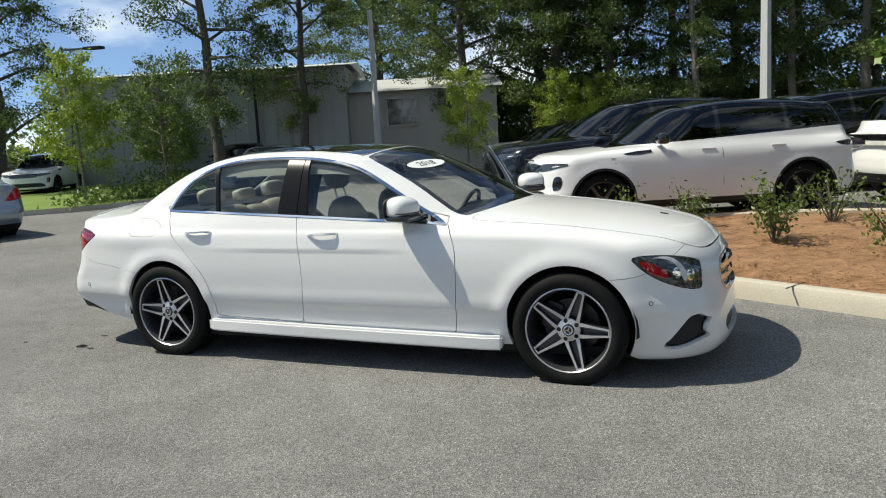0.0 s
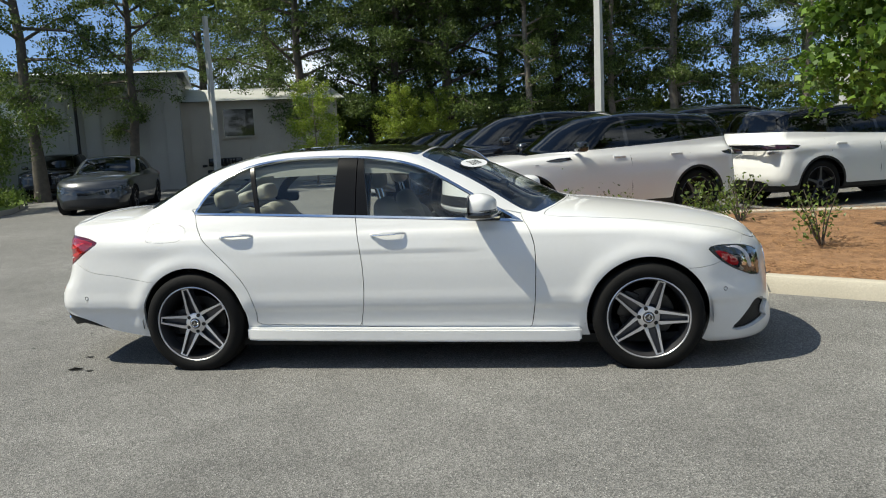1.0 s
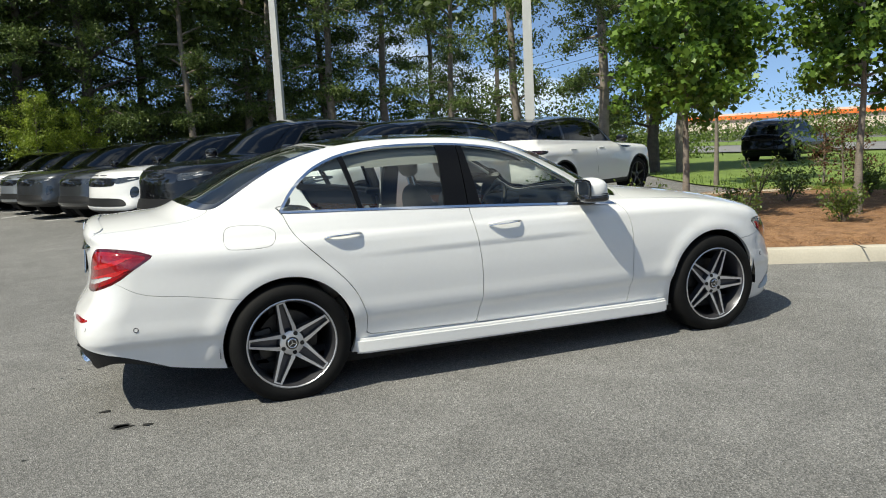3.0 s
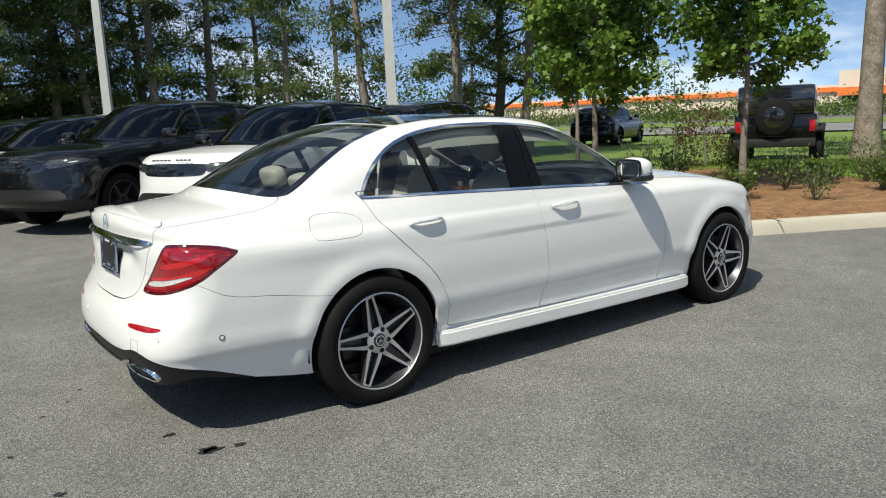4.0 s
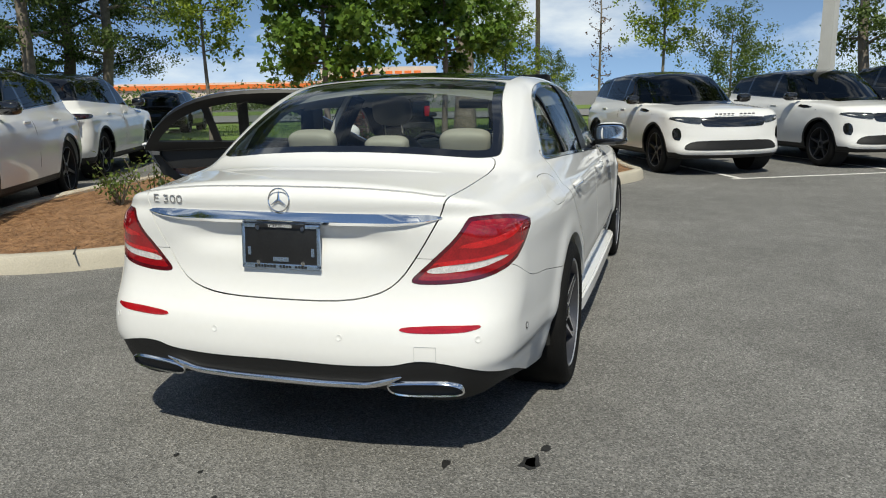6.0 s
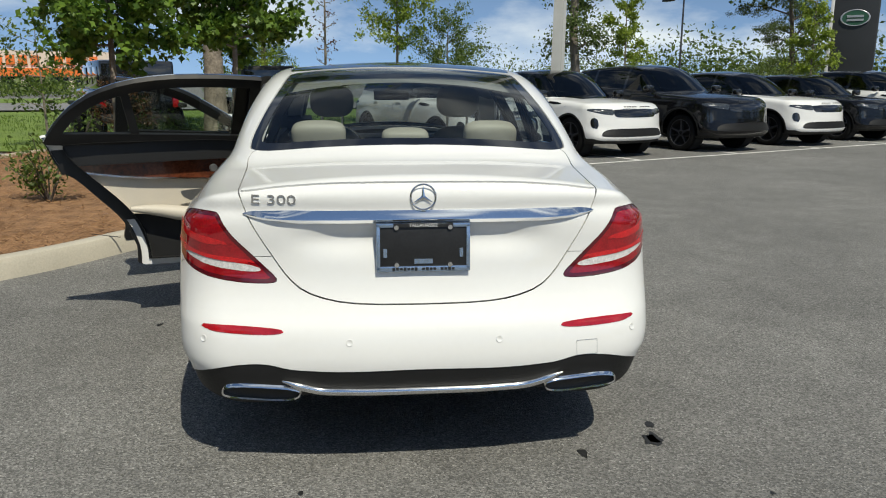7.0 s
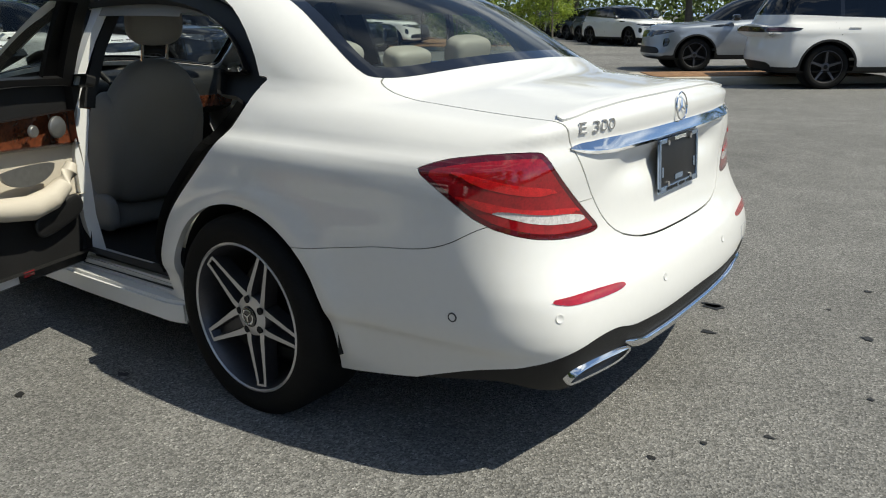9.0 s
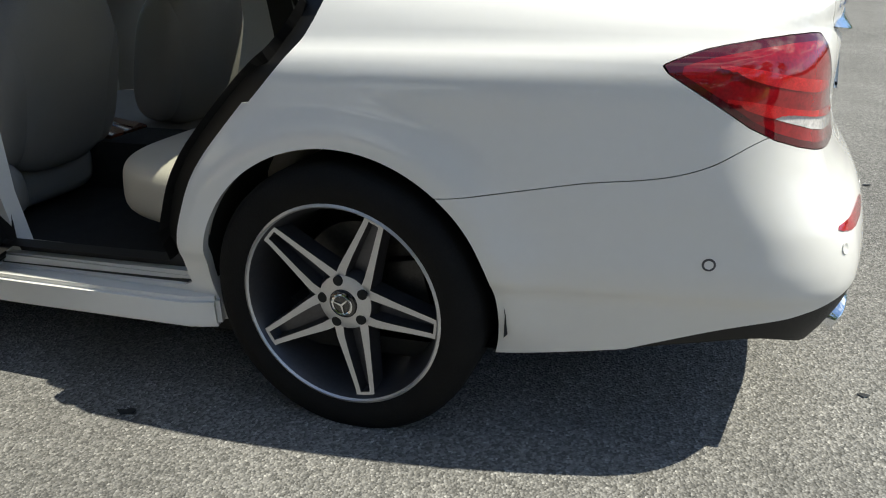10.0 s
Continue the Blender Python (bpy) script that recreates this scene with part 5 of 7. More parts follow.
BLADE = leaf_material("grass_blade", (0.06, 0.11, 0.015), (0.16, 0.24, 0.04))
ROADGREY = material("road_asphalt", (0.20, 0.195, 0.19), 0.9, vary=0.12, scale=0.6, fine=60)
LINEPAINT = material("line_paint", (0.72, 0.71, 0.68), 0.7, vary=0.1, scale=5, fine=80)
STAIN = material("oil_stain", (0.02, 0.02, 0.02), 0.6, vary=0.4, scale=30)
SIDING = material("metal_siding", (0.40, 0.37, 0.31), 0.6, vary=0.08, scale=1.5, fine=30)
SIDINGGREY = material("grey_siding", (0.33, 0.33, 0.31), 0.6, vary=0.08, scale=1.5, fine=30)
TINROOF = material("tin_roof", (0.62, 0.63, 0.62), 0.5, metal=0.3, vary=0.08, scale=1.5, fine=30)
STOREWALL = material("store_wall", (0.66, 0.55, 0.45), 0.85, vary=0.06, scale=.4, fine=8)
STOREORANGE = material("store_orange", (0.75, 0.17, 0.03), 0.7, vary=0.05, scale=.4, fine=8)
SIGNGREY = material("sign_grey", (0.045, 0.047, 0.05), 0.45, metal=0.3, vary=0.1, scale=2)
SIGNWHITE = material("sign_white", (0.75, 0.75, 0.74), 0.5, vary=0.04, scale=2)
SIGNGREEN = material("sign_green", (0.03, 0.10, 0.06), 0.4)
rng = np.random.default_rng(7)


def lift(x, y):
    """The car park rises a little behind the planted island."""
    d = .447 * x + .895 * y - 2.4
    s = lambda v, a, b: max(0, min(1, (v - a) / (b - a)))
    return .13 * s(d, .8, 4) * s(x, -5, 0) * (1 - s(x, 9, 14))


xs = np.concatenate([[-900, -300, -100, -40], np.arange(-20, 20.1, .8), [30, 60, 120, 300, 900]])
ys = np.concatenate([[-900, -300, -100, -40], np.arange(-20, 30.1, .8), [40, 60, 120, 300, 900]])
gv = [(x, y, lift(x, y)) for x in xs for y in ys]
ny = len(ys)
gf = [(i * ny + j, (i + 1) * ny + j, (i + 1) * ny + j + 1, i * ny + j + 1) for i in range(len(xs) - 1) for j in range(ny - 1)]
tagged(mesh_ob("ground", gv, gf, ASPHALT), "grey sunlit asphalt car park", "ground", kind="structure")


# ---- plants ----
def leaves(name, centres, size, mat, parent, up=0.3, seed=0, lobes=False, label=""):
    """One crown of single leaves, each a small folded blade, about the given centres."""
    r = np.random.default_rng(seed)
    n = len(centres)
    a = r.normal(size=(n, 3))
    a /= np.linalg.norm(a, axis=1, keepdims=True)
    nrm = r.normal(size=(n, 3)) + np.array((0, 0, up * 3))
    b = np.cross(nrm, a)
    b /= np.linalg.norm(b, axis=1, keepdims=True) + 1e-9
    s = (size * r.uniform(.6, 1.3, n))[:, None]
    c = np.cross(a, b)
    c *= np.sign(c[:, 2:3] + 1e-9)
    if lobes:
        shape = ((-.5, 0, 0), (-.12, .28, .05), (.05, .55, -.04), (.22, .22, .05), (.6, 0, -.06), (.22, -.22, .05), (.05, -.55, -.04), (-.12, -.28, .05))
    else:
        shape = ((-.5, 0, 0), (0, .26, .04), (.55, 0, -.05), (0, -.26, .04))
    v = np.stack([centres + s * (a * p + b * q + c * w) for p, q, w in shape], 1).reshape(-1, 3)
    k = len(shape)
    me = bpy.data.meshes.new(name)
    me.vertices.add(len(v))
    me.vertices.foreach_set("co", v.ravel())
    me.loops.add(n * k)
    me.loops.foreach_set("vertex_index", np.arange(n * k, dtype=np.int32))
    me.polygons.add(n)
    me.polygons.foreach_set("loop_start", np.arange(0, n * k, k, dtype=np.int32))
    me.update(calc_edges=True)
    me.materials.append(mat)
    ob = new(name, me)
    ob.parent = parent
    if label:
        ob["label"] = label
    return ob


def tree(label, m, seed, trunk_h, height, spread, n_leaf, size, leaf_mat, bark, radius, limbs=16, lobes=False, low=0.0, sparse=1.0, category="tree", name="tree", group=""):
    """A tapered trunk, limbs that leave it upwards, and leaves in clumps round the limbs' ends."""
    r = np.random.default_rng(seed)
    t = thing(name, label, category, m, group)
    bm = bmesh.new()
    bend = r.normal(size=(6, 2)) * radius * .8
    pts = [(bend[i, 0] * i / 5, bend[i, 1] * i / 5, height * .93 * i / 5 - .1) for i in range(6)]
    limb(bm, pts, [radius * (1.25 if i == 0 else 1 - .17 * i) for i in range(6)], 10)
    tips = []
    for i in range(limbs):
        z = trunk_h + (height * .92 - trunk_h) * (i + r.uniform(.1, .9)) / limbs
        k = (z - trunk_h) / max(height - trunk_h, .1)
        reach = spread * (math.sin(math.pi * min(1, .22 + .78 * k)) ** .7) * r.uniform(.65, 1.1)
        a = i * 2.4 + r.uniform(-.4, .4)
        f = min(z / (height * .93), 1) * 5
        j = min(int(f), 4)
        base = Vector(pts[j]).lerp(Vector(pts[j + 1]), f - j)
        end = base + Vector((math.cos(a) * reach, math.sin(a) * reach, reach * r.uniform(.1, .6) - low * reach))
        half = base.lerp(end, .5) + Vector((0, 0, -.06 * reach))
        limb(bm, [base, half, end], [radius * .36 * (1 - .5 * k), radius * .22, radius * .06], 6)
        for q in (.45, .7, .85, 1.0):
            tips.append((base.lerp(end, q), reach * .30 + spread * .07))
        for _ in range(3):
            e2 = half.lerp(end, r.uniform(0, .8)) + Vector(r.normal(size=3) * reach * .28)
            tips.append((e2, reach * .24 + spread * .06))
    part("trunk", bm, bark, t)
    w = np.array([q for _, q in tips]) ** 2
    pick = r.choice(len(tips), n_leaf, p=w / w.sum())
    c = np.array([tuple(p) for p, _ in tips])[pick] + r.normal(size=(n_leaf, 3)) * (np.array([q for _, q in tips])[pick] * .55 * sparse)[:, None]
    leaves("crown", c, size, leaf_mat, t, seed=seed, lobes=lobes)
    return t


def wood_tree(label, m, seed, height, low, spread, fine, bark, radius, leaf_mat=None, lean=0.0, droop=.25, thick=1.0, group="woodland trees"):
    """A tall tree: a bare lower trunk, limbs from the height low upwards, and leaves in many small sprays with gaps between."""
    r = np.random.default_rng(seed)
    t = thing("tree", label, "tree", m, group)
    bm = bmesh.new()
    drift = np.cumsum(r.normal(size=(9, 2)) * radius * .5, 0)
    pts = [(drift[i, 0] + lean * height * i / 8, drift[i, 1], height * .95 * i / 8 - .1) for i in range(9)]
    limb(bm, pts, [radius * (1.3 if i == 0 else 1 - .105 * i) for i in range(9)], 10)
    sprays = []
    count = int((height - low) * 2.3)
    for i in range(count):
        z = low + (height * .93 - low) * (i + r.uniform(0, 1)) / count
        k = (z - low) / (height - low)
        reach = spread * (.45 + .75 * math.sin(math.pi * (.15 + .8 * k))) * r.uniform(.5, 1.1)
        a = i * 2.4 + r.uniform(-.6, .6)
        f = min(z / (height * .95), .999) * 8
        j = int(f)
        base = Vector(pts[j]).lerp(Vector(pts[j + 1]), f - j)
        end = base + Vector((math.cos(a) * reach, math.sin(a) * reach, reach * r.uniform(-droop, .45)))
        half = base.lerp(end, .5) + Vector((0, 0, .10 * reach))
        limb(bm, [base, half, end], [radius * .30, radius * .18, radius * .05], 5)
        for _ in range(max(3, int(reach * 4.2 * thick))):
            q = r.uniform(.3, 1.05)
            c = (base.lerp(half, q * 2) if q < .5 else half.lerp(end, q * 2 - 1)) + Vector(r.normal(size=3) * np.array((.30, .30, .22)) * (.35 + .3 * reach))
            sprays.append(tuple(c))
    part("trunk", bm, bark, t)
    c = np.array(sprays)
    n = np.where(c[:, 2] < 8.0, int(fine * 1.5), fine // 5)
    at = np.repeat(np.arange(len(c)), n)
    wide = r.uniform(.7, 1.5, len(c))[at][:, None]
    p = c[at] + r.normal(size=(len(at), 3)) * np.array((.19, .19, .12)) * wide * np.where(c[at, 2:3] < 8.0, 1, 1.9)
    leaves("crown", p, np.where(c[at, 2] < 8.0, .115, .42), leaf_mat or LEAF_DARK, t, seed=seed)
    return t


def shrub(m, seed, label, mat=None, size=.45, n=420, leaf=.055):
    r = np.random.default_rng(seed)
    t = thing("shrub", label, "shrub", m, "shrubs on the planted island")
    bm = bmesh.new()
    cs = []
    for i in range(11):
        a, q = r.uniform(0, 6.28), r.uniform(.3, 1.0)
        end = Vector((math.cos(a) * size * q * .9, math.sin(a) * size * q * .9, size * r.uniform(.7, 1.45)))
        limb(bm, [(0, 0, -.02), end * .5 + Vector((0, 0, .04)), end], [.009, .006, .003], 5)
        for k in range(n // 11):
            f = r.uniform(.35, 1.08)
            cs.append(tuple(end * f + Vector(r.normal(size=3) * size * .13)))
    part("stem", bm, BARKDARK, t)
    leaves("foliage", np.array(cs), leaf, mat or LEAF_MID, t, seed=seed)
    return t


# ---- the planted island: kerb stones, pine straw, lawn beyond ----
ISLAND = [(-.46, 3.95), (-.40, 3.60), (-.10, 3.12), (.53, 2.48), (1.45, 1.96), (2.33, 1.50), (3.3, .97), (4.3, .42), (5.24, -.10), (6.15, -.63), (6.75, -.90), (7.2, -.93), (7.62, -.72), (9.2, -.30), (10.4, .06), (11.4, .6), (11.6, 1.8), (10.8, 3.4), (9.6, 4.4),
          (7.5, 5.6), (5.2, 5.6), (3.6, 5.75), (1.9, 5.62), (.86, 5.32), (-.12, 4.72), (-.40, 4.35)]
isl = chaikin(ISLAND, 2)
cen = isl.mean(0)


def inset(p, d):
    q, o = np.roll(p, -1, 0), np.roll(p, 1, 0)
    t = q - o
    t /= np.linalg.norm(t, axis=1, keepdims=True)
    return p + np.stack([-t[:, 1], t[:, 0]], 1) * d


bed_edge = inset(isl, .17)
bm = bmesh.new()
prof = [(0, -.05), (.012, .10), (.035, .142), (.06, .150), (.15, .150), (.168, .135), (.17, .02)]
rows = [[bm.verts.new((x, y, h + lift(x, y))) for x, y in inset(isl, d)] for d, h in prof]
for a, b in zip(rows, rows[1:]):
    for i in range(len(isl)):
        bm.faces.new((a[i], a[(i + 1) % len(isl)], b[(i + 1) % len(isl)], b[i]))
kerb = tagged(part("kerb", bm, CONCRETE), "pale concrete kerb round the planted island", "kerb", kind="structure")
bm = bmesh.new()
for i in range(6, len(isl), 7):
    p, q = isl[i], bed_edge[i]
    box(bm, (.30, .012, .004), pose((p[0] + q[0]) / 2, (p[1] + q[1]) / 2, .1505 + lift(*p), 0, 0, math.degrees(math.atan2(q[1] - p[1], q[0] - p[0]))))
part("kerb_joint", bm, STAIN, kerb)


def in_poly(p, poly):
    """Which of the points lie inside a closed outline."""
    odd = np.zeros(len(p), bool)
    for (x0, y0), (x1, y1) in zip(poly, np.roll(poly, -1, 0)):
        if y0 != y1:
            odd ^= ((y0 > p[:, 1]) != (y1 > p[:, 1])) & (p[:, 0] < x0 + (p[:, 1] - y0) * (x1 - x0) / (y1 - y0))
    return odd


bm = bmesh.new()
rim_v = [bm.verts.new((x, y, .115 + lift(x, y))) for x, y in bed_edge]
mid_v = [bm.verts.new((x * .75 + cen[0] * .25, y * .75 + cen[1] * .25, .19 + lift(x, y))) for x, y in bed_edge]
top_v = bm.verts.new((cen[0], cen[1], .21))
for i in range(len(isl)):
    j = (i + 1) % len(isl)
    bm.faces.new((rim_v[i], rim_v[j], mid_v[j], mid_v[i]))
    bm.faces.new((mid_v[i], mid_v[j], top_v))
bmesh.ops.subdivide_edges(bm, edges=list(bm.edges), cuts=2, use_grid_fill=True)
for v in bm.verts:
    v.co.z += .02 * noise.noise(v.co * 2.2)
tagged(part("mulch_bed", bm, STRAW), "reddish pine straw bed on the island", "mulch", kind="structure")
pts = np.column_stack([rng.uniform(-.4, 9.5, 40000), rng.uniform(-.9, 5.4, 40000)])
pts = pts[in_poly(pts, bed_edge)][:24000]
N = len(pts)
ang, ln = rng.uniform(0, 6.28, N), rng.uniform(.06, .16, N)
d = np.stack([np.cos(ang) * ln / 2, np.sin(ang) * ln / 2], 1)
s = np.stack([-np.sin(ang), np.cos(ang)], 1) * .0035
z = np.array([.165 + lift(*p) for p in pts]) + rng.uniform(-.012, .045, N)
nv = np.concatenate([np.column_stack([pts - d - s, z]), np.column_stack([pts - d + s, z + .002]), np.column_stack([pts + d, z + rng.uniform(-.03, .03, N)])])
idx = np.arange(N)
tagged(mesh_ob("pine_straw", nv, np.stack([idx, idx + N, idx + 2 * N], 1), NEEDLE, smooth=False), "loose reddish pine needles over the bed", "pine straw", kind="stuff")

# lawn on the far part of the island, level with the straw
ISLAND_LAWN = chaikin([(8.2, 4.75), (8.4, 4.3), (8.9, 2.9), (8.7, 1.9), (8.1, 1.0), (7.95, .5), (8.5, .25), (9.5, .3), (10.3, .45), (11.0, .95), (11.2, 1.8), (10.5, 3.2), (9.4, 4.2)], 2)
lawn_c = ISLAND_LAWN.mean(0)
bm = bmesh.new()
rings = [[bm.verts.new((x * k + lawn_c[0] * (1 - k), y * k + lawn_c[1] * (1 - k), h + lift(x, y) + .012 * noise.noise(Vector((x * 3, y * 3, k))))) for x, y in ISLAND_LAWN] for k, h in ((1, .12), (.97, .205), (.8, .235), (.4, .245))]
for a, b in zip(rings, rings[1:]):
    for i in range(len(a)):
        bm.faces.new((a[i], a[(i + 1) % len(a)], b[(i + 1) % len(a)], b[i]))
bm.faces.new(rings[-1])
tagged(part("island_lawn", bm, GRASS), "mown green lawn on the far side of the island", "lawn", kind="structure")

# lawn, road and lines
def sheet_poly(name, poly, z, mat, label, category):
    bm = bmesh.new()
    bm.faces.new([bm.verts.new((x, y, z + lift(x, y))) for x, y in poly])
    return tagged(part(name, bm, mat, smooth=False), label, category, kind="structure")


def along(o, d, s, w):
    o, d = np.array(o), np.array(d)
    n = np.array((-d[1], d[0]))
    return [tuple(o + d * a + n * b) for a, b in ((s[0], w[0]), (s[1], w[0]), (s[1], w[1]), (s[0], w[1]))]


ROADDIR = np.array((-.30, .954))
sheet_poly("lawn", [(8.6, 5.3), (10.0, 3.9), (9.4, 2.4), (10.5, 1.1), (13.0, 1.9), (14.2, .5), (20, -5), (36, -22), (40, 14), (30, 36), (13, 16), (9.6, 9.0)], .03, GRASS, "sunlit green lawn strip beside the road", "lawn")
sheet_poly("road", along((40, 4), ROADDIR, (-90, 120), (-6, 6)), .06, ROADGREY, "pale asphalt road beyond the lawn", "road")
sheet_poly("far_lawn", along((54, 8), ROADDIR, (-90, 120), (-8, 6)), .05, GRASS, "grass verge across the road", "lawn")
ROW = np.array((.445, -.895))
NOSE_DIR = np.array((-.895, -.445))
line_o = np.array((6.95, -2.0))
lines = [along(line_o + ROW * 13.5 , ROW, (-13.3, 14), (-.05, .05))]
for k in range(11):
    lines.append(along(line_o + ROW * (.35 + 2.75 * k), -NOSE_DIR, (0, 5.2), (-.05, .05)))
for k in range(8):
    o = np.array((-.35, 6.6)) - ROW * (.4 + 2.75 * k)
    lines.append(along(o, -NOSE_DIR, (0, 5.0), (-.05, .05)))
bm = bmesh.new()
for poly in lines:
    bm.faces.new([bm.verts.new((x, y, .005 + lift(x, y))) for x, y in poly])
tagged(part("parking_lines", bm, LINEPAINT, smooth=False), "white painted parking bay lines", "road marking", kind="structure")
bm = bmesh.new()
for x, y, r0 in ((-2.386, -.886, .055), (-2.37, -.91, .05), (-3.1, -.35, .02), (-2.9, .1, .018), (-2.66, .42, .016), (-2.75, .25, .014), (-2.47, -.594, .03), (-2.9, -1.5, .02), (-.9, 1.05, .03), (-.75, 1.35, .025), (-3.3, .6, .015), (-2.26, -.93, .03), (-3.0, -.9, .03), (-2.8, -1.15, .02)):
    n_ = 9
    bm.faces.new([bm.verts.new((x + r0 * q * math.cos(6.283 * k / n_), y + .6 * r0 * q * math.sin(6.283 * k / n_), .004)) for k, q in enumerate(rng.uniform(.45, 1.3, n_))])
tagged(part("oil_stains", bm, STAIN, smooth=False), "small dark oil spots on the asphalt", "stain", kind="stuff")

# ---- other cars ----
SUVFORM = Form(
    width=curve((-2.3, .86), (-2.0, .92), (-1.4, .945), (1.2, .945), (1.7, .93), (2.0, .88), (2.25, .78)),
    tuck=curve((.15, .08), (.3, .05), (.42, .02), (.6, 0), (.8, .005), (.95, .03), (1.02, .06), (1.15, .12)),
    deck=curve((2.25, .82), (2.16, .93), (2.0, .985), (1.7, 1.03), (1.2, 1.07), (.9, 1.09), (-2.0, 1.10), (-2.3, 1.09)),
    edge=curve((2.25, .80), (2.0, .93), (1.5, 1.0), (1.0, 1.035), (-1.0, 1.08), (-2.2, 1.08)),
    tail=curve((1.12, -2.12), (.95, -2.16), (.8, -2.17), (.62, -2.2), (.45, -2.2), (.3, -2.12)),
    nose=curve((.98, 2.12), (.88, 2.17), (.7, 2.20), (.5, 2.21), (.35, 2.19), (.25, 2.1)),
    roof=curve((1.25, .98), (1.05, 1.07), (.80, 1.22), (.5, 1.42), (.25, 1.545), (0, 1.60), (-.4, 1.63), (-1.1, 1.61), (-1.7, 1.56), (-1.98, 1.49), (-2.1, 1.30), (-2.2, 1.05)),
    axles=(-1.34, 1.34), axle_z=.37, arch=.40, belt_w=(.865, 1.08, -.5), lean=(.30, .2), taper=(.05, .05, -2.25, 1.35), floor=.26, tail_plan=.10, nose_plan=.16, crown=.05)


def generic_parts(form, spine, z0, belt, dlo_pts, screen, rear_pts, axle, arch, clad):
    """A plainer car's skin cut into body, cladding, dark upper works and panes."""
    sk = half_skin(form, spine, z0, 84, 58, 30)
    p = {}
    p["under"], rest = cut(sk, lambda v: v[:, 2] - form.floor - .04)
    for a in form.axles:
        _, rest = cut(rest, ball_field(a, axle, arch, .45))
    upper, rest = cut(rest, lambda v: np.where(v[:, 0] < 1.22, belt(v[:, 0]) - v[:, 2], .3))
    p["screen"], upper = cut(upper, inside(screen, signed_xy, 1, lambda v: v[:, 2] > .9), .01)
    side_f = inside(dlo_pts, xz, 1, lambda v: v[:, 1] > .45)
    p["side"], upper = cut(upper, side_f, .006)
    p["post"], p["side"] = cut(p["side"], lambda v: np.minimum(np.abs(v[:, 0] + .22), np.abs(v[:, 0] + 1.15)) - .03)
    p["back"], upper = cut(upper, inside(rear_pts, lambda v: v[:, [1, 2]], 1, lambda v: v[:, 0] < -1.6), .006)
    p["upper"] = upper
    clad_f = lambda v: np.minimum(v[:, 2] - clad, np.min([np.hypot(v[:, 0] - a, v[:, 2] - axle) for a in form.axles], axis=0) - arch - .035 if clad > .3 else v[:, 2] - clad)
    p["clad"], rest = cut(rest, clad_f)
    p["body"] = rest
    return p


suv_belt = curve((1.3, 1.05), (.9, 1.075), (.3, 1.10), (-1.0, 1.155), (-2.0, 1.20), (-2.3, 1.20))
SUV = generic_parts(SUVFORM, (-1.75, 1.65), .75, suv_belt,
    [(.98, 1.08), (.80, 1.20), (.50, 1.38), (.22, 1.50), (-.05, 1.535), (-.6, 1.555), (-1.3, 1.53), (-1.8, 1.47), (-1.93, 1.40), (-1.95, 1.28), (-1.85, 1.215), (-1.0, 1.175), (.3, 1.115)],
    [(1.22, -.3), (1.22, 0), (1.16, .4), (1.02, .68), (.90, .74), (.5, .64), (.2, .58), (.12, .55), (.14, .3), (.15, 0), (.15, -.3)],
    [(-.3, 1.48), (0, 1.48), (.45, 1.47), (.56, 1.42), (.64, 1.25), (.62, 1.225), (0, 1.225), (-.3, 1.225)], .37, .405, .36)
sal_belt = curve((1.3, .99), (.9, .985), (.7, .975), (.28, 1.0), (-.3, 1.03), (-1.0, 1.06), (-1.45, 1.07), (-2.0, 1.12), (-2.3, 1.2))
SALOON = generic_parts(SEDAN, (-1.95, 1.75), .62, lambda x: np.where((x < .98) & (x > -1.95), sal_belt(x), 3.0), DLO, SCREEN, [(-.3, 5), (0, 5), (.1, 5.1)], .345, .372, .28)


def scaled(sh, k):
    return Sheet(sh.v * np.array(k), sh.n, sh.t)


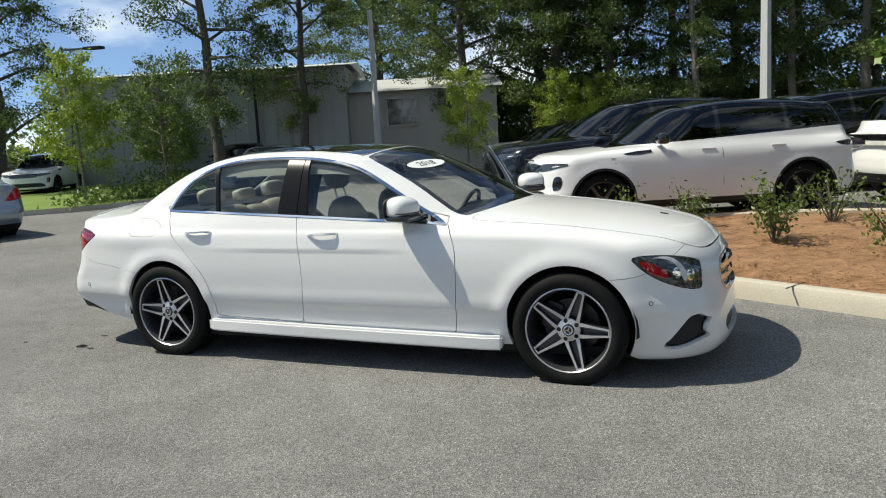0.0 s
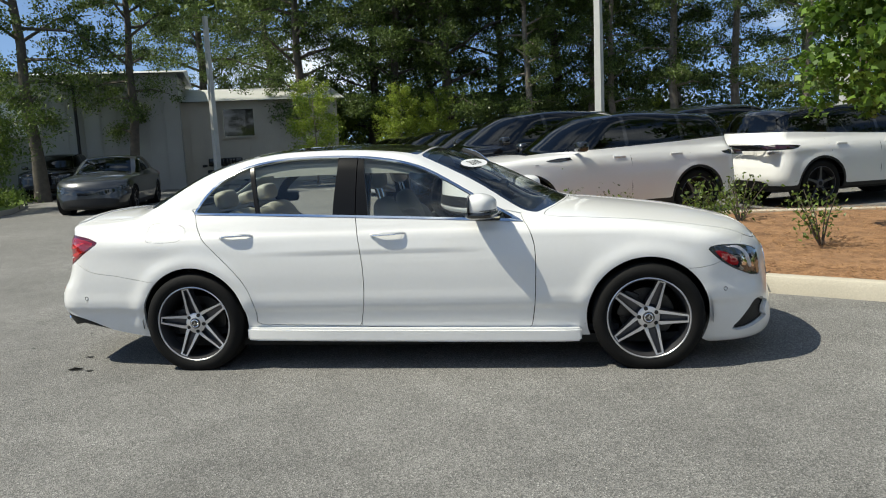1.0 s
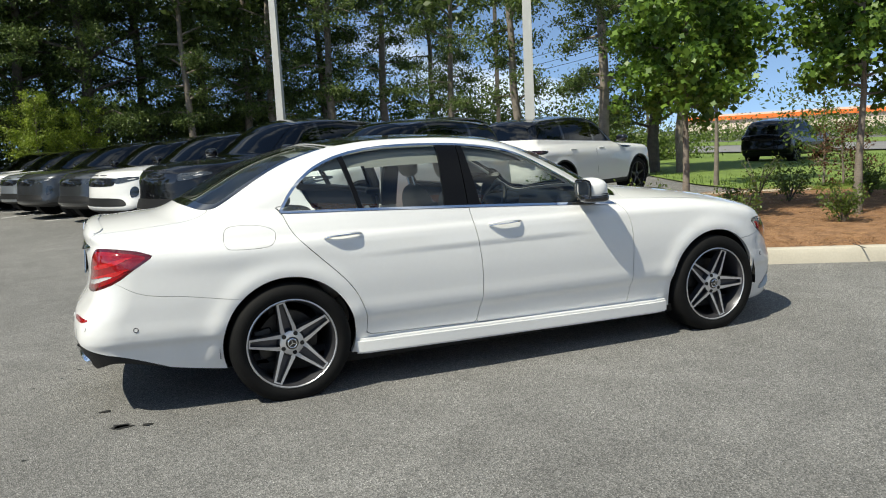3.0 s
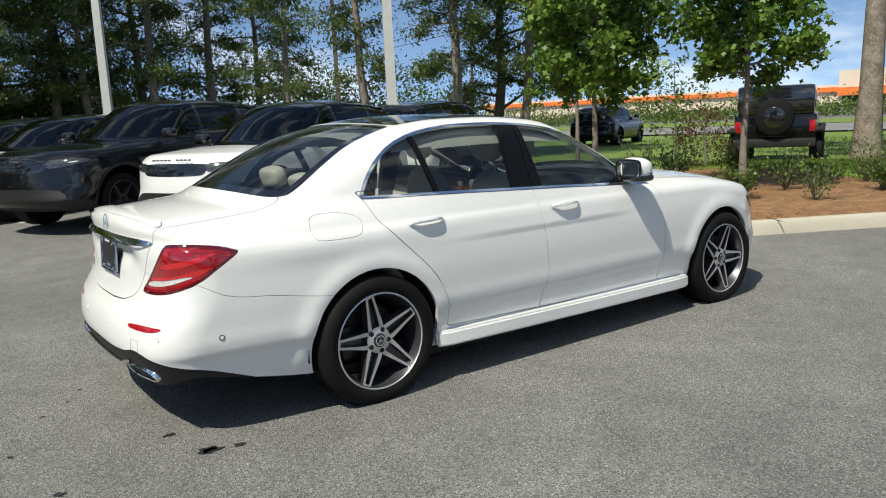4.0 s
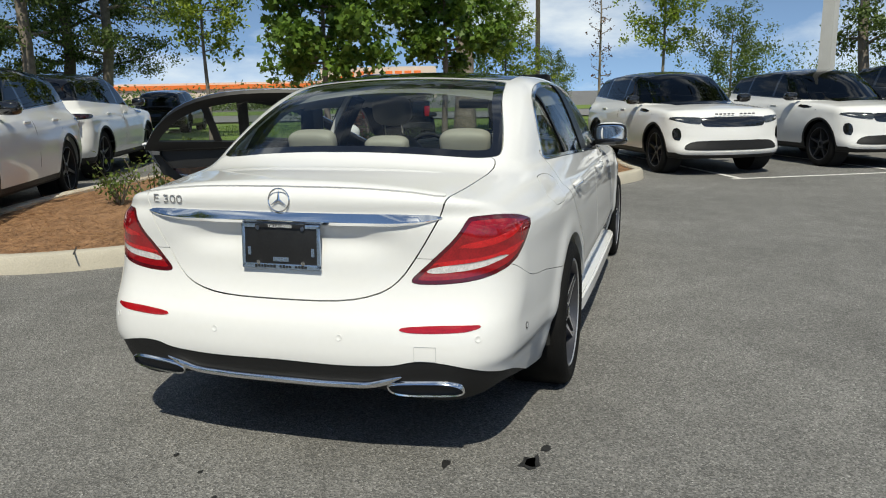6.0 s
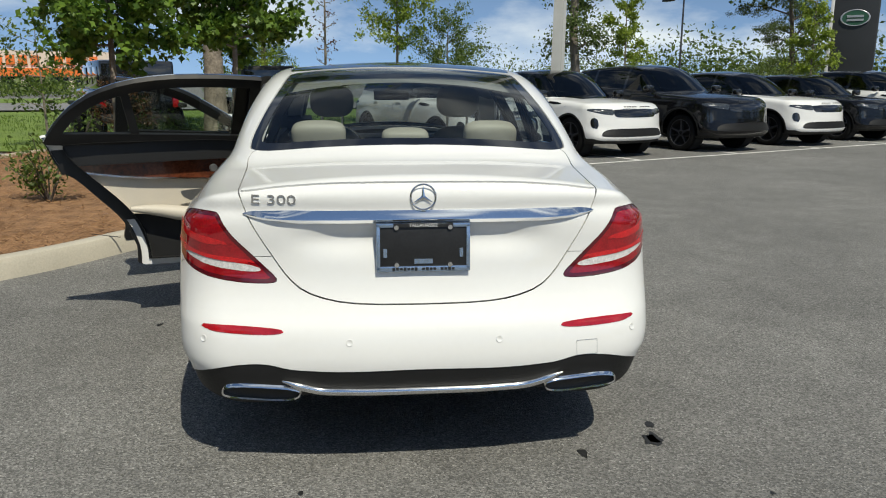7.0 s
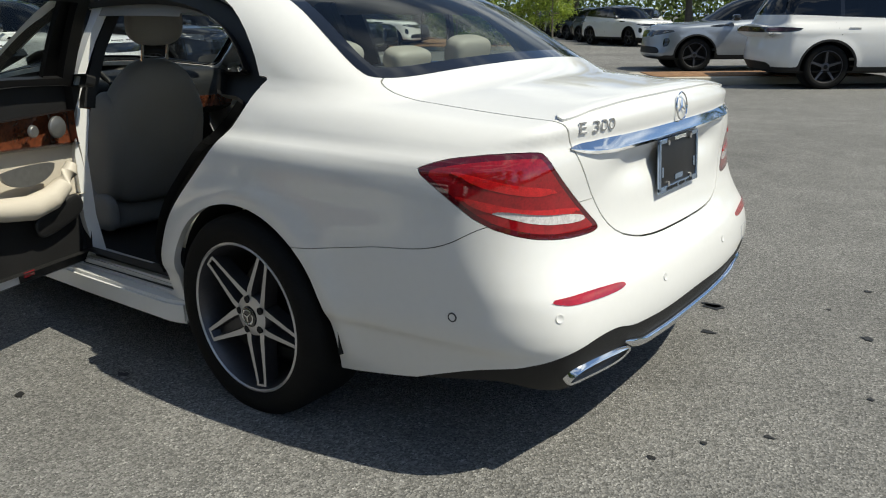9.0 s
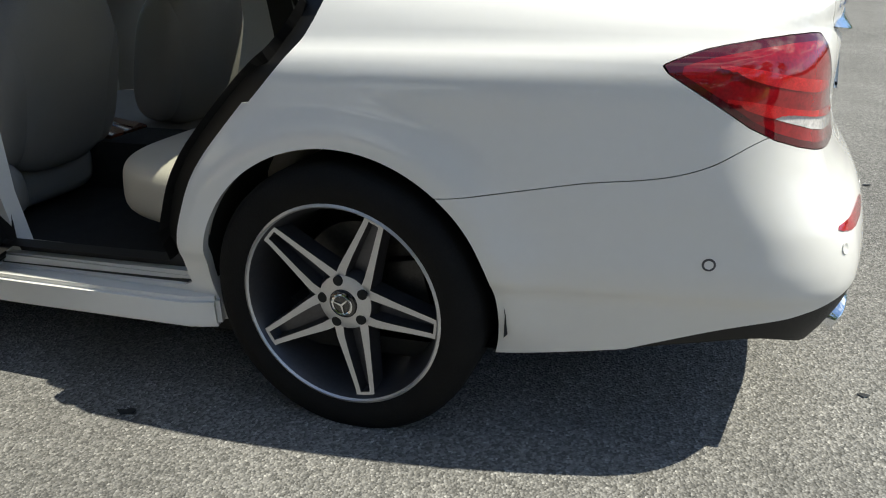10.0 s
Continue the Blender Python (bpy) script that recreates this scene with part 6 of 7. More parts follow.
def parked(kind, paint, k, label, m, roof=None, group="parked cars", lamps=True, wheels=GUNMETAL):
    """A parked car of one kind, painted and sized, standing at m."""
    P, form = (SUV, SUVFORM) if kind == "suv" else (SALOON, SEDAN)
    t = thing("parked_suv" if kind == "suv" else "parked_saloon", label, "car", m, group)
    put = lambda name, key, mat, fl=.01: sheet_ob(name, scaled(P[key], k), mat, t, both=True, flange=fl)
    body = put("body", "body", paint, .03)
    put("underbody", "under", DARK, 0)
    put("roof", "upper", roof or GLOSSBLACK, .01)
    put("windscreen", "screen", TINT, 0)
    for sd in (1, -1):
        sheet_ob("side_window", scaled(P["side"], k), TINT, t, side=sd, flange=0)
        for q in cut(P["post"], lambda v: v[:, 0] + .7):
            sheet_ob("window_post", scaled(q, k), GLOSSBLACK, t, side=sd, flange=0)
    put("lower_cladding", "clad", TRIM, .02)
    if len(P["back"].t):
        put("rear_window", "back", TINT, 0)
    bm = bmesh.new()
    box(bm, (2.6 * k[0], 1.3 * k[1], .5), pose(-.3 * k[0], 0, .75), .1)
    part("dark_cabin", bm, DARK, t)
    def patch(name, outline, where, mat, out=.004, both=False, uv=lambda v: v[:, [1, 2]], host=body, label=""):
        got = [cut(P[q], inside(outline, uv, 1, where))[0] for q in ("body", "clad")]
        got = [scaled(moved(g, out), k) for g in got if len(g.t)]
        if got:
            if both:
                return sheet_ob(name, got, mat, host, label, both=True, flange=.006)
            for sd in (1, -1):
                sheet_ob(name, got, mat, host, label, side=sd, flange=.006)
    front, rear = (lambda v: v[:, 0] > 1.75), (lambda v: v[:, 0] < -1.7)
    if kind == "suv":
        patch("headlamp", [(.50, .885), (.50, .785), (.64, .79), (.82, .815), (1.02, .855), (1.16, .90), (1.0, .902), (.7, .893)], front, LAMPDARK, uv=lambda v: np.stack([v[:, 1] + (2.1 - v[:, 0]) * .5, v[:, 2]], 1), label="dark glossy headlamp")
        patch("light_guide", [(.58, .80), (.66, .80), (.80, .822), (.98, .86), (.90, .872), (.76, .845), (.62, .83)], front, CLEARLENS, .007, uv=lambda v: np.stack([v[:, 1] + (2.1 - v[:, 0]) * .5, v[:, 2]], 1))
        patch("grille", [(-.2, .895), (.5, .885), (.52, .86), (.50, .765), (.42, .745), (-.2, .74)], front, GLOSSBLACK, both=True)
        patch("lower_intake", [(-.2, .545), (.56, .542), (.70, .50), (.76, .42), (.70, .395), (-.2, .395)], front, TRIM, both=True)
        patch("bumper_lip", [(-.2, .375), (.66, .375), (.84, .42), (.84, .345), (.66, .325), (-.2, .325)], front, paint, .006, both=True)
        patch("side_vent", [(.78, .72), (.84, .74), (.87, .70), (.86, .56), (.80, .53), (.76, .58)], front, GLOSSBLACK)
        patch("rear_band", [(-.2, 1.01), (.7, 1.01), (1.15, .995), (1.30, .955), (1.12, .93), (.7, .92), (-.2, .92)], rear, GLOSSBLACK, both=True, uv=lambda v: np.stack([v[:, 1] + np.maximum(v[:, 0] + 2.05, 0), v[:, 2]], 1))
        patch("tail_lamp", [(.60, .995), (1.1, .985), (1.2, .955), (1.1, .94), (.60, .94)], rear, TAILDARK, .008, uv=lambda v: np.stack([v[:, 1] + np.maximum(v[:, 0] + 2.05, 0), v[:, 2]], 1))
        patch("rear_valance", [(-.2, .44), (.50, .44), (.62, .40), (.62, .34), (.5, .30), (-.2, .30)], rear, TRIM, both=True)
        for jx in (.72, -.24):
            patch("door_joint", [(jx - .004, .43), (jx + .004, .43), (jx + .018, .75), (jx + .004, 1.05), (jx - .004, 1.05), (jx + .010, .75)], lambda v: v[:, 1] > .6, DARK, .001, uv=xz)
        patch("door_joint", [(-1.0, .43), (-.99, .43), (-1.02, .60), (-1.16, .85), (-1.26, 1.09), (-1.27, 1.09), (-1.17, .85), (-1.03, .60)], lambda v: v[:, 1] > .6, DARK, .001, uv=xz)
        patch("fender_vent", [(.62, 1.035), (1.0, .99), (1.27, .945), (1.27, .925), (1.0, .94), (.62, .985)], lambda v: v[:, 1] > .6, GLOSSBLACK, uv=xz)
        bm = bmesh.new()
        for i in range(10):
            if i != 5:
                box(bm, (.012, .038, .018), pose(2.135 * k[0], (i - 4.5) * .066 * k[1], .935 * k[2], 0, -40, 0))
        part("bonnet_bars", bm, GUNMETAL, body)
        ax, az_, rad, wd = 1.34, .37, .37, .235
    else:
        patch("headlamp", HEADLAMP, front, LAMPDARK, uv=head_uv)
        patch("grille", [(-.3, .66), (.55, .65), (.60, .58), (.52, .50), (-.3, .49)], front, GLOSSBLACK, both=True)
        patch("lower_intake", [(-.3, .42), (.60, .41), (.70, .30), (.5, .24), (-.3, .24)], front, TRIM, both=True)
        patch("tail_lamp", TAILLAMP, rear, REDLENS, uv=tail_uv)
        ax, az_, rad, wd = 1.4695, .345, .338, .24
    for sd in (1, -1):
        for a in (-ax, ax):
            wheel(t, pose(a * k[0], sd * (.80 * k[1]), rad, -90 * sd, 0, 0), radius=rad, width=wd, rim=rad * .73, twin=False, detail=False, face=wheels, dark=DARK)
        if kind == "suv":
            bm = bmesh.new()
            pad(bm, (.17, .22, .15), pose(.58 * k[0], sd * 1.0 * k[1], 1.15 * k[2]), 3, 8)
            box(bm, (.06, .14, .03), pose(.60 * k[0], sd * .90 * k[1], 1.10 * k[2]))
            part("door_mirror", bm, GLOSSBLACK, t)
            for hx in (-.05, -.98):
                bm = bmesh.new()
                box(bm, (.19, .02, .028), pose(hx * k[0], sd * .925 * k[1], .985 * k[2]), .008)
                part("door_handle", bm, paint, t)
    for sd in (1, -1):
        for o_a in (-ax, ax):
            bm = bmesh.new()
            lathe(bm, [(.40, .10), (.40, -.14), (.02, -.14)], pose(o_a * k[0], sd * .76 * k[1], az_ + .01, -90 * sd, 0, 0), 28)
            part("wheel_arch_liner", bm, DARK, t)
    return t


def stand(x, y, heading, z=None):
    return pose(x, y, lift(x, y) if z is None else z, 0, 0, heading)


EV, SPORT, VELAR = (1.0, 1.0, 1.0), (1.12, 1.06, 1.09), (1.09, 1.03, 1.02)
LABELS = {"w": "white SUV with a black roof, parked in a bay", "b": "glossy black SUV parked in a bay", "g": "dark grey SUV parked in a bay", "s": "silver grey SUV parked in a bay"}
PAINTS = {"w": WHITE, "b": BLACKPAINT, "g": GREYPAINT, "s": SILVERPAINT}
made = {}


def suv_at(colour, k, m):
    key = (colour, k)
    if key not in made:
        made[key] = parked("suv", PAINTS[colour], k, LABELS[colour], m)
        return made[key]
    return copy_thing(made[key], m)


# the row behind the island, noses to the drive
HEAD = 207
r0 = np.array((1.25, 6.5))
for i, (c, k) in enumerate((("w", EV), ("b", SPORT), ("w", VELAR), ("g", EV), ("g", VELAR), ("s", EV), ("w", EV), ("w", VELAR))):
    x, y = r0 + (np.array((-.445, .895)) * -.3 if i == 0 else np.array((-.445, .895)) * 2.4 + np.array((-.342, .940)) * 2.65 * (i - 1))
    suv_at(c, k, stand(x, y, HEAD + (1.5 if i % 2 else -1)))
# the row backing on to it
for i, (c, k) in enumerate((("w", EV), ("b", SPORT), ("b", SPORT), ("b", VELAR), ("g", SPORT), ("b", EV))):
    x, y = np.array((5.95, 8.6)) + np.array((-.445, .895)) * 2.75 * i
    suv_at(c, k, stand(x, y, 24))
# the row to the other side of the island
q0 = np.array((9.5, -1.3))
for i, (c, k) in enumerate((("w", EV), ("w", EV), ("b", SPORT), ("w", VELAR), ("b", EV), ("w", SPORT), ("b", SPORT), ("b", EV), ("w", SPORT), ("b", EV))):
    x, y = q0 + ROW * 2.92 * i
    suv_at(c, k, stand(x, y, 205, 0))
# across the drive
suv_at("w", VELAR, stand(-1.05, -13.7, 215, 0))
suv_at("s", VELAR, stand(2.4, -16.8, 37, 0))
for i in range(7):
    suv_at("wgbbsbb"[i], EV if i % 2 else VELAR, stand(11.5 + 2.2 * i, -30.0 - 2.9 * i, 150, 0))
suv_at("w", EV, stand(14.5, -38.0, 100, 0))
# far side of the entrance
charger = parked("saloon", GREYPAINT, (1.02, 1.02, 1.0), "dark grey saloon parked facing the drive", stand(-11.3, 14.3, 288, 0), roof=GREYPAINT, wheels=GUNMETAL)
parked("saloon", SILVERPAINT, (1, 1, 1), "silver blue saloon parked by the verge", stand(-13.0, 5.2, 160, 0), roof=SILVERPAINT, wheels=ALLOY)
suv_at("b", EV, stand(-17.5, 21.0, 290, 0))
for i in range(4):
    suv_at("wsbw"[i], EV, stand(-24 - 2.6 * i, 17.0 - 1.5 * i, 300, 0))


def jeep(label, paint, m, cover):
    """A boxy off-road car with a spare wheel on its tailgate."""
    t = thing("off_road_car", label, "car", m, "parked cars")
    bm = bmesh.new()
    box(bm, (3.1, 1.62, .62), pose(-.25, 0, .86), .06)
    box(bm, (1.25, 1.40, .34), pose(1.25, 0, .98), .08)
    body = part("body", bm, paint, t)
    bm = bmesh.new()
    box(bm, (2.1, 1.52, .62), pose(-.72, 0, 1.47, 0, 0, 0), .09)
    part("hardtop", bm, GLOSSBLACK if paint is BLACKPAINT else TRIM, t)
    for sd in (1, -1):
        for x in (.02, -.75, -1.35):
            bm = bmesh.new()
            box(bm, (.56, .02, .36), pose(x, sd * .765, 1.46), .03)
            part("side_window", bm, TINTPLAIN, t)
        bm = bmesh.new()
        for x in (-1.35, 1.25):
            box(bm, (1.0, .20, .10), pose(x, sd * .86, .84), .04)
        part("wing_flare", bm, TRIM, t)
        for x in (-1.35, 1.25):
            wheel(t, pose(x, sd * .80, .40, -90 * sd, 0, 0), radius=.40, width=.26, rim=.25, twin=False, detail=False, face=GUNMETAL, dark=DARK)
        bm = bmesh.new()
        box(bm, (.05, .13, .24), pose(-1.80, sd * .73, .92), .02)
        part("tail_lamp", bm, REDLENS, body)
    bm = bmesh.new()
    box(bm, (.03, 1.2, .42), pose(-1.775, 0, 1.46), .03)
    part("rear_window", bm, TINTPLAIN, t)
    bm = bmesh.new()
    box(bm, (.05, 1.25, .42), pose(.40, 0, 1.42, 0, -22, 0), .03)
    part("windscreen", bm, TINTPLAIN, t)
    for size, x in (((.18, 1.6, .18), -1.86), ((.2, 1.5, .18), 1.98)):
        bm = bmesh.new()
        box(bm, size, pose(x, 0, .58), .04)
        part("bumper", bm, TRIM, t)
    bm = bmesh.new()
    lathe(bm, [(0, .12), (.30, .12), (.37, .09), (.39, .02), (.37, -.10), (0, -.12)], pose(-1.96, 0, 1.12, 0, -90, 0), 36)
    sp = part("spare_wheel", bm, RUBBER, t)
    bm = bmesh.new()
    lathe(bm, [(0, .125), (.20, .125), (.22, .11)], pose(-1.97, 0, 1.12, 0, -90, 0), 28)
    part("spare_cover", bm, cover, sp)
    bm = bmesh.new()
    for y in (-.42, -.28, -.14, 0, .14, .28, .42):
        box(bm, (.02, .06, .26), pose(1.885, y, .98), .01)
    part("grille_slots", bm, DARK, t)
    return t


TINTPLAIN = material("dark_window", (0.012, 0.013, 0.015), 0.05, coat=1.0, vary=.3)
jeep("white off-road car with a spare wheel, on the lawn", WHITE, pose(18.3, 3.2, .0, 0, 0, 14), GUNMETAL)
jeep("black off-road car with a spare wheel, on the lawn", BLACKPAINT, pose(13.6, 5.7, .0, 0, 0, 27), GLOSSBLACK)
jeep("dark off-road car parked by the building", BLACKPAINT, pose(-13.4, 27.0, 0, 0, 0, 290), GLOSSBLACK)
suv_at("b", EV, stand(21.2, 17.6, 22, 0))

# ---- buildings, poles, sign ----
def building(name, label, m, L, W, Hh, wall, roof, rise, ribs=.6):
    t = thing(name, label, "building", m)
    bm = bmesh.new()
    box(bm, (L, W, Hh), pose(0, 0, Hh / 2))
    part("wall", bm, wall, t, smooth=False)
    bm = bmesh.new()
    for i in range(int(L / ribs) + 1):
        box(bm, (.05, .04, Hh - .05), pose(-L / 2 + .02 + i * ribs * .998, -W / 2 - .02, Hh / 2))
    tagged(part("wall_ribs", bm, wall, t, smooth=False), kind="stuff")
    bm = bmesh.new()
    v = [bm.verts.new(p) for p in ((-L / 2 - .3, -W / 2 - .4, Hh), (L / 2 + .3, -W / 2 - .4, Hh), (L / 2 + .3, 0, Hh + rise), (-L / 2 - .3, 0, Hh + rise), (L / 2 + .3, W / 2 + .4, Hh), (-L / 2 - .3, W / 2 + .4, Hh))]
    bm.faces.new((v[0], v[1], v[2], v[3]))
    bm.faces.new((v[3], v[2], v[4], v[5]))
    bm.faces.new((v[0], v[3], v[5]))
    bm.faces.new((v[1], v[4], v[2]))
    part("roof", bm, roof, t, smooth=False)
    return t


def opening(t, x, z, w, h, y, mat, name="window"):
    bm = bmesh.new()
    box(bm, (w, .06, h), pose(x, y - .03, z))
    o = part(name, bm, mat, t)
    bm = bmesh.new()
    for sx, sz, ww, hh in ((0, h / 2, w + .16, .08), (0, -h / 2, w + .16, .08), (w / 2, 0, .08, h), (-w / 2, 0, .08, h)):
        box(bm, (ww, .10, hh), pose(x + sx, y - .05, z + sz))
    part("window_frame", bm, SIDING, o)


b1 = building("workshop", "grey ribbed metal workshop with a white shutter", pose(-21.0, 25.0, 0, 0, 0, 24), 12, 8, 4.6, SIDINGGREY, TINROOF, .5)
opening(b1, 0.1, 3.0, 1.6, 1.4, -4.06, SIGNWHITE, "shutter")
bm = bmesh.new()
tube(bm, .06, .06, 4.5, pose(2.2, -4.15, 2.25), 10)
part("downpipe", bm, TRIM, b1)
b2 = building("office", "low beige metal building with a pale tin roof", pose(-13.7, 29.5, 0, 0, 0, 24), 8, 8, 3.5, SIDING, TINROOF, .8)
opening(b2, -.2, 2.6, 1.3, 1.2, -4.06, TINTPLAIN)
store = thing("store", "long pale store with an orange fascia across the road", "building", pose(172, 68, -.5, 0, 0, -68))
bm = bmesh.new()
box(bm, (28, 30, 8.2), pose(0, 15, 4.1))
part("front_wall", bm, STOREWALL, store, smooth=False)
bm = bmesh.new()
box(bm, (90, 30, 5.2), pose(-57, 16, 2.6))
part("side_wall", bm, STOREWALL, store, smooth=False)
bm = bmesh.new()
box(bm, (28.4, .6, 1.7), pose(0, -.3, 3.7))
part("fascia", bm, STOREORANGE, store, smooth=False)
bm = bmesh.new()
box(bm, (90, .6, 1.0), pose(-57, .7, 4.2))
part("fascia", bm, STOREORANGE, store, smooth=False)
for i in range(9):
    if i != 4:
        bm = bmesh.new()
        box(bm, (1.7, .3, 2.0), pose(-9 + i * 2.3, -.2, 6.2), .2)
        box(bm, (.6, .32, .8), pose(-9 + i * 2.3, -.22, 6.2))
        part("sign_shape", bm, STOREORANGE, store, "plain orange sign block")
for i in range(6):
    bm = bmesh.new()
    box(bm, (3.6, .2, 2.2), pose(-11.5 + i * 4.6, -.1, 1.6))
    part("shop_window", bm, TINTPLAIN, store)


def lamp_post(x, y, h, w, mat, label, head=True, lean=0):
    t = thing("lamp_post", label, "lamp post", pose(x, y, lift(x, y), 0, lean, 15), "lamp posts")
    bm = bmesh.new()
    r = bmesh.ops.create_cone(bm, cap_ends=True, segments=4 if w > .1 else 10, radius1=w * .75, radius2=w * .5, depth=h)
    bmesh.ops.translate(bm, vec=(0, 0, h / 2), verts=r["verts"])
    part("pole", bm, mat, t, sharp=20)
    if head:
        bm = bmesh.new()
        box(bm, (1.0, .07, .07), pose(.5, 0, h - .1))
        part("arm", bm, mat, t)
        bm = bmesh.new()
        box(bm, (.65, .32, .10), pose(1.2, 0, h - .1), .03)
        part("lamp_head", bm, TRIM, t)
    return t


lamp_post(7.25, 12.4, 10, .24, POLE, "tall pale square concrete lamp post")
lamp_post(2.5, 21.0, 10, .24, POLE, "tall pale square concrete lamp post")
lamp_post(12.5, -4.2, 10, .24, POLE, "tall pale square concrete lamp post", lean=-1)
lamp_post(15.6, -15.3, 10, .24, POLE, "tall pale square concrete lamp post")
lamp_post(-12.2, 23.2, 6.6, .20, POLE, "pale concrete post without a lamp", head=False)
lamp_post(11.3, 22.5, 12, .16, BARKDARK, "dark wooden utility pole", head=False)
lamp_post(-20, 15, 5.2, .09, GUNMETAL, "grey steel lamp post by the building")
lamp_post(32, -15.2, 5.5, .08, GUNMETAL, "grey steel lamp post across the lot")
for x, y in ((26, 4), (24, 30)):
    lamp_post(x, y, 9, .14, BARKDARK, "dark wooden utility pole", head=False)
t = thing("overhead_wires", "thin dark overhead wires along the road", "wires")
bm = bmesh.new()
for z in (7.4, 7.9, 8.6):
    p0, p1 = Vector((34, -80, z)), Vector((28, 90, z))
    bar(bm, [p0.lerp(p1, i / 24) - Vector((0, 0, .8 * math.sin(math.pi * (i % 8) / 8))) for i in range(25)], .03, .03)
part("wire", bm, INK, t)
sign = thing("sign_tower", "tall dark grey sign slab with a white edge", "sign", pose(20.3, -16.4, 0, 0, 0, 232))
bm = bmesh.new()
box(bm, (1.35, .5, 6.2), pose(0, 0, 3.1), .02)
part("slab", bm, SIGNGREY, sign)
bm = bmesh.new()
box(bm, (.10, .56, 6.2), pose(-.72, 0, 3.1), .01)
part("edge", bm, SIGNWHITE, sign)
bm = bmesh.new()
lathe(bm, [(0, .03), (.42, .03), (.44, 0)], pose(0, -.26, 3.55, 90, 0, 0) @ Matrix.Diagonal((1, .6, 1, 1)), 32)
part("sign_oval", bm, SIGNGREEN, sign, "dark green oval")
bm = bmesh.new()
lathe(bm, [(.40, .035), (.425, .04), (.45, .03)], pose(0, -.26, 3.55, 90, 0, 0) @ Matrix.Diagonal((1, .6, 1, 1)), 32)
box(bm, (.5, .02, .07), pose(0, -.30, 3.60))
box(bm, (.5, .02, .07), pose(0, -.30, 3.48))
box(bm, (.8, .02, .10), pose(0, -.27, 4.25))
part("sign_bars", bm, ALLOY, sign)
# kerbed bed across the drive
bm = bmesh.new()
box(bm, (4.4, 1.5, .16), pose(1.15, -13.2, .06, 0, 0, 37), .05)
tagged(part("kerb_across", bm, CONCRETE), "low concrete kerb bed across the drive", "kerb", kind="structure")
bm = bmesh.new()
box(bm, (4.0, 1.15, .06), pose(1.15, -13.2, .13, 0, 0, 37), .02)
tagged(part("mulch_across", bm, STRAW), "pine straw in the bed across the drive", "mulch", kind="structure")
for nm, poly, lab in (("verge_left", [(-13.2, 9.8), (-14.2, 15.6), (-30, 32), (-46, 14), (-30, 2), (-19, 6.5)], "planted verge left of the entrance"),
                      ("verge_far", [(10, -24.5), (24, -31), (60, -70), (64, -20), (22, -19)], "planted verge across the lot")):
    p = chaikin(poly, 2)
    bm = bmesh.new()
    top = [bm.verts.new((x, y, .14)) for x, y in p]
    bot = [bm.verts.new((x, y, -.05)) for x, y in p]
    for i in range(len(p)):
        bm.faces.new((bot[i], bot[(i + 1) % len(p)], top[(i + 1) % len(p)], top[i]))
    kb = tagged(part("kerb_" + nm, bm, CONCRETE), "concrete kerb of a planted verge", "kerb", kind="structure")
    bm = bmesh.new()
    bm.faces.new([bm.verts.new((x, y, .141)) for x, y in p])
    tagged(part(nm, bm, GRASS if nm == "verge_left" else STRAW, smooth=False), lab, "verge", kind="structure")

# ---- plants in their places ----
tree("young maple with a slim grey trunk and broad green leaves", pose(4.5, 3.1, .15), 11, 1.55, 4.4, .92, 11000, .088, LEAF_MAPLE, BARK, .05, 30, lobes=True, sparse=.6, low=.16)
tree("young maple with a slim grey trunk and broad green leaves", pose(6.3, 2.0, .15), 12, 1.65, 4.5, 1.0, 12000, .088, LEAF_MAPLE, BARK, .055, 30, lobes=True, sparse=.6, low=.16)
wood_tree("tall oak with a thick grey trunk on the lawn", pose(13.0, 3.95, .0), 13, 14, 5.5, 3.2, 60, BARKOAK, .25, LEAF_MAPLE)
tree("slim young tree with sparse leaves", pose(9.5, 8.2, .17), 14, 2.1, 6.2, 1.0, 8000, .10, LEAF_BRIGHT, BARK, .05, 22, sparse=.65)
tree("slim young tree with sparse dark leaves", pose(10.4, 6.2, .05), 18, .7, 2.6, .8, 1100, .09, LEAF_MID, BARK, .03, 14, sparse=.8)
tree("tall thin tree, nearly bare", pose(27.3, 1.7, .0), 20, 1.5, 8.0, .55, 500, .10, LEAF_RED, BARK, .07, 30, sparse=.7)
tree("small bare-branched russet shrub tree", pose(8.6, 4.2, .17), 15, .25, 1.35, .5, 1500, .05, LEAF_RED, BARK, .025, 18, sparse=.7)
tree("young tree with a bare stem and bright green leaves", pose(20.0, -.9, .1), 26, 2.3, 6.6, 1.35, 9000, .11, LEAF_BRIGHT, BARK, .06, 24, sparse=.62)
rs = np.random.default_rng(5)
SHRUBS = [(2.6, 3.2), (3.6, 2.6), (3.2, 4.3), (4.4, 2.0), (5.6, 1.6), (6.0, .8), (6.7, 1.6), (5.2, 3.0), (7.4, .6), (8.2, 1.2), (9.2, .9), (1.7, 4.2), (6.6, 3.4), (10.2, 1.6), (1.2, 3.4), (7.0, 4.4), (8.0, 3.2)]
for i, (x, y) in enumerate(SHRUBS):
    shrub(pose(x, y, .17 + lift(x, y), 0, 0, 40 * i), 30 + i, "small airy green shrub in pine straw" if i % 4 else "dense low green shrub in pine straw", LEAF_MID, rs.uniform(.30, .48), 330 if i % 4 else 800, .05)
bright = tree("small tree with bright yellow-green leaves", pose(-16.2, 11.8, .14), 16, .9, 4.6, 1.2, 9000, .10, LEAF_BRIGHT, BARK, .05, 26, sparse=.62, group="verge trees")
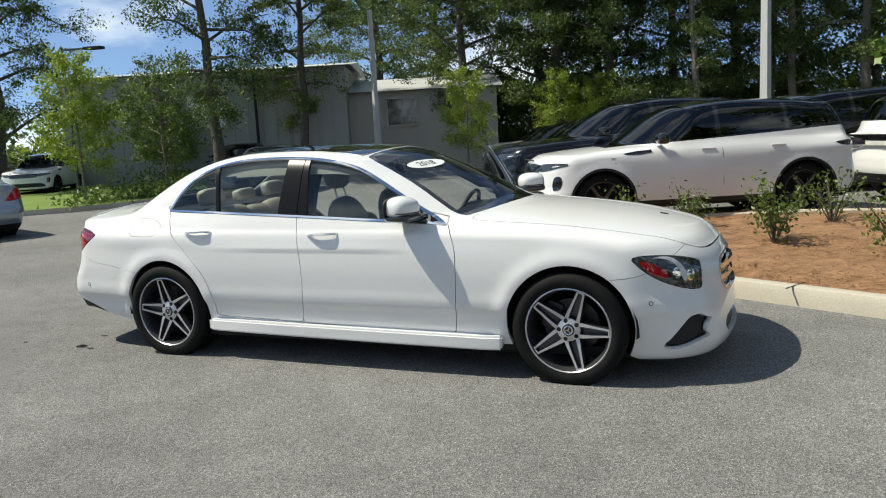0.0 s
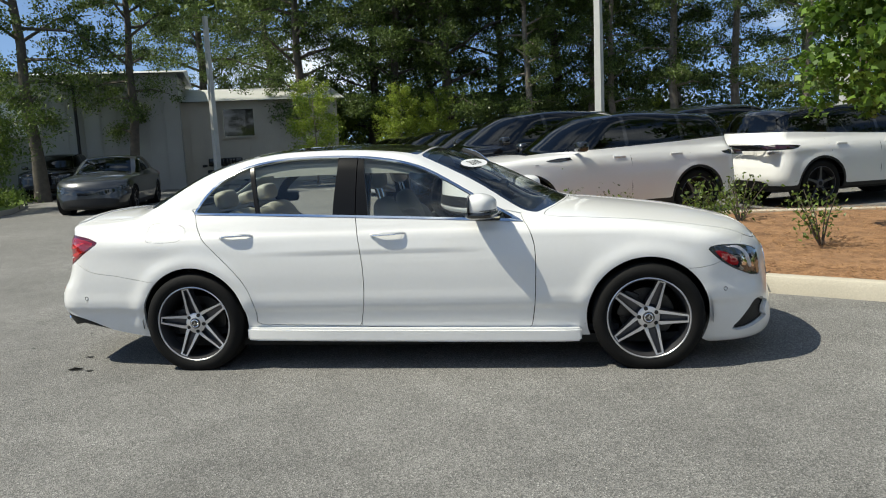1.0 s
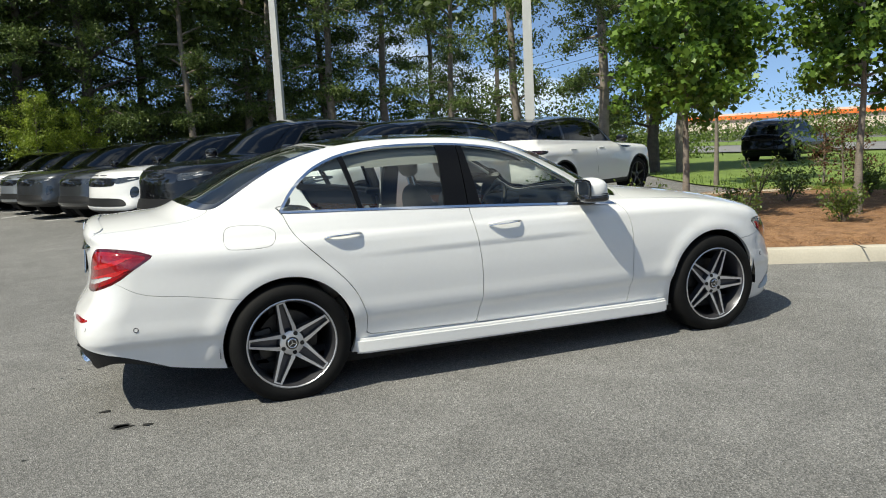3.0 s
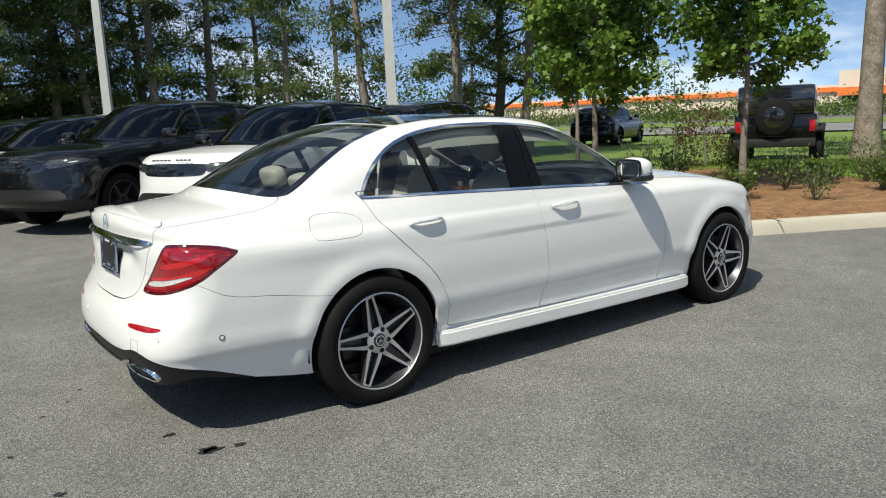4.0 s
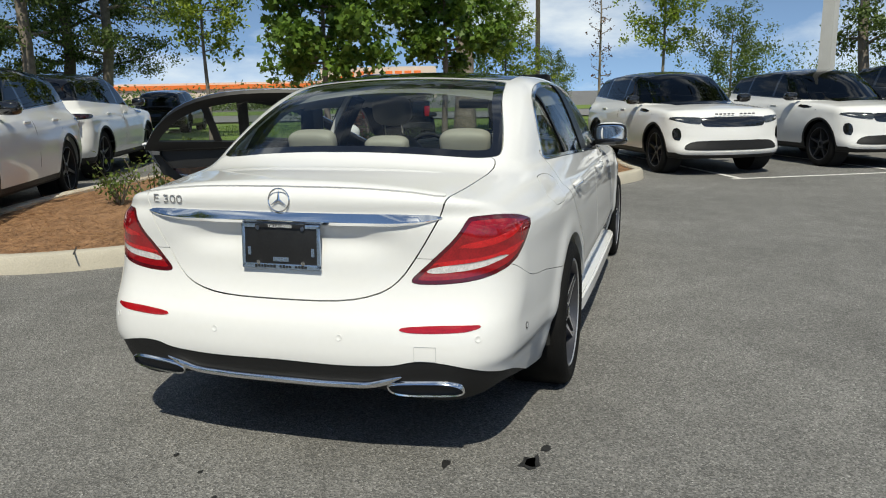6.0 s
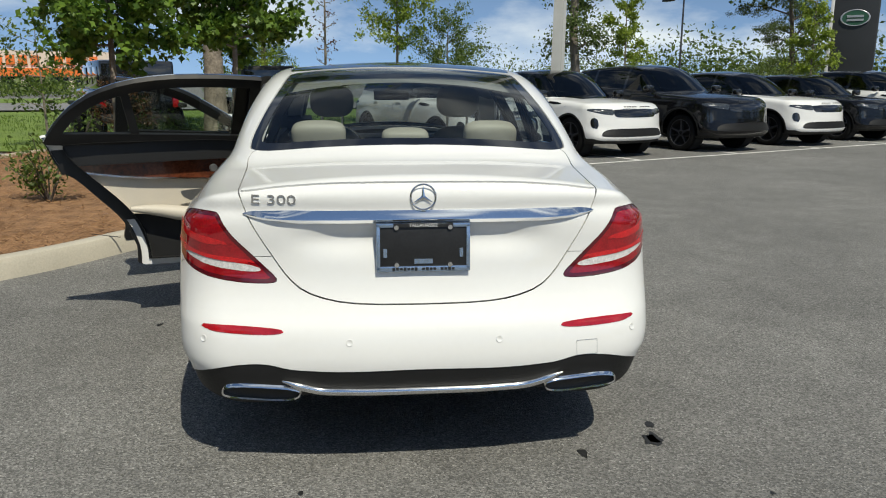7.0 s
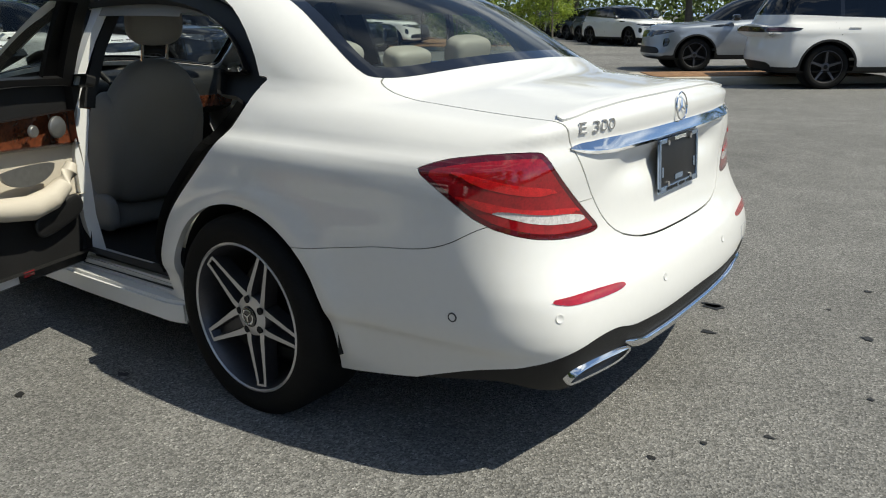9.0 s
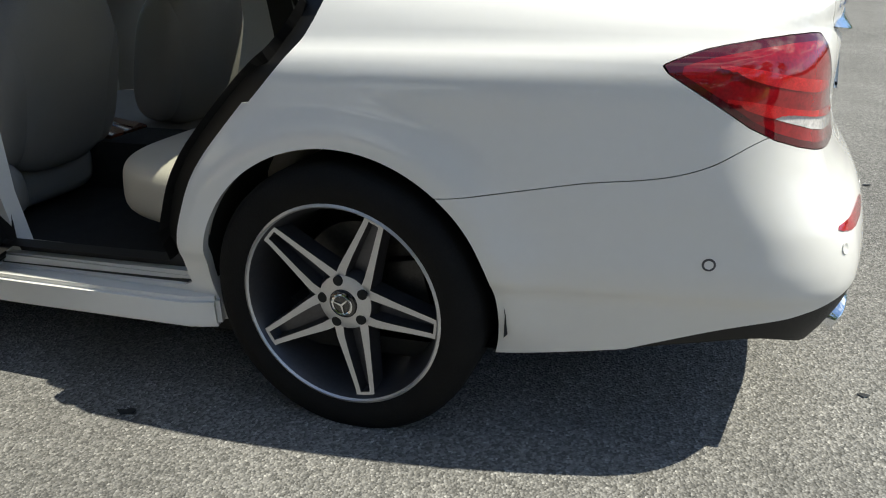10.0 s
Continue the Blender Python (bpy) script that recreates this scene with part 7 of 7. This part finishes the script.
mid = tree("small green tree on the verge", pose(-15.1, 14.1, .14), 17, .8, 4.4, 1.5, 9000, .10, LEAF_MID, BARK, .06, 26, sparse=.6, group="verge trees")
slim = tree("slim sapling with yellow-green leaves", pose(15.8, -6.9, .1), 19, 1.2, 4.4, .62, 4200, .095, LEAF_BRIGHT, BARK, .04, 20, sparse=.62, group="verge trees")
for x, y, s, h in ((-7.6, 21.5, .85, 60), (-5.4, 26.5, .85, 150), (-3.9, 26.9, .8, 220), (-9.5, 32, 1.0, 300), (21.8, 4.4, 1.05, 10), (17.5, -25.0, 1.0, 80), (15.0, -28.2, .9, 180), (22, -32, 1.2, 280), (12.8, -25.8, .9, 20)):
    c = copy_thing(bright, pose(x, y, .14, 0, 0, h) @ Matrix.Scale(s, 4))
    c.scale = (s, s, s)
for x, y, s, h in ((-24, 25, 1.2, 50), (-20.5, 20.5, .9, 130), (31.3, 4.3, .72, 80), (21.0, -27.5, 1.2, 10), (27, -30, 1.5, 240), (14.8, -22.0, .7, 30), (27.3, -3.3, 1.0, 170)):
    c = copy_thing(mid, pose(x, y, .14, 0, 0, h) @ Matrix.Scale(s, 4))
    c.scale = (s, s, s)
for x, y, s, h in ((16.0, -12.4, 1.0, 33), (14.8, -21.4, .95, 250), (6.0, 31.5, .8, 200)):
    c = copy_thing(slim, pose(x, y, .1, 0, 0, h) @ Matrix.Scale(s, 4))
    c.scale = (s, s, s)
DARKWOOD, PALEWOOD = "tall dark woodland tree with a bare lower trunk", "tall woodland tree with a pale bare trunk"
woods = [wood_tree(DARKWOOD, pose(-16.2, 18.4, 0), 40, 15, 2.6, 2.8, 58, BARKDARK, .22, thick=1.35),
         wood_tree(DARKWOOD, pose(-3.3, 28.2, 0), 41, 16, 1.9, 3.6, 62, BARKDARK, .26, thick=1.5),
         wood_tree(PALEWOOD, pose(5.9, 28.0, 0), 42, 15, 3.0, 2.5, 56, BARK, .21, lean=.02, thick=1.4),
         wood_tree(PALEWOOD, pose(9.8, 17.8, 0), 43, 13, 2.3, 1.35, 58, BARK, .16, thick=1.8)]
spots = [(-15.1, 21.9, 0, .9), (-10.7, 28.5, 1, 1), (-13.0, 33.0, 1, 1), (-8.2, 32.5, 1, 1.05), (-6.0, 29.5, 1, .95), (-5.4, 35.0, 1, 1.1), (-1.2, 33.5, 1, 1), (.1, 26.6, 2, .8), (1.3, 34.0, 1, 1.1), (2.6, 30.0, 2, .95), (3.5, 28.4, 2, .85), (4.2, 35.0, 1, .9), (8.5, 28.7, 2, 1), (7.0, 33.0, 2, 1.1), (10.2, 24.8, 2, .8),
         (10.3, 13.5, 2, .82), (12.9, 15.1, 1, .72), (12.95, 13.6, 2, .8), (12.5, 33.0, 2, .9), (-26, 16.5, 1, 1), (-38, 12, 1, 1), (-18.5, 37, 1, 1.1), (16.1, -5.7, 3, .9), (30, -38, 1, 1), (36, -46, 1, 1.1), (24, -48, 1, 1), (42, -40, 1, 1.1), (17, -52, 1, 1), (10, -56, 1, 1), (48, -30, 1, .9), (3, -58, 1, 1), (-5, -56, 1, 1), (-12, -52, 1, 1)]
for x, y, k, s in spots:
    c = copy_thing(woods[k], pose(x, y, -.05, 0, 0, rs.uniform(0, 360)) @ Matrix.Scale(s, 4))
    c.scale = (s, s, s)


def thicket(name, label, line, n, h, size, mat, seed, deep=2.0):
    """A belt of undergrowth of leaves, uneven along its top."""
    r = np.random.default_rng(seed)
    p = np.array(line, float)
    seg = np.linalg.norm(np.diff(p, axis=0), axis=1)
    c = np.concatenate([[0], np.cumsum(seg)])
    u = r.uniform(0, c[-1], n)
    j = np.clip(np.searchsorted(c, u) - 1, 0, len(seg) - 1)
    q = p[j] + (p[j + 1] - p[j]) * ((u - c[j]) / seg[j])[:, None] + r.normal(size=(n, 2)) * deep * .5
    top = h * (.55 + .45 * np.sin(u * .9 + seed) * np.sin(u * .37 + 1.3 * seed) + .25 * np.sin(u * 2.3))
    z = r.beta(1.1, 1.35, n) * np.maximum(top, h * .42)
    ob = leaves(name, np.column_stack([q, z + .1]), size, mat, None, seed=seed)
    return tagged(ob, label, "undergrowth", kind="stuff")


thicket("undergrowth", "dense dark undergrowth below the wood", [(-20, 38), (-8, 37), (2, 39), (14, 38), (24, 36)], 26000, 4.2, .20, LEAF_DARK, 3, 3)
thicket("undergrowth", "deep dark wood behind the first trees", [(-13, 38), (-6, 38), (-1, 38)], 17000, 9.0, .26, LEAF_DARK, 13, 4)
thicket("undergrowth", "thinner dark wood behind the pale trunks", [(-1, 37), (6, 36), (11, 35)], 12000, 7.0, .24, LEAF_DARK, 14, 3)
thicket("undergrowth", "sunlit green scrub at the wood's edge", [(-1, 32.5), (6, 32), (12, 29), (18, 25)], 52000, 4.4, .17, LEAF_MID, 4, 2)
thicket("undergrowth", "low sunlit scrub beyond the lawn", [(18, 25), (21, 24.4)], 6000, 2.4, .17, LEAF_MID, 15, 2)
thicket("undergrowth", "low green planting on the verge", [(-14.4, 9.8), (-15.0, 14.0), (-18, 18.5), (-24, 23)], 6000, .8, .12, LEAF_MID, 5, .8)
thicket("undergrowth", "scrub and distant trees beyond the road", [(44, 70), (62, 40), (72, 25)], 16000, 2.6, .30, LEAF_MID, 6, 5)
thicket("undergrowth", "grey-green trees behind the parked row", [(38, -6), (37, -17), (36, -26)], 24000, 4.4, .15, LEAF_MID, 12, 2.2)
thicket("undergrowth", "distant dark trees beyond the lot", [(72, -30), (58, -55), (20, -66), (-20, -64), (-50, -40)], 40000, 7.5, .5, LEAF_DARK, 7, 5)
thicket("undergrowth", "distant trees behind the drive", [(-50, -40), (-64, -10), (-60, 15), (-45, 30), (-36, 40)], 28000, 5.0, .5, LEAF_DARK, 8, 5)
thicket("undergrowth", "low planting between the parking rows", [(13.4, -23.6), (18, -28), (26, -35)], 3000, .9, .12, LEAF_MID, 9, .8)
thicket("undergrowth", "low green planting behind the parked row", [(13, -3), (16.5, -9.5), (21, -18)], 5000, 1.1, .12, LEAF_MID, 10, 1.2)
N = 14000
gp = np.column_stack([rng.uniform(8.5, 26, N), rng.uniform(-4, 18, N)])
gp = gp[in_poly(gp, np.array([(8.6, 5.3), (10.0, 3.9), (9.4, 2.4), (10.5, 1.1), (13.0, 1.9), (14.2, .5), (20, -5), (28, -5), (26, 18), (13, 16), (9.6, 9.0)]))]
gz = np.array([.03 + lift(*p) for p in gp])
ip = np.column_stack([rng.uniform(7.8, 11.4, N), rng.uniform(.1, 4.9, N)])
ip = ip[in_poly(ip, lawn_c + (ISLAND_LAWN - lawn_c) * .96)]
gp, gz = np.concatenate([gp, ip]), np.concatenate([gz, [.215 + lift(*p) for p in ip]])
n = len(gp)
ang = rng.uniform(0, 6.28, n)
w = np.stack([np.cos(ang), np.sin(ang)], 1) * .012
tip = gp + rng.normal(size=(n, 2)) * .03
i = np.arange(n)
tagged(mesh_ob("grass_blades", np.concatenate([np.column_stack([gp - w, gz]), np.column_stack([gp + w, gz]), np.column_stack([tip, gz + rng.uniform(.05, .12, n)])]), np.stack([i, i + n, i + 2 * n], 1), BLADE, smooth=False), "short green grass blades on the lawn", "grass", kind="stuff")
